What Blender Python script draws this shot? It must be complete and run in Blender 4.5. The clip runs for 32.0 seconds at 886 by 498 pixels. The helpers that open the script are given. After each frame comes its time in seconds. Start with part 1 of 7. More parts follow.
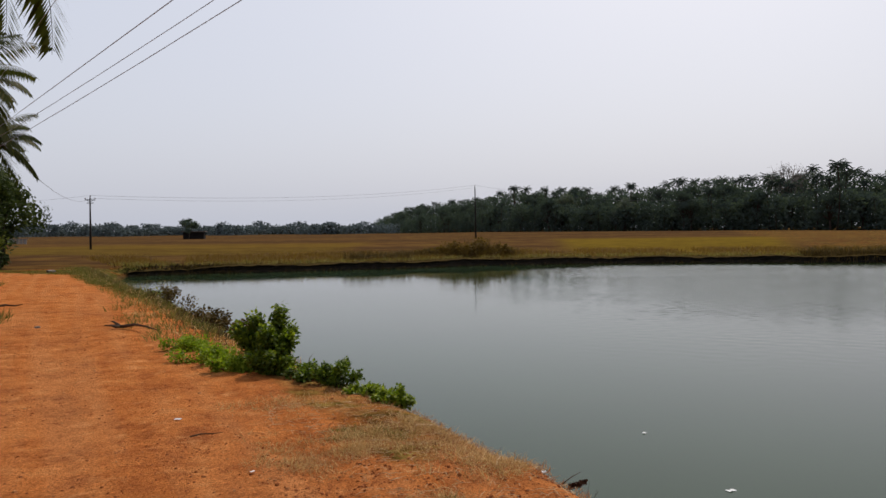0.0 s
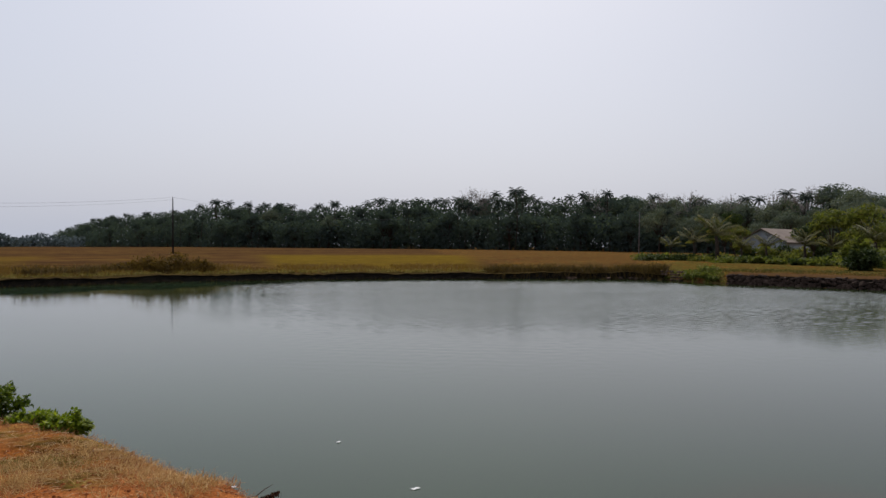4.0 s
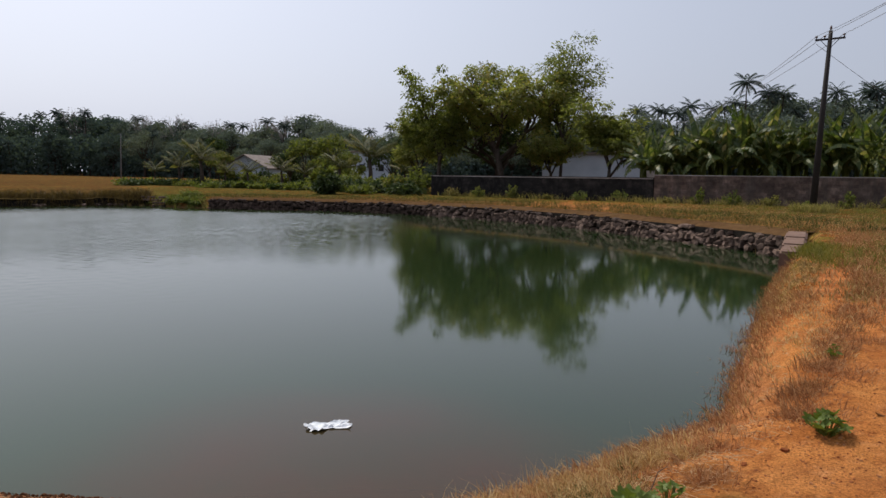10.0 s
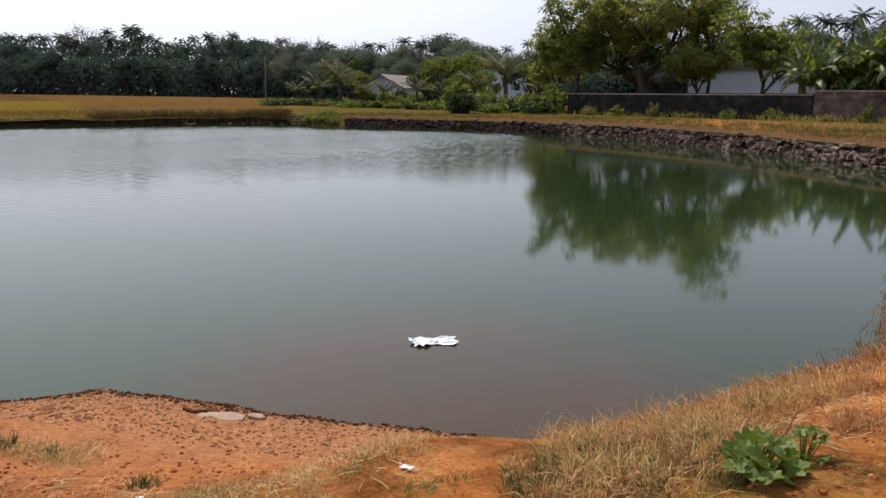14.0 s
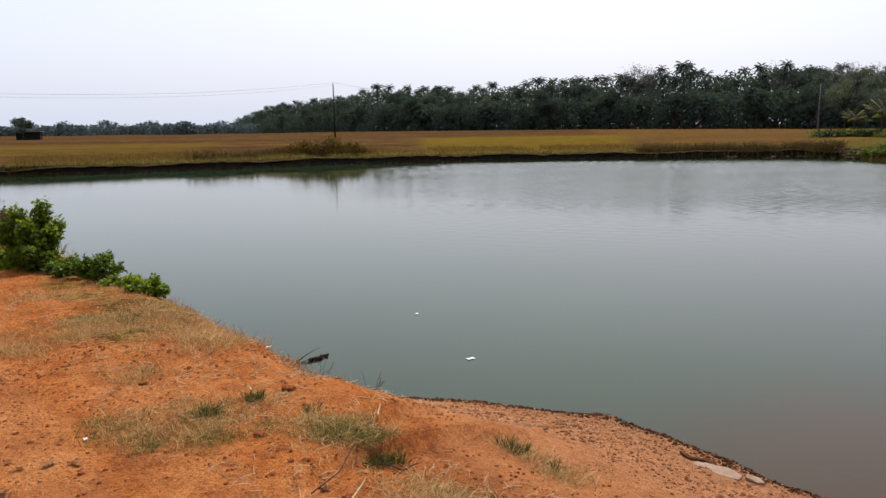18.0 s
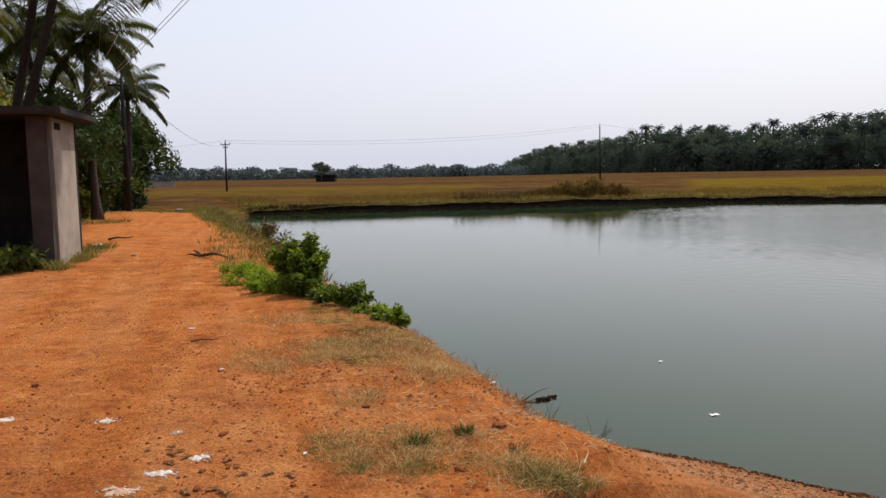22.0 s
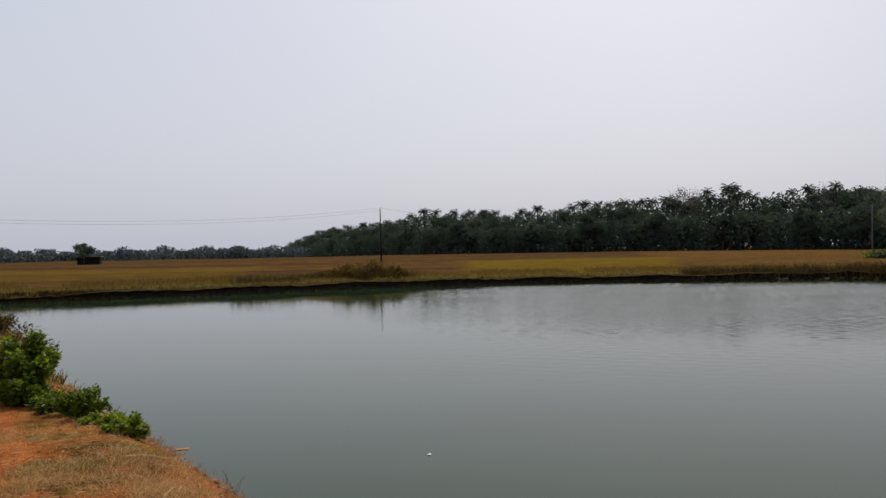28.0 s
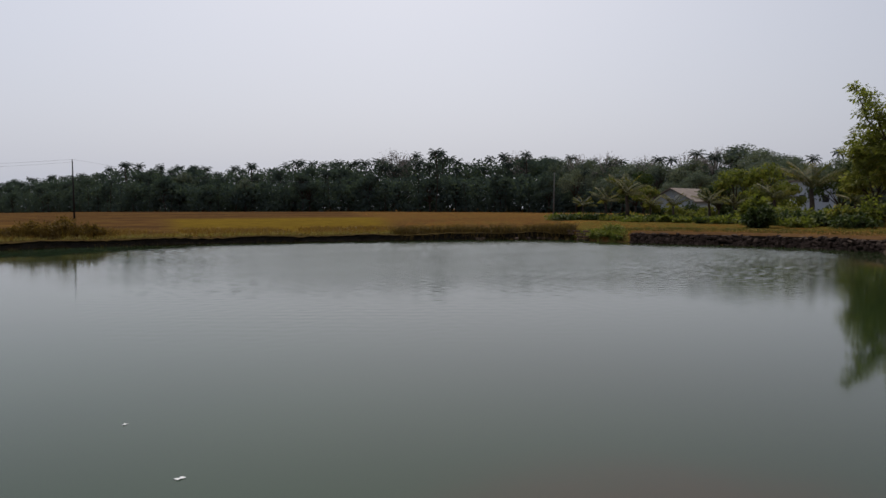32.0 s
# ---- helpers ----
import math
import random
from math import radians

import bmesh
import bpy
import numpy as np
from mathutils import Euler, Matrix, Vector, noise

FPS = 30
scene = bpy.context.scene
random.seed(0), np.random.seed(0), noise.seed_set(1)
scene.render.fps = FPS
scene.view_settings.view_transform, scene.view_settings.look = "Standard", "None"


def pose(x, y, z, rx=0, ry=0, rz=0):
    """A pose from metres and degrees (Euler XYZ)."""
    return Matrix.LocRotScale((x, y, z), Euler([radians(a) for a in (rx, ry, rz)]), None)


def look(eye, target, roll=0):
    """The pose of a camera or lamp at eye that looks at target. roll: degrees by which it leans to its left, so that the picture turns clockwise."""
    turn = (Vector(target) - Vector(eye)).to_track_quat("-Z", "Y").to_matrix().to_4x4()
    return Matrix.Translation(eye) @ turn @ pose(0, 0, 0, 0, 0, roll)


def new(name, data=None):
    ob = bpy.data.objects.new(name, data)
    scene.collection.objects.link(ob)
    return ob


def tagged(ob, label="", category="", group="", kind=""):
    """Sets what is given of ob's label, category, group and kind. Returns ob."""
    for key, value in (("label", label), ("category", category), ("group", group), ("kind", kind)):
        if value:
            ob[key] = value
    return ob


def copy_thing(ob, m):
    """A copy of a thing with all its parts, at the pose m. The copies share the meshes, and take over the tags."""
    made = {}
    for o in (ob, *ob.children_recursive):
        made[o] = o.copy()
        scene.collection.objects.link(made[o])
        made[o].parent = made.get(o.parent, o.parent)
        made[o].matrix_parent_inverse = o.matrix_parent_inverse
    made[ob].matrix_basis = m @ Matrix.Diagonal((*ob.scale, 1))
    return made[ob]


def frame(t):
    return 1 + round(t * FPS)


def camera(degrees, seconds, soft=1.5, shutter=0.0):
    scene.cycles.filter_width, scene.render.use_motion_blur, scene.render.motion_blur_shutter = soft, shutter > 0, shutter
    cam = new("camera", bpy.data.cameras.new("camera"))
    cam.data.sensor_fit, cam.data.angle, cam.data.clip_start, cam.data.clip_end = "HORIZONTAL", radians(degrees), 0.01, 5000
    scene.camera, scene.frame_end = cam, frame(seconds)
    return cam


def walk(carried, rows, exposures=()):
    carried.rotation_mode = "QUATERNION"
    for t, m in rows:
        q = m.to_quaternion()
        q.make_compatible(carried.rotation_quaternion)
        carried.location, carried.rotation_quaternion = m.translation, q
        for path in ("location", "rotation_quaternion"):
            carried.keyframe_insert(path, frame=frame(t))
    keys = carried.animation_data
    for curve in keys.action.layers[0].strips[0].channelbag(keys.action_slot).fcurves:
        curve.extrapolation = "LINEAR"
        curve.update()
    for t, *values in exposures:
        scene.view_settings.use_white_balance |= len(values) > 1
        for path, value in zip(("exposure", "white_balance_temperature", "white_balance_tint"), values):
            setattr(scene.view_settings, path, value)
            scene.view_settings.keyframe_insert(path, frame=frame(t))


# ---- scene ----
cam = camera(59.85, 32.0)
PATH = [
    (0.0, pose(-0.000, 0.000, 2.468, 88.57, 0.50, -0.00)),
    (0.5, pose(0.009, -0.007, 2.468, 88.95, 0.42, -1.48)),
    (1.0, pose(0.017, -0.013, 2.474, 89.57, 0.51, -3.28)),
    (1.5, pose(0.038, -0.038, 2.463, 90.05, 0.43, -5.83)),
    (2.0, pose(0.056, -0.042, 2.458, 90.11, 0.53, -8.43)),
    (2.5, pose(0.065, -0.005, 2.431, 89.96, -0.27, -12.02)),
    (3.0, pose(0.049, -0.070, 2.432, 90.00, -0.58, -15.46)),
    (3.5, pose(0.049, -0.105, 2.435, 89.92, -0.74, -18.71)),
    (5.5, pose(0.114, -0.140, 2.440, 88.60, 0.15, -31.08)),
    (6.0, pose(0.098, -0.230, 2.462, 88.03, -0.58, -34.77)),
    (6.5, pose(0.112, -0.255, 2.459, 88.07, -0.17, -38.30)),
    (7.0, pose(0.125, -0.277, 2.456, 87.78, -0.52, -41.69)),
    (7.5, pose(0.145, -0.316, 2.459, 87.10, -0.35, -44.34)),
    (8.0, pose(0.165, -0.351, 2.453, 86.13, -0.32, -47.03)),
    (8.5, pose(0.249, -0.362, 2.444, 85.87, -0.69, -49.35)),
    (9.0, pose(0.274, -0.453, 2.480, 85.79, -1.23, -50.66)),
    (9.5, pose(0.358, -0.488, 2.468, 85.42, -1.35, -52.93)),
    (10.0, pose(0.419, -0.498, 2.454, 84.66, -0.89, -58.36)),
    (10.5, pose(0.448, -0.460, 2.446, 84.56, -0.12, -60.93)),
    (11.0, pose(0.499, -0.379, 2.420, 84.74, -1.15, -62.08)),
    (11.5, pose(0.591, -0.344, 2.384, 85.00, 1.51, -61.88)),
    (12.0, pose(0.641, -0.343, 2.337, 83.35, 1.30, -64.34)),
    (12.5, pose(0.758, -0.341, 2.325, 80.93, 1.75, -63.27)),
    (13.0, pose(0.897, -0.344, 2.280, 80.55, -0.53, -59.45)),
    (13.5, pose(1.002, -0.347, 2.257, 79.57, -1.27, -53.77)),
    (15.5, pose(0.962, -0.392, 2.335, 80.18, 0.88, -32.99)),
    (16.0, pose(0.958, -0.378, 2.350, 80.82, -0.36, -27.31)),
    (16.5, pose(0.997, -0.365, 2.355, 79.75, -0.80, -20.94)),
    (17.0, pose(1.034, -0.370, 2.358, 79.77, -0.66, -16.00)),
    (17.5, pose(1.061, -0.382, 2.353, 80.16, -0.69, -11.13)),
    (18.0, pose(1.102, -0.389, 2.362, 81.08, 0.60, -9.85)),
    (18.5, pose(1.131, -0.328, 2.356, 81.31, 0.41, -11.50)),
    (19.0, pose(1.168, -0.208, 2.341, 81.65, 0.85, -9.27)),
    (19.5, pose(1.181, -0.111, 2.312, 82.01, 0.95, -6.62)),
    (20.0, pose(1.182, -0.171, 2.341, 83.20, 0.22, -0.96)),
    (20.5, pose(1.276, -0.173, 2.336, 82.77, 0.17, 5.18)),
    (21.0, pose(1.327, -0.209, 2.321, 83.09, 0.52, 7.04)),
    (21.5, pose(1.356, -0.254, 2.324, 84.02, 1.11, 8.41)),
    (22.0, pose(1.370, -0.270, 2.316, 84.40, 0.94, 9.65)),
    (22.5, pose(1.371, -0.280, 2.328, 84.82, 0.80, 10.11)),
    (23.0, pose(1.371, -0.281, 2.328, 85.11, 0.92, 8.93)),
    (23.5, pose(1.369, -0.283, 2.335, 85.91, 1.40, 7.80)),
    (24.0, pose(1.366, -0.283, 2.340, 85.97, 1.07, 6.67)),
    (24.5, pose(1.373, -0.285, 2.347, 85.56, 1.20, 5.97)),
    (26.5, pose(1.493, 0.123, 2.365, 89.14, 1.85, 2.41)),
    (27.0, pose(1.522, 0.139, 2.386, 89.46, 1.25, -0.09)),
    (27.5, pose(1.552, 0.166, 2.393, 89.72, 0.72, -3.04)),
    (28.0, pose(1.595, 0.161, 2.388, 90.20, 0.94, -6.33)),
    (28.5, pose(1.602, 0.165, 2.390, 89.68, 0.05, -10.53)),
    (29.0, pose(1.631, 0.115, 2.396, 89.30, 0.26, -14.61)),
    (29.5, pose(1.628, 0.129, 2.388, 89.13, 0.54, -17.03)),
    (30.0, pose(1.643, 0.124, 2.388, 88.66, 0.52, -18.85)),
    (30.5, pose(1.649, 0.130, 2.382, 88.72, 0.43, -20.83)),
    (31.0, pose(1.675, 0.118, 2.374, 88.00, 0.14, -23.44)),
    (31.5, pose(1.668, 0.143, 2.374, 87.41, -0.20, -26.18)),
    (32.0, pose(1.686, 0.182, 2.365, 87.01, 0.08, -27.28)),
]
EXPOSURES = [(0.0, 0.05, 6750, 10), (3.0, 0.0, 6650, 10), (6.0, -0.12, 6450, 10), (9.0, 0.05, 6350, 10), (11.0, 0.33, 6350, 10), (12.2, 0.40, 6400, 10), (13.0, 0.58, 6350, 10), (16.0, 0.66, 6450, 10), (18.0, 0.5, 6560, 10), (20.0, 0.36, 6650, 10),
             (22.5, 0.38, 6750, 10), (26.5, 0.03, 6750, 10), (29.0, -0.07, 6750, 10), (32.0, -0.1, 6600, 10)]
walk(cam, PATH, EXPOSURES)

# ---- light: high hazy midday sun beyond the pond, pale sky ----
SUN_AZ, SUN_EL = 24.0, 52.0          # degrees east of +y, degrees up
world = bpy.data.worlds.new("hazy_sky")
scene.world = world
world.use_nodes = True
wt = world.node_tree
for n in list(wt.nodes):
    wt.nodes.remove(n)
w_out = wt.nodes.new("ShaderNodeOutputWorld")
w_bg = wt.nodes.new("ShaderNodeBackground")
w_sky = wt.nodes.new("ShaderNodeTexSky")
w_sky.sky_type = "NISHITA"
w_sky.sun_disc = False
w_sky.sun_elevation, w_sky.sun_rotation = radians(SUN_EL), radians(SUN_AZ)
w_sky.air_density, w_sky.dust_density, w_sky.ozone_density = 1.0, 6.0, 1.0
w_mix = wt.nodes.new("ShaderNodeMix")
w_mix.data_type = "RGBA"
w_mix.inputs[0].default_value = 0.7
w_mix.inputs[7].default_value = (6.35, 6.82, 8.15, 1)   # thin white cloud veil
wt.links.new(w_sky.outputs[0], w_mix.inputs[6])
# the haze is thickest to the north-west and thins smoothly towards the east
w_co = wt.nodes.new("ShaderNodeTexCoord")
w_dot = wt.nodes.new("ShaderNodeVectorMath")
w_dot.operation = "DOT_PRODUCT"
w_dot.inputs[1].default_value = (-0.34, 0.94, 0.0)
wt.links.new(w_co.outputs["Generated"], w_dot.inputs[0])
w_thin = wt.nodes.new("ShaderNodeMapRange")
w_thin.interpolation_type = "SMOOTHSTEP"
w_thin.inputs[1].default_value, w_thin.inputs[2].default_value = -0.5, 0.75
w_thin.inputs[3].default_value, w_thin.inputs[4].default_value = 0.70, 1.0
wt.links.new(w_dot.outputs["Value"], w_thin.inputs[0])
w_scale = wt.nodes.new("ShaderNodeVectorMath")
w_scale.operation = "SCALE"
wt.links.new(w_mix.outputs[2], w_scale.inputs[0])
wt.links.new(w_thin.outputs[0], w_scale.inputs["Scale"])
wt.links.new(w_scale.outputs[0], w_bg.inputs[0])
w_bg.inputs[1].default_value = 0.108
wt.links.new(w_bg.outputs[0], w_out.inputs[0])

sun_data = bpy.data.lights.new("sun", "SUN")
sun_data.energy, sun_data.angle, sun_data.color = 2.5, radians(0.8), (1.0, 0.95, 0.86)
sun = new("sun", sun_data)
_a, _e = radians(SUN_AZ), radians(SUN_EL)
SUN_DIR = Vector((math.sin(_a) * math.cos(_e), math.cos(_a) * math.cos(_e), math.sin(_e)))
sun.matrix_world = look(SUN_DIR * 100, (0, 0, 0))

# ---- materials ----
def mat(name, rough=0.9, spec=0.3):
    m = bpy.data.materials.new(name)
    m.use_nodes = True
    b = m.node_tree.nodes["Principled BSDF"]
    b.inputs["Roughness"].default_value = rough
    b.inputs["Specular IOR Level"].default_value = spec
    return m, m.node_tree, b


def nd(nt, kind, **inputs):
    n = nt.nodes.new("ShaderNode" + kind)
    for k, v in inputs.items():
        n.inputs[k.replace("_", " ")].default_value = v
    return n


def coords(nt):
    return nt.nodes.new("ShaderNodeNewGeometry").outputs["Position"]


def fbm(nt, scale, detail=6.0, rough=0.6, vec=None):
    n = nd(nt, "TexNoise", Scale=scale, Detail=detail, Roughness=rough)
    nt.links.new(vec if vec is not None else coords(nt), n.inputs["Vector"])
    return n.outputs["Fac"]


def ramp(nt, fac, stops):
    r = nt.nodes.new("ShaderNodeValToRGB")
    el = r.color_ramp.elements
    while len(el) < len(stops):
        el.new(0.5)
    for e, (p, c) in zip(el, stops):
        e.position, e.color = p, (c[0], c[1], c[2], 1)
    nt.links.new(fac, r.inputs[0])
    return r.outputs[0]


def mix(nt, fac, a, b, mode="MIX"):
    n = nt.nodes.new("ShaderNodeMix")
    n.data_type, n.blend_type = "RGBA", mode
    for sock, v in ((n.inputs[0], fac), (n.inputs[6], a), (n.inputs[7], b)):
        if isinstance(v, (int, float)):
            sock.default_value = v
        elif isinstance(v, tuple):
            sock.default_value = (*v, 1)
        else:
            nt.links.new(v, sock)
    return n.outputs[2]


def calc(nt, op, a, b=0.0):
    n = nt.nodes.new("ShaderNodeMath")
    n.operation, n.use_clamp = op, True
    for sock, v in ((n.inputs[0], a), (n.inputs[1], b)):
        if isinstance(v, (int, float)):
            sock.default_value = v
        else:
            nt.links.new(v, sock)
    return n.outputs[0]


def bump(nt, b, height, strength=0.5, dist=0.02):
    n = nd(nt, "Bump", Strength=strength, Distance=dist)
    nt.links.new(height, n.inputs["Height"])
    nt.links.new(n.outputs[0], b.inputs["Normal"])


def leafy(name, stops, rough=0.55, trans=0.25, spec=0.35, big=0.6, tint=(1.1, 1.15, 0.6)):
    """Foliage: every leaf its own shade, some light let through."""
    m, nt, b = mat(name, rough, spec)
    g = nt.nodes.new("ShaderNodeNewGeometry")
    o = nt.nodes.new("ShaderNodeObjectInfo")
    mixed = calc(nt, "MULTIPLY", g.outputs["Random Per Island"], 0.7)
    mixed = calc(nt, "ADD", mixed, calc(nt, "MULTIPLY", o.outputs["Random"], 0.3))
    col = ramp(nt, mixed, stops)
    nz = fbm(nt, big, 3.0)
    col = mix(nt, calc(nt, "MULTIPLY", nz, 0.5), col, mix(nt, 1.0, col, (0.7, 0.72, 0.65), "MULTIPLY"))
    nt.links.new(col, b.inputs["Base Color"])
    t = nt.nodes.new("ShaderNodeBsdfTranslucent")
    nt.links.new(mix(nt, 1.0, col, tint, "MULTIPLY"), t.inputs[0])
    ms = nt.nodes.new("ShaderNodeMixShader")
    ms.inputs[0].default_value = trans
    nt.links.new(b.outputs[0], ms.inputs[1])
    nt.links.new(t.outputs[0], ms.inputs[2])
    nt.links.new(ms.outputs[0], nt.nodes["Material Output"].inputs[0])
    return m


def solid(name, stops, scale=8.0, rough=0.85, spec=0.25, bumps=0.4, dist=0.01, metal=0.0):
    """Plain matter with two scales of uneven colour."""
    m, nt, b = mat(name, rough, spec)
    b.inputs["Metallic"].default_value = metal
    f1, f2 = fbm(nt, scale, 8.0, 0.65), fbm(nt, scale * 0.13, 4.0)
    f = calc(nt, "ADD", calc(nt, "MULTIPLY", f1, 0.6), calc(nt, "MULTIPLY", f2, 0.4))
    nt.links.new(ramp(nt, f, stops), b.inputs["Base Color"])
    if bumps:
        bump(nt, b, fbm(nt, scale * 3, 6.0, 0.7), bumps, dist)
    return m


# the ground: bare laterite, dry grass, green grass and paddy, told apart by a zone map in the mesh
def ground_material():
    m, nt, b = mat("laterite_and_grass_ground", 1.0, 0.0)
    zone = nt.nodes.new("ShaderNodeAttribute")
    zone.attribute_name = "zone"
    sep = nt.nodes.new("ShaderNodeSeparateColor")
    nt.links.new(zone.outputs["Color"], sep.inputs[0])
    big, mid, fine = fbm(nt, 0.35, 5.0), fbm(nt, 2.2, 8.0, 0.65), fbm(nt, 22.0, 6.0, 0.7)
    soil = ramp(nt, mid, [(0.32, (0.30, 0.085, 0.027)), (0.45, (0.54, 0.168, 0.046)), (0.56, (0.66, 0.222, 0.063)), (0.70, (0.75, 0.315, 0.108))])
    soil = mix(nt, calc(nt, "MULTIPLY", fine, 0.6), soil, ramp(nt, fine, [(0.38, (0.085, 0.028, 0.014)), (0.58, (0.45, 0.165, 0.056))]))
    turned = nt.nodes.new("ShaderNodeMapping")
    turned.inputs["Rotation"].default_value = (0, 0, radians(-26.8))
    nt.links.new(coords(nt), turned.inputs[0])
    track = nt.nodes.new("ShaderNodeMapping")
    track.inputs["Scale"].default_value = (2.6, 0.16, 1.0)
    nt.links.new(turned.outputs[0], track.inputs[0])
    streak = ramp(nt, fbm(nt, 1.0, 5.0, 0.6, track.outputs[0]), [(0.42, (0, 0, 0)), (0.62, (1, 1, 1))])
    soil = mix(nt, calc(nt, "MULTIPLY", streak, 0.36), soil, (0.60, 0.265, 0.110))
    soil = mix(nt, calc(nt, "MULTIPLY", zone.outputs["Alpha"], 0.95), soil, ramp(nt, mid, [(0.35, (0.49, 0.175, 0.046)), (0.65, (0.74, 0.325, 0.090))]))
    damp = ramp(nt, fbm(nt, 0.9, 6.0, 0.7), [(0.52, (0, 0, 0)), (0.66, (1, 1, 1))])
    soil = mix(nt, calc(nt, "MULTIPLY", damp, 0.34), soil, (0.24, 0.070, 0.030))
    grit = fbm(nt, 55.0, 5.0, 0.75)
    soil = mix(nt, 0.52, soil, ramp(nt, grit, [(0.38, (0.22, 0.18, 0.16)), (0.5, (1.0, 1.0, 1.0)), (0.64, (1.5, 1.45, 1.35))]), "MULTIPLY")
    crumb = ramp(nt, fbm(nt, 7.5, 7.0, 0.72), [(0.54, (0, 0, 0)), (0.66, (1, 1, 1))])
    soil = mix(nt, calc(nt, "MULTIPLY", crumb, 0.6), soil, (0.20, 0.052, 0.020))
    dust = ramp(nt, fbm(nt, 4.2, 7.0, 0.7), [(0.55, (0, 0, 0)), (0.70, (1, 1, 1))])
    soil = mix(nt, calc(nt, "MULTIPLY", dust, 0.75), soil, (0.74, 0.33, 0.125))
    straw = ramp(nt, fine, [(0.35, (0.085, 0.052, 0.017)), (0.5, (0.235, 0.145, 0.046)), (0.7, (0.38, 0.25, 0.085))])
    straw = mix(nt, calc(nt, "MULTIPLY", mid, 0.5), straw, (0.30, 0.12, 0.045))
    green = ramp(nt, mid, [(0.3, (0.045, 0.048, 0.016)), (0.55, (0.090, 0.084, 0.025)), (0.75, (0.18, 0.135, 0.045))])
    gold = ramp(nt, big, [(0.36, (0.070, 0.040, 0.021)), (0.5, (0.112, 0.064, 0.028)), (0.62, (0.152, 0.093, 0.030))])
    gold = mix(nt, calc(nt, "MULTIPLY", fbm(nt, 0.09, 4.0), 0.6), gold, (0.088, 0.042, 0.018))
    band = nt.nodes.new("ShaderNodeMapping")
    band.inputs["Scale"].default_value = (0.012, 0.11, 1.0)
    nt.links.new(coords(nt), band.inputs[0])
    gold = mix(nt, 0.8, gold, ramp(nt, fbm(nt, 1.0, 5.0, 0.65, band.outputs[0]), [(0.36, (0.50, 0.49, 0.62)), (0.5, (0.78, 0.77, 0.80)), (0.64, (1.05, 1.0, 0.8))]), "MULTIPLY")
    clump = ramp(nt, fbm(nt, 4.5, 5.0, 0.65), [(0.40, (0.40, 0.38, 0.34)), (0.56, (1.1, 1.1, 1.1)), (0.68, (1.5, 1.45, 1.35))])
    tint = ramp(nt, fbm(nt, 0.9, 4.0, 0.6), [(0.42, (1.25, 0.80, 0.62)), (0.52, (1.0, 1.0, 1.0)), (0.62, (0.85, 1.05, 0.7))])
    straw = mix(nt, 1.0, mix(nt, 1.0, straw, clump, "MULTIPLY"), tint, "MULTIPLY")
    green = mix(nt, 1.0, mix(nt, 1.0, green, clump, "MULTIPLY"), tint, "MULTIPLY")
    def edge(sock):
        k = calc(nt, "ADD", sock, calc(nt, "MULTIPLY", calc(nt, "SUBTRACT", mid, 0.35), 0.8))
        return ramp(nt, k, [(0.42, (0, 0, 0)), (0.66, (1, 1, 1))])
    col = mix(nt, edge(sep.outputs[0]), straw, soil)
    col = mix(nt, edge(sep.outputs[1]), col, green)
    lush = ramp(nt, fbm(nt, 0.8, 4.0), [(0.35, (0.125, 0.083, 0.010)), (0.65, (0.205, 0.142, 0.013))])
    gold = mix(nt, calc(nt, "MULTIPLY", zone.outputs["Alpha"], 0.6), gold, lush)
    col = mix(nt, edge(sep.outputs[2]), col, gold)
    pos = nt.nodes.new("ShaderNodeSeparateXYZ")
    nt.links.new(coords(nt), pos.inputs[0])
    wet = nt.nodes.new("ShaderNodeMapRange")
    wet.inputs[1].default_value, wet.inputs[2].default_value = 0.13, 0.02
    nt.links.new(calc(nt, "ADD", pos.outputs[2], calc(nt, "MULTIPLY", fine, 0.05)), wet.inputs[0])
    col = mix(nt, calc(nt, "MULTIPLY", wet.outputs[0], 0.8), col, (0.10, 0.055, 0.03))
    mud = nt.nodes.new("ShaderNodeMapRange")
    mud.inputs[1].default_value, mud.inputs[2].default_value = 0.80, 0.25
    nt.links.new(calc(nt, "ADD", pos.outputs[2], calc(nt, "MULTIPLY", mid, 0.12)), mud.inputs[0])
    col = mix(nt, calc(nt, "MULTIPLY", mud.outputs[0], calc(nt, "MULTIPLY", sep.outputs[0], 0.75)), col, ramp(nt, fine, [(0.35, (0.33, 0.145, 0.072)), (0.65, (0.62, 0.315, 0.165))]))
    nt.links.new(col, b.inputs["Base Color"])
    bump(nt, b, calc(nt, "ADD", calc(nt, "MULTIPLY", fbm(nt, 9.0, 8.0, 0.72), 0.75), calc(nt, "MULTIPLY", fbm(nt, 70.0, 4.0, 0.7), 0.25)), 1.0, 0.09)
    return m


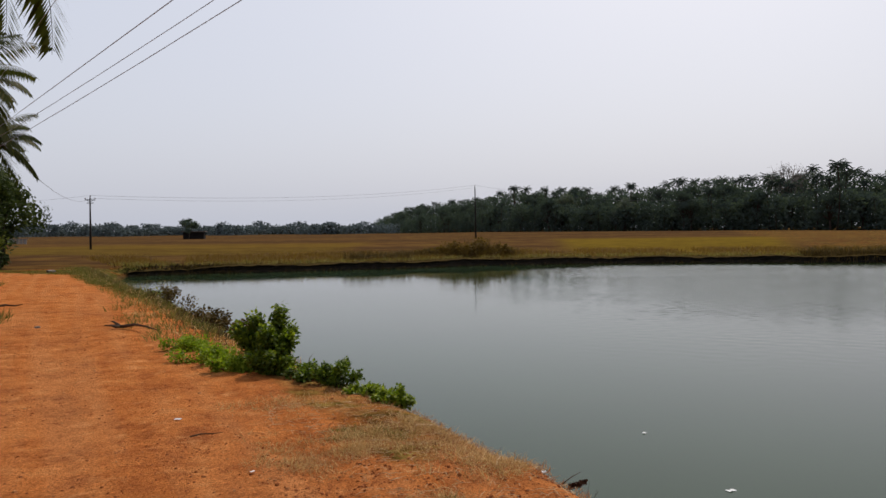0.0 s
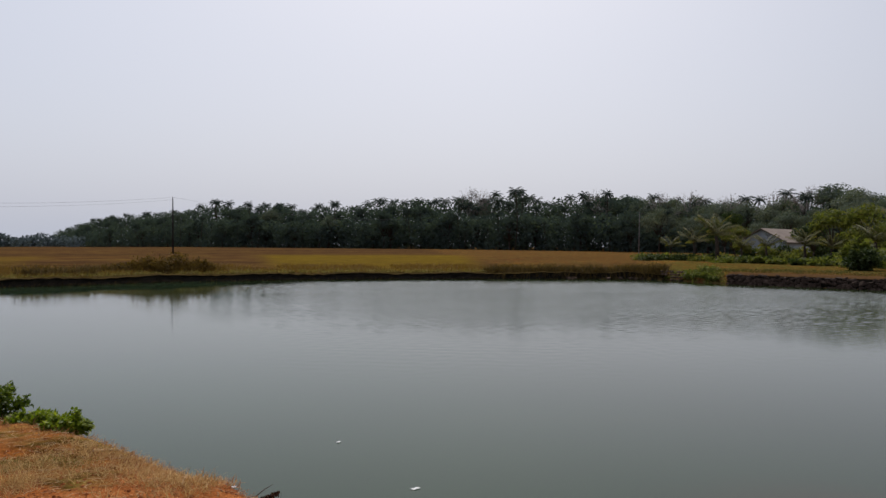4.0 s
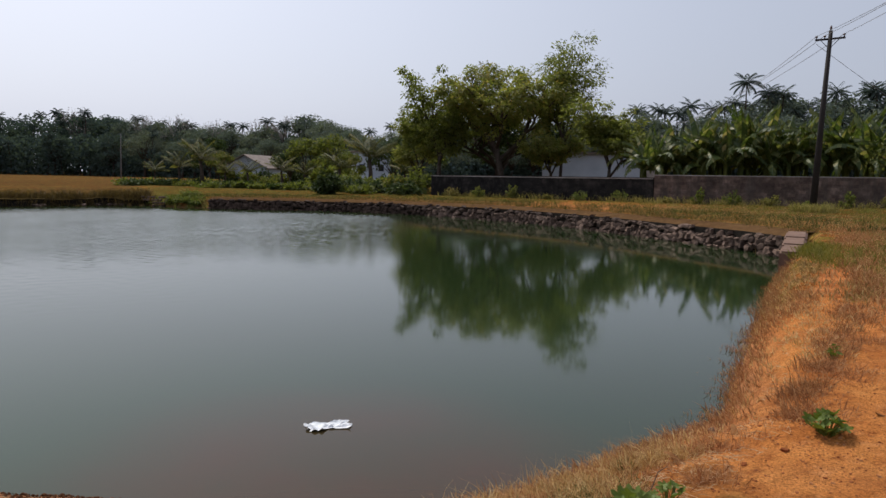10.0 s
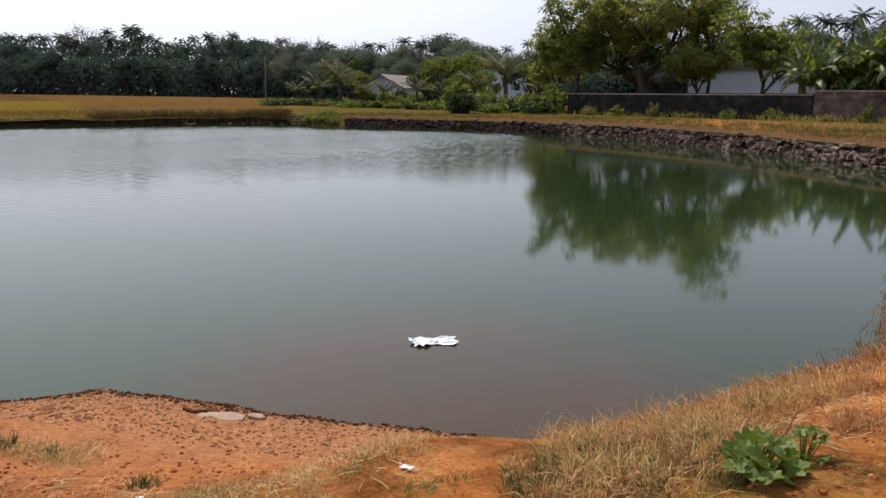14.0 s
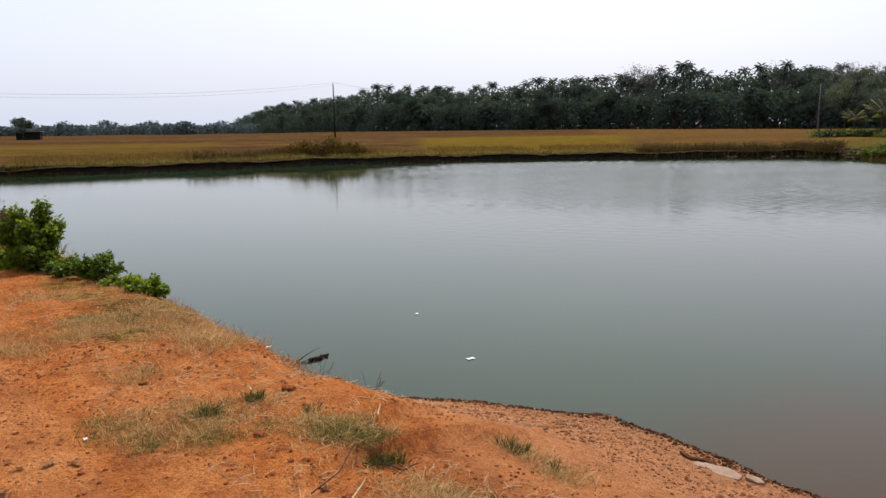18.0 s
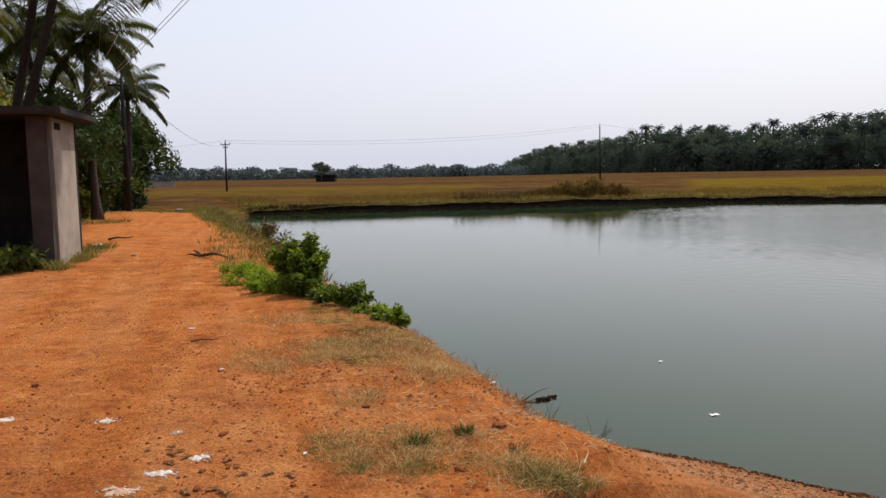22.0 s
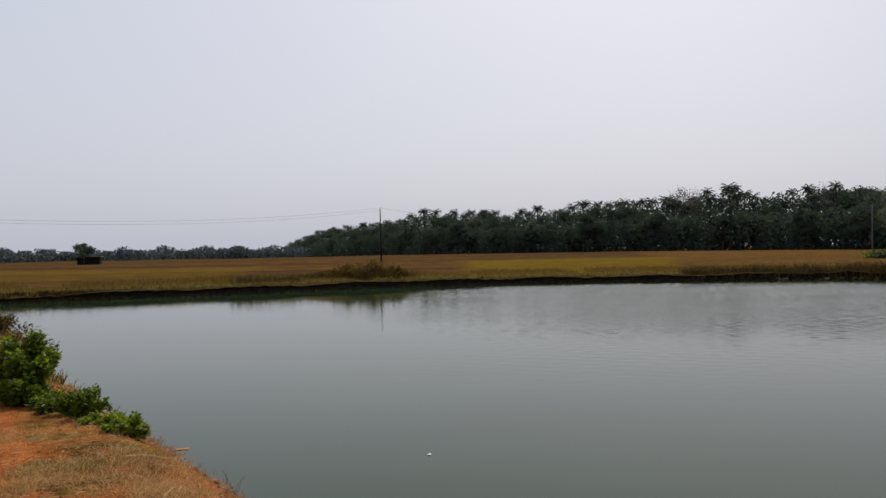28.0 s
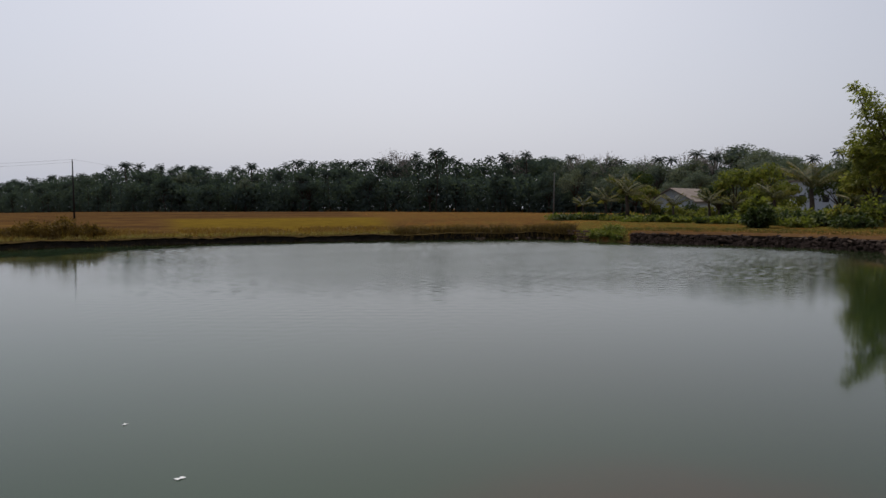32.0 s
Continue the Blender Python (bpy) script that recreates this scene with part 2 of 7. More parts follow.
def water_material():
    m, nt, b = mat("murky_green_pond_water", 0.035, 0.26)
    b.inputs["IOR"].default_value = 1.333
    col = ramp(nt, fbm(nt, 0.12, 3.0), [(0.35, (0.018, 0.036, 0.016)), (0.65, (0.024, 0.046, 0.021))])
    silt = nt.nodes.new("ShaderNodeAttribute")
    silt.attribute_name = "silt"
    cloud = calc(nt, "MULTIPLY", silt.outputs["Fac"], calc(nt, "ADD", fbm(nt, 0.7, 4.0), 0.3))
    # the water's body colour gets darker towards the east
    east_dark = nt.nodes.new("ShaderNodeAttribute")
    east_dark.attribute_name = "east_dark"
    col = mix(nt, calc(nt, "MULTIPLY", east_dark.outputs["Fac"], 0.8), col, (0.016, 0.026, 0.008))
    col = mix(nt, cloud, col, (0.052, 0.025, 0.010))
    nt.links.new(col, b.inputs["Base Color"])
    mp = nt.nodes.new("ShaderNodeMapping")
    mp.inputs["Rotation"].default_value = (0, 0, radians(-35))
    mp.inputs["Scale"].default_value = (1.0, 2.3, 1.0)
    nt.links.new(coords(nt), mp.inputs[0])
    fine = fbm(nt, 4.5, 4.0, 0.55, mp.outputs[0])
    patch = ramp(nt, fbm(nt, 0.10, 2.0), [(0.4, (0.55, 0.55, 0.55)), (0.6, (1, 1, 1))])
    wave = nt.nodes.new("ShaderNodeAttribute")
    wave.attribute_name = "wave"
    h = mix(nt, 1.0, mix(nt, 1.0, fine, patch, "MULTIPLY"), wave.outputs["Color"], "MULTIPLY")
    bump(nt, b, h, 0.4, 0.006)
    chop = nt.nodes.new("ShaderNodeAttribute")
    chop.attribute_name = "chop"
    nt.links.new(calc(nt, "ADD", calc(nt, "MULTIPLY", chop.outputs["Fac"], 0.2), 0.05), b.inputs["Roughness"])
    return m


M_GROUND = ground_material()
M_WATER = water_material()
M_STONE = solid("dark_laterite_and_granite_stone", [(0.3, (0.040, 0.028, 0.022)), (0.5, (0.125, 0.088, 0.068)), (0.7, (0.30, 0.225, 0.18))], 5.0, 0.9, 0.2, 0.6, 0.02)
# bank soil darkened to carry the shade on its sunless face
M_BANKSOIL = solid("shade_dark_bank_soil", [(0.3, (0.009, 0.007, 0.006)), (0.6, (0.024, 0.018, 0.012)), (0.8, (0.055, 0.040, 0.024))], 3.0, 0.95, 0.15, 0.8, 0.05)
M_TRUNK = solid("grey_brown_bark", [(0.3, (0.028, 0.021, 0.017)), (0.6, (0.078, 0.06, 0.047)), (0.8, (0.14, 0.115, 0.092))], 9.0, 0.95, 0.15, 0.8, 0.03)
# darker copy of the bark, with the leaning palms' shade in its colour
M_TRUNK_DARK = solid("dark_shaded_palm_bark", [(0.3, (0.012, 0.009, 0.007)), (0.6, (0.034, 0.026, 0.02)), (0.8, (0.07, 0.056, 0.045))], 9.0, 0.95, 0.1, 0.8, 0.03)
M_PALM = leafy("coconut_frond", [(0.0, (0.031, 0.042, 0.012)), (0.4, (0.057, 0.069, 0.018)), (0.75, (0.091, 0.094, 0.029)), (1.0, (0.182, 0.137, 0.052))], 0.62, 0.3, 0.12)
M_LEAF = leafy("broad_leaf_green", [(0.0, (0.068, 0.086, 0.020)), (0.5, (0.132, 0.153, 0.039)), (0.85, (0.203, 0.208, 0.054)), (1.0, (0.304, 0.213, 0.068))], 0.6, 0.5, 0.15)
M_AIRY = leafy("olive_airy_tree_leaf", [(0.0, (0.081, 0.100, 0.024)), (0.5, (0.169, 0.186, 0.051)), (0.85, (0.259, 0.254, 0.085)), (1.0, (0.338, 0.226, 0.090))], 0.5, 0.64, 0.35, 0.25)
M_LEAF_DARK = leafy("dense_dark_green_leaf", [(0.0, (0.026, 0.043, 0.017)), (0.5, (0.049, 0.072, 0.026)), (1.0, (0.102, 0.123, 0.041))], 0.65, 0.25, 0.1)
# aerial haze is painted into the next four leaf colours
M_FAR_LEAF = leafy("haze_blue_grove_leaf", [(0.0, (0.060, 0.083, 0.085)), (0.5, (0.078, 0.104, 0.098)), (1.0, (0.102, 0.130, 0.106))], 0.95, 0.35, 0.0, 0.05)
M_FAR_PALM = leafy("haze_blue_palm_frond", [(0.0, (0.040, 0.055, 0.055)), (0.6, (0.060, 0.077, 0.069)), (1.0, (0.098, 0.112, 0.090))], 0.9, 0.2, 0.0, 0.05)
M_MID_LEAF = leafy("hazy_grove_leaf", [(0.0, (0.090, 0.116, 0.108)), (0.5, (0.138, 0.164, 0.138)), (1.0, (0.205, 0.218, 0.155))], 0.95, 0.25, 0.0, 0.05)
M_HAZE_LEAF = leafy("haze_blue_horizon_leaf", [(0.0, (0.095, 0.120, 0.130)), (0.6, (0.115, 0.142, 0.150)), (1.0, (0.14, 0.165, 0.168))], 0.95, 0.1, 0.0, 0.02)
M_BARE = solid("pale_bare_branch", [(0.3, (0.15, 0.13, 0.115)), (0.7, (0.32, 0.29, 0.26))], 4.0, 0.9, 0.15, 0.0)
M_BUSH = leafy("fresh_bright_green_bush_leaf", [(0.0, (0.032, 0.060, 0.007)), (0.45, (0.115, 0.170, 0.014)), (1.0, (0.33, 0.38, 0.04))], 0.5, 0.5, 0.3)
M_CREEPER = leafy("yellow_green_creeper_leaf", [(0.0, (0.10, 0.17, 0.011)), (0.5, (0.22, 0.31, 0.022)), (1.0, (0.40, 0.45, 0.055))], 0.6, 0.5, 0.2)
M_BANANA = leafy("banana_leaf", [(0.0, (0.040, 0.064, 0.016)), (0.5, (0.090, 0.120, 0.030)), (0.85, (0.20, 0.205, 0.068)), (1.0, (0.40, 0.31, 0.15))], 0.5, 0.42, 0.35)
M_DRY = leafy("dry_straw_grass", [(0.0, (0.26, 0.125, 0.050)), (0.45, (0.53, 0.335, 0.135)), (0.8, (0.76, 0.56, 0.28)), (1.0, (0.30, 0.25, 0.075))], 0.8, 0.4, 0.1, 1.5, (1.0, 0.92, 0.75))
M_RUST = leafy("rust_brown_dead_grass", [(0.0, (0.19, 0.080, 0.036)), (0.5, (0.40, 0.20, 0.088)), (1.0, (0.62, 0.42, 0.21))], 0.8, 0.4, 0.1, 1.5, (1.05, 0.9, 0.75))
M_GRASS = leafy("sun_faded_green_grass", [(0.0, (0.10, 0.105, 0.025)), (0.5, (0.21, 0.195, 0.055)), (1.0, (0.42, 0.33, 0.13))], 0.75, 0.4, 0.1, 1.5, (1.05, 1.0, 0.7))
M_YOUNG = leafy("young_palm_frond", [(0.0, (0.050, 0.060, 0.019)), (0.5, (0.100, 0.108, 0.036)), (1.0, (0.25, 0.19, 0.075))], 0.6, 0.45, 0.15)
M_PADDY = leafy("golden_ripe_paddy", [(0.0, (0.10, 0.050, 0.018)), (0.5, (0.17, 0.092, 0.024)), (1.0, (0.26, 0.16, 0.034))], 0.7, 0.3, 0.2, 0.15)
M_SEDGE = leafy("brown_bank_sedge", [(0.0, (0.045, 0.032, 0.012)), (0.5, (0.11, 0.072, 0.025)), (1.0, (0.20, 0.13, 0.04))], 0.8, 0.2, 0.2, 0.3)

M_MEADOW = leafy("yellow_green_meadow_grass", [(0.0, (0.088, 0.092, 0.016)), (0.5, (0.184, 0.172, 0.036)), (1.0, (0.336, 0.272, 0.080))], 0.75, 0.45, 0.1, 1.5, (0.840, 0.800, 0.480))

M_TUSSOCK = leafy("dark_green_tussock_grass", [(0.0, (0.045, 0.055, 0.014)), (0.5, (0.10, 0.105, 0.028)), (1.0, (0.24, 0.20, 0.075))], 0.75, 0.35, 0.1, 1.5, (1.05, 1.0, 0.7))
M_FADED = leafy("faded_brown_straw_grass", [(0.0, (0.13, 0.075, 0.028)), (0.5, (0.27, 0.17, 0.065)), (1.0, (0.42, 0.30, 0.13))], 0.8, 0.35, 0.1, 1.0, (1.0, 0.95, 0.75))
M_REDGRASS = leafy("reddish_dead_grass", [(0.0, (0.13, 0.044, 0.018)), (0.5, (0.33, 0.135, 0.055)), (1.0, (0.58, 0.34, 0.16))], 0.8, 0.4, 0.1, 1.5, (1.05, 0.9, 0.8))

# ---- mesh tools ----
def mesh_of(name, verts, faces, material, smooth=False):
    me = bpy.data.meshes.new(name)
    me.from_pydata([tuple(v) for v in verts], [], [tuple(f) for f in faces])
    if material is not None:
        me.materials.append(material)
    if smooth:
        me.polygons.foreach_set("use_smooth", [True] * len(me.polygons))
    me.update()
    return me


def put(name, me, parent=None, m=None, label=""):
    ob = new(name, me)
    if parent is not None:
        ob.parent = parent
    if m is not None:
        ob.matrix_basis = m
    if label:
        ob["label"] = label
    return ob


class Geo:
    """Gathers vertices and faces."""
    def __init__(self):
        self.v, self.f = [], []

    def add(self, verts, faces):
        k = len(self.v)
        self.v.extend(verts)
        self.f.extend(tuple(i + k for i in f) for f in faces)

    def tube(self, pts, radii, sides=7, close=True):
        pts = [Vector(p) for p in pts]
        verts, faces = [], []
        for i, p in enumerate(pts):
            d = (pts[min(i + 1, len(pts) - 1)] - pts[max(i - 1, 0)]).normalized()
            a = d.orthogonal().normalized() if i == 0 else (a - d * a.dot(d)).normalized()
            b = d.cross(a)
            for k in range(sides):
                t = 2 * math.pi * k / sides
                verts.append(p + (a * math.cos(t) + b * math.sin(t)) * radii[i])
        for i in range(len(pts) - 1):
            for k in range(sides):
                k2 = (k + 1) % sides
                faces.append((i * sides + k, i * sides + k2, (i + 1) * sides + k2, (i + 1) * sides + k))
        if close:
            faces.append(tuple(range(sides))[::-1])
            faces.append(tuple(range((len(pts) - 1) * sides, len(pts) * sides)))
        self.add(verts, faces)

    def box(self, c, s, rz=0.0, jitter=0.0, rnd=None):
        m = Matrix.Rotation(rz, 3, "Z")
        vs = []
        for z in (-1, 1):
            for x, y in ((-1, -1), (1, -1), (1, 1), (-1, 1)):
                q = Vector((x * s[0] / 2, y * s[1] / 2, z * s[2] / 2))
                if jitter:
                    q += Vector((rnd.uniform(-jitter, jitter), rnd.uniform(-jitter, jitter), rnd.uniform(-jitter, jitter)))
                vs.append(Vector(c) + m @ q)
        self.add(vs, [(3, 2, 1, 0), (4, 5, 6, 7), (0, 1, 5, 4), (1, 2, 6, 5), (2, 3, 7, 6), (3, 0, 4, 7)])

    def leaf(self, p, way, up, length, width, fold=0.0):
        """One pointed leaf of two faces."""
        way, side = way.normalized(), way.cross(up)
        side = side.normalized() if side.length > 1e-4 else way.orthogonal().normalized()
        nrm = side.cross(way)
        m = p + way * length * 0.45
        self.add([p, m + side * width / 2 + nrm * fold, p + way * length, m - side * width / 2 + nrm * fold],
                 [(0, 1, 2), (0, 2, 3)])

    def mesh(self, name, material, smooth=False):
        return mesh_of(name, self.v, self.f, material, smooth)


def stuff(name, geo, material, label, category, smooth=False):
    return tagged(put(name, geo.mesh(name, material, smooth)), label, category, "", "stuff")


def structure(name, me, label, category):
    return tagged(put(name, me), label, category, "", "structure")


def rounded(geo, c, s, rz=0.0, bevel=0.02):
    """A block with its edges broken, into a Geo."""
    bm = bmesh.new()
    bmesh.ops.create_cube(bm, size=1)
    bmesh.ops.scale(bm, vec=s, verts=bm.verts)
    bmesh.ops.bevel(bm, geom=bm.edges, offset=bevel, segments=2, affect="EDGES")
    m = Matrix.Translation(c) @ Matrix.Rotation(rz, 4, "Z")
    bm.verts.ensure_lookup_table()
    geo.add([m @ v.co for v in bm.verts], [tuple(v.index for v in f.verts) for f in bm.faces])
    bm.free()


def unit(rnd):
    while True:
        v = Vector((rnd.uniform(-1, 1), rnd.uniform(-1, 1), rnd.uniform(-1, 1)))
        if 0.05 < v.length < 1:
            return v.normalized()

# ---- the plan: shoreline of the pond, water level at z = 0 ----
# x, y, width of the slope, height of the bank
SHORE = [
    (-17.5, 40.8, 1.5, 0.66), (-11.3, 29.0, 1.6, 0.75), (-7.6, 23.0, 1.6, 0.80), (-4.6, 16.5, 1.5, 0.82),
    (-2.2, 12.2, 1.3, 0.84), (-0.9, 10.0, 1.3, 0.84), (-0.2, 8.7, 1.2, 0.84), (0.5, 7.5, 1.2, 0.84),
    (1.15, 6.5, 1.4, 0.84), (1.72, 6.18, 1.9, 0.82), (2.45, 5.95, 2.6, 0.80), (3.48, 5.36, 3.0, 0.78),
    (3.79, 4.85, 3.2, 0.78), (4.03, 4.28, 3.2, 0.78), (4.3, 3.75, 3.2, 0.78), (4.65, 3.1, 2.8, 0.78),
    (4.85, 2.7, 2.2, 0.78), (5.0, 2.35, 2.3, 0.78), (5.35, 2.15, 2.3, 0.78), (6.0, 1.9, 2.1, 0.78),
    (6.5, 1.7, 1.9, 0.78), (7.0, 1.35, 1.6, 0.78), (7.6, 1.15, 1.2, 0.78), (8.2, 1.05, 0.8, 0.78),
    (9.2, 1.15, 0.7, 0.78), (10.5, 1.3, 0.7, 0.78), (13.0, 1.6, 0.7, 0.78), (16.0, 1.9, 0.7, 0.8),
    (20.0, 2.3, 0.7, 0.8), (27.5, 3.1, 0.5, 0.85), (29.5, 4.8, 0.5, 0.85), (33.8, 10.2, 0.5, 0.85),
    (37.0, 14.5, 0.5, 0.85), (39.5, 19.5, 0.5, 0.85), (41.5, 26.0, 0.5, 0.82), (41.8, 31.5, 0.5, 0.8),
    (40.5, 36.0, 0.5, 0.8), (38.2, 40.3, 0.5, 0.8), (37.6, 42.0, 0.6, 0.8), (37.5, 48.0, 0.9, 0.7),
    (34.0, 50.6, 0.7, 0.50), (28.5, 52.0, 0.6, 0.46), (25.0, 52.4, 0.6, 0.44), (19.0, 53.6, 0.6, 0.42),
    (11.0, 54.0, 0.6, 0.42), (2.6, 52.6, 0.6, 0.42), (-3.5, 49.0, 0.6, 0.40), (-9.5, 46.6, 0.6, 0.40),
    (-15.0, 44.8, 0.7, 0.40), (-18.0, 43.0, 1.0, 0.5),
]
SH = np.array(SHORE)


def shore_distance(x, y):
    """Signed distance to the shoreline (outside positive), with the slope width and bank height there."""
    x, y = np.asarray(x, float), np.asarray(y, float)
    best = np.full(x.shape, 1e9)
    wid, top = np.zeros(x.shape), np.zeros(x.shape)
    inside = np.zeros(x.shape, bool)
    for a, b in zip(SH, np.roll(SH, -1, 0)):
        ex, ey = b[0] - a[0], b[1] - a[1]
        u = np.clip(((x - a[0]) * ex + (y - a[1]) * ey) / (ex * ex + ey * ey), 0, 1)
        d = np.hypot(x - a[0] - u * ex, y - a[1] - u * ey)
        near = d < best
        best = np.where(near, d, best)
        wid = np.where(near, a[2] + u * (b[2] - a[2]), wid)
        top = np.where(near, a[3] + u * (b[3] - a[3]), top)
        cross = ((a[1] > y) != (b[1] > y)) & (x < (b[0] - a[0]) * (y - a[1]) / (b[1] - a[1] + 1e-12) + a[0])
        inside ^= cross
    return np.where(inside, -best, best), wid, top


def smooth01(t):
    t = np.clip(t, 0, 1)
    return t * t * (3 - 2 * t)


def ripple(x, y, f, seed=0.0):
    """Cheap smooth unevenness made of crossed waves."""
    z = np.zeros(np.shape(x))
    for k in range(6):
        a = 1.3 + 2.399 * k + seed
        g = f * (1.0 + 0.37 * k)
        z = z + np.sin((x * np.cos(a) + y * np.sin(a)) * g + 1.7 * k + seed * 3 + 1.3 * np.sin((x * np.sin(a) - y * np.cos(a)) * g * 0.53 + k)) / (1 + 0.5 * k)
    return z / 3.0


def ground_height(x, y):
    x, y = np.asarray(x, float), np.asarray(y, float)
    d, wid, top = shore_distance(x, y)
    wob = 0.045 * ripple(x, y, 2.1) + 0.035 * ripple(x, y, 6.5, 2.0) - 0.02
    near = smooth01((22 - np.hypot(x - 2, y - 4)) / 10)
    dd = d - 0.5 * smooth01((0.68 - wid) / 0.07) + wob * near * smooth01((wid - 0.4) / 0.5)
    s = np.clip(dd / np.maximum(wid, 0.05), 0, 1)
    up = top * (1 - (1 - s) ** 1.7)
    gentle = smooth01((wid - 1.22) / 0.5) * smooth01((y - 1.9) / 0.5)
    up = up + (top * (0.55 * s + 0.45 * smooth01(s)) - up) * gentle
    out = up + smooth01((d - 2) / 40) * (0.25 + 0.9 * smooth01((y - 60) / 160) * smooth01((x + 30) / 60)) * smooth01((y + x * 0.8 - 18) / 25)
    out = out + near * (0.014 * ripple(x, y, 3.0, 1.0) + 0.008 * ripple(x, y, 10.0, 4.0) + 0.004 * ripple(x, y, 22.0, 2.5)) * smooth01(d / 0.6)
    # two wheel tracks along the earth road
    along = (x + 4.0) * 0.885 + (y - 11.0) * 0.466
    out = out - near * 0.018 * (np.exp(-((along - 0.1) / 0.22) ** 2) + np.exp(-((along + 1.45) / 0.22) ** 2)) * smooth01((d - 1.5) / 1)
    bed = -0.02 - 0.9 * smooth01(-dd / 4.0)
    return np.where(dd > 0, out, bed)


def axis_steps(lo, hi, fine_lo, fine_hi, fine, mid_lo, mid_hi, mid):
    vals = list(np.arange(fine_lo, fine_hi, fine))
    vals += list(np.arange(fine_hi, mid_hi, mid)) + list(np.arange(fine_lo - mid, mid_lo, -mid))
    s, v = mid, mid_hi
    while v < hi:
        vals.append(v)
        s *= 1.22
        v += s
    s, v = mid, mid_lo
    while v > lo:
        vals.append(v)
        s *= 1.22
        v -= s
    return np.array(sorted(set(np.round(vals + [lo, hi], 4))))


def build_ground():
    xs = axis_steps(-2500, 2500, -7, 11, 0.07, -30, 48, 0.6)
    ys = axis_steps(-1200, 3500, -2, 13, 0.07, -6, 62, 0.6)
    X, Y = np.meshgrid(xs, ys)
    Z = ground_height(X, Y)
    n, m = len(xs), len(ys)
    d, wid, top = shore_distance(X, Y)
    verts = np.stack([X.ravel(), Y.ravel(), Z.ravel()], 1)
    i = np.arange((m - 1) * (n - 1))
    r, c = i // (n - 1), i % (n - 1)
    k = r * n + c
    faces = np.stack([k, k + 1, k + n + 1, k + n], 1)
    me = bpy.data.meshes.new("ground")
    me.from_pydata(verts.tolist(), [], faces.tolist())
    me.materials.append(M_GROUND)
    me.polygons.foreach_set("use_smooth", [True] * len(me.polygons))
    # zone map: red bare laterite, green grass, blue paddy
    far_side = smooth01((Y - 43 - 0.06 * X) / 4) * smooth01((37 - X + (Y - 50) * 1.0) / 6)
    west_field = smooth01((Y - 36) / 5) * smooth01((-17 - X) / 3)
    paddy = np.maximum(far_side, west_field) * smooth01((d - 0.3) / 1.0)
    verge = smooth01((3.6 - d) / 1.5) * smooth01((Y - 4.5) / 3) * smooth01((6 - X) / 4)
    bare = 0.92 - 0.58 * verge
    patch = 0.8 * smooth01((1.1 - np.hypot((X - 0.45) * 0.9, (Y - 3.75) * 1.3) + 0.3 * ripple(X, Y, 4.0)) / 0.8) + smooth01((1.7 - np.hypot((X - 3.9) * 0.65, Y - 1.2)) / 0.7)
    patch = patch + smooth01((0.9 - np.hypot(X + 0.5, (Y - 5.9) * 0.8)) / 0.6) + 0.8 * smooth01((1.1 - np.hypot((X - 2.2) * 0.6, Y - 2.4)) / 0.7)
    bare = bare - 0.5 * np.clip(patch, 0, 1)
    east = smooth01((X - 7.0) / 6.0) * smooth01((16 - Y) / 8)
    strip = smooth01((2.6 - np.abs(d - 1.1)) / 1.4)
    bare = bare * (1 - east * (0.30 + 0.12 * strip)) + 0.35 * east * smooth01((-0.7 - Y + (X - 8) * -0.05) / 0.8) * smooth01((15 - X) / 5)
    bare = bare * (1 - 0.5 * smooth01((X - 24) / 14)) * (1 - 0.8 * smooth01((X - 48) / 8)) * (1 - smooth01((Y - 31) / 3) * smooth01((-10 - X) / 4))
    dull = smooth01((X - 22 - (Y - 50) * 0.3) / 8) * smooth01((Y - 46) / 4)
    paddy = paddy * (1 - 0.55 * dull)
    bare = np.where(far_side > 0.2, 0.0, bare) * (1 - 0.85 * smooth01((Y - 38) / 5) * smooth01((X - 28) / 4))
    bare = np.maximum(bare, 0.34 * smooth01((2.4 - d) / 1.0) * smooth01((X - 26) / 3) * smooth01((44 - Y) / 4))
    green = 0.36 * smooth01((X - 26) / 14) * (1 - far_side) * smooth01((d - 2) / 4) + 0.14 * east * smooth01((d - 3.0) / 3)
    green = np.maximum(green, 0.5 * smooth01((Y - 30) / 3) * smooth01((-9 - X) / 4) * (1 - west_field))
    green = np.maximum(green, 0.5 * smooth01((2.4 - d) / 1.0) * smooth01((Y - 14) / 8) * smooth01((0 - X) / 4))
    green = np.maximum(green, 0.7 * smooth01((-9.5 - X - (Y - 13) * -0.35) / 1.5) * smooth01((Y + 2) / 4) * (1 - west_field) * smooth01((34 - Y) / 4))
    green = np.maximum(green, 0.42 * dull)
    green = np.maximum(green, 0.5 * smooth01((X - 30) / 4) * smooth01((Y - 16) / 8) * (1 - far_side))
    road = np.full(X.shape, 1e9)
    for (x0, y0), (x1, y1) in (((1.0, -2.0), (-5.6, 11.5)), ((-5.6, 11.5), (-11.2, 21.0)), ((-11.2, 21.0), (-17.4, 31.0)), ((-17.4, 31.0), (-22.0, 33.5))):
        u = np.clip(((X - x0) * (x1 - x0) + (Y - y0) * (y1 - y0)) / ((x1 - x0) ** 2 + (y1 - y0) ** 2), 0, 1)
        road = np.minimum(road, np.hypot(X - x0 - u * (x1 - x0), Y - y0 - u * (y1 - y0)))
    on_road = smooth01((2.3 - road) / 0.7)
    bare = np.maximum(bare, on_road)
    green = green * (1 - on_road)
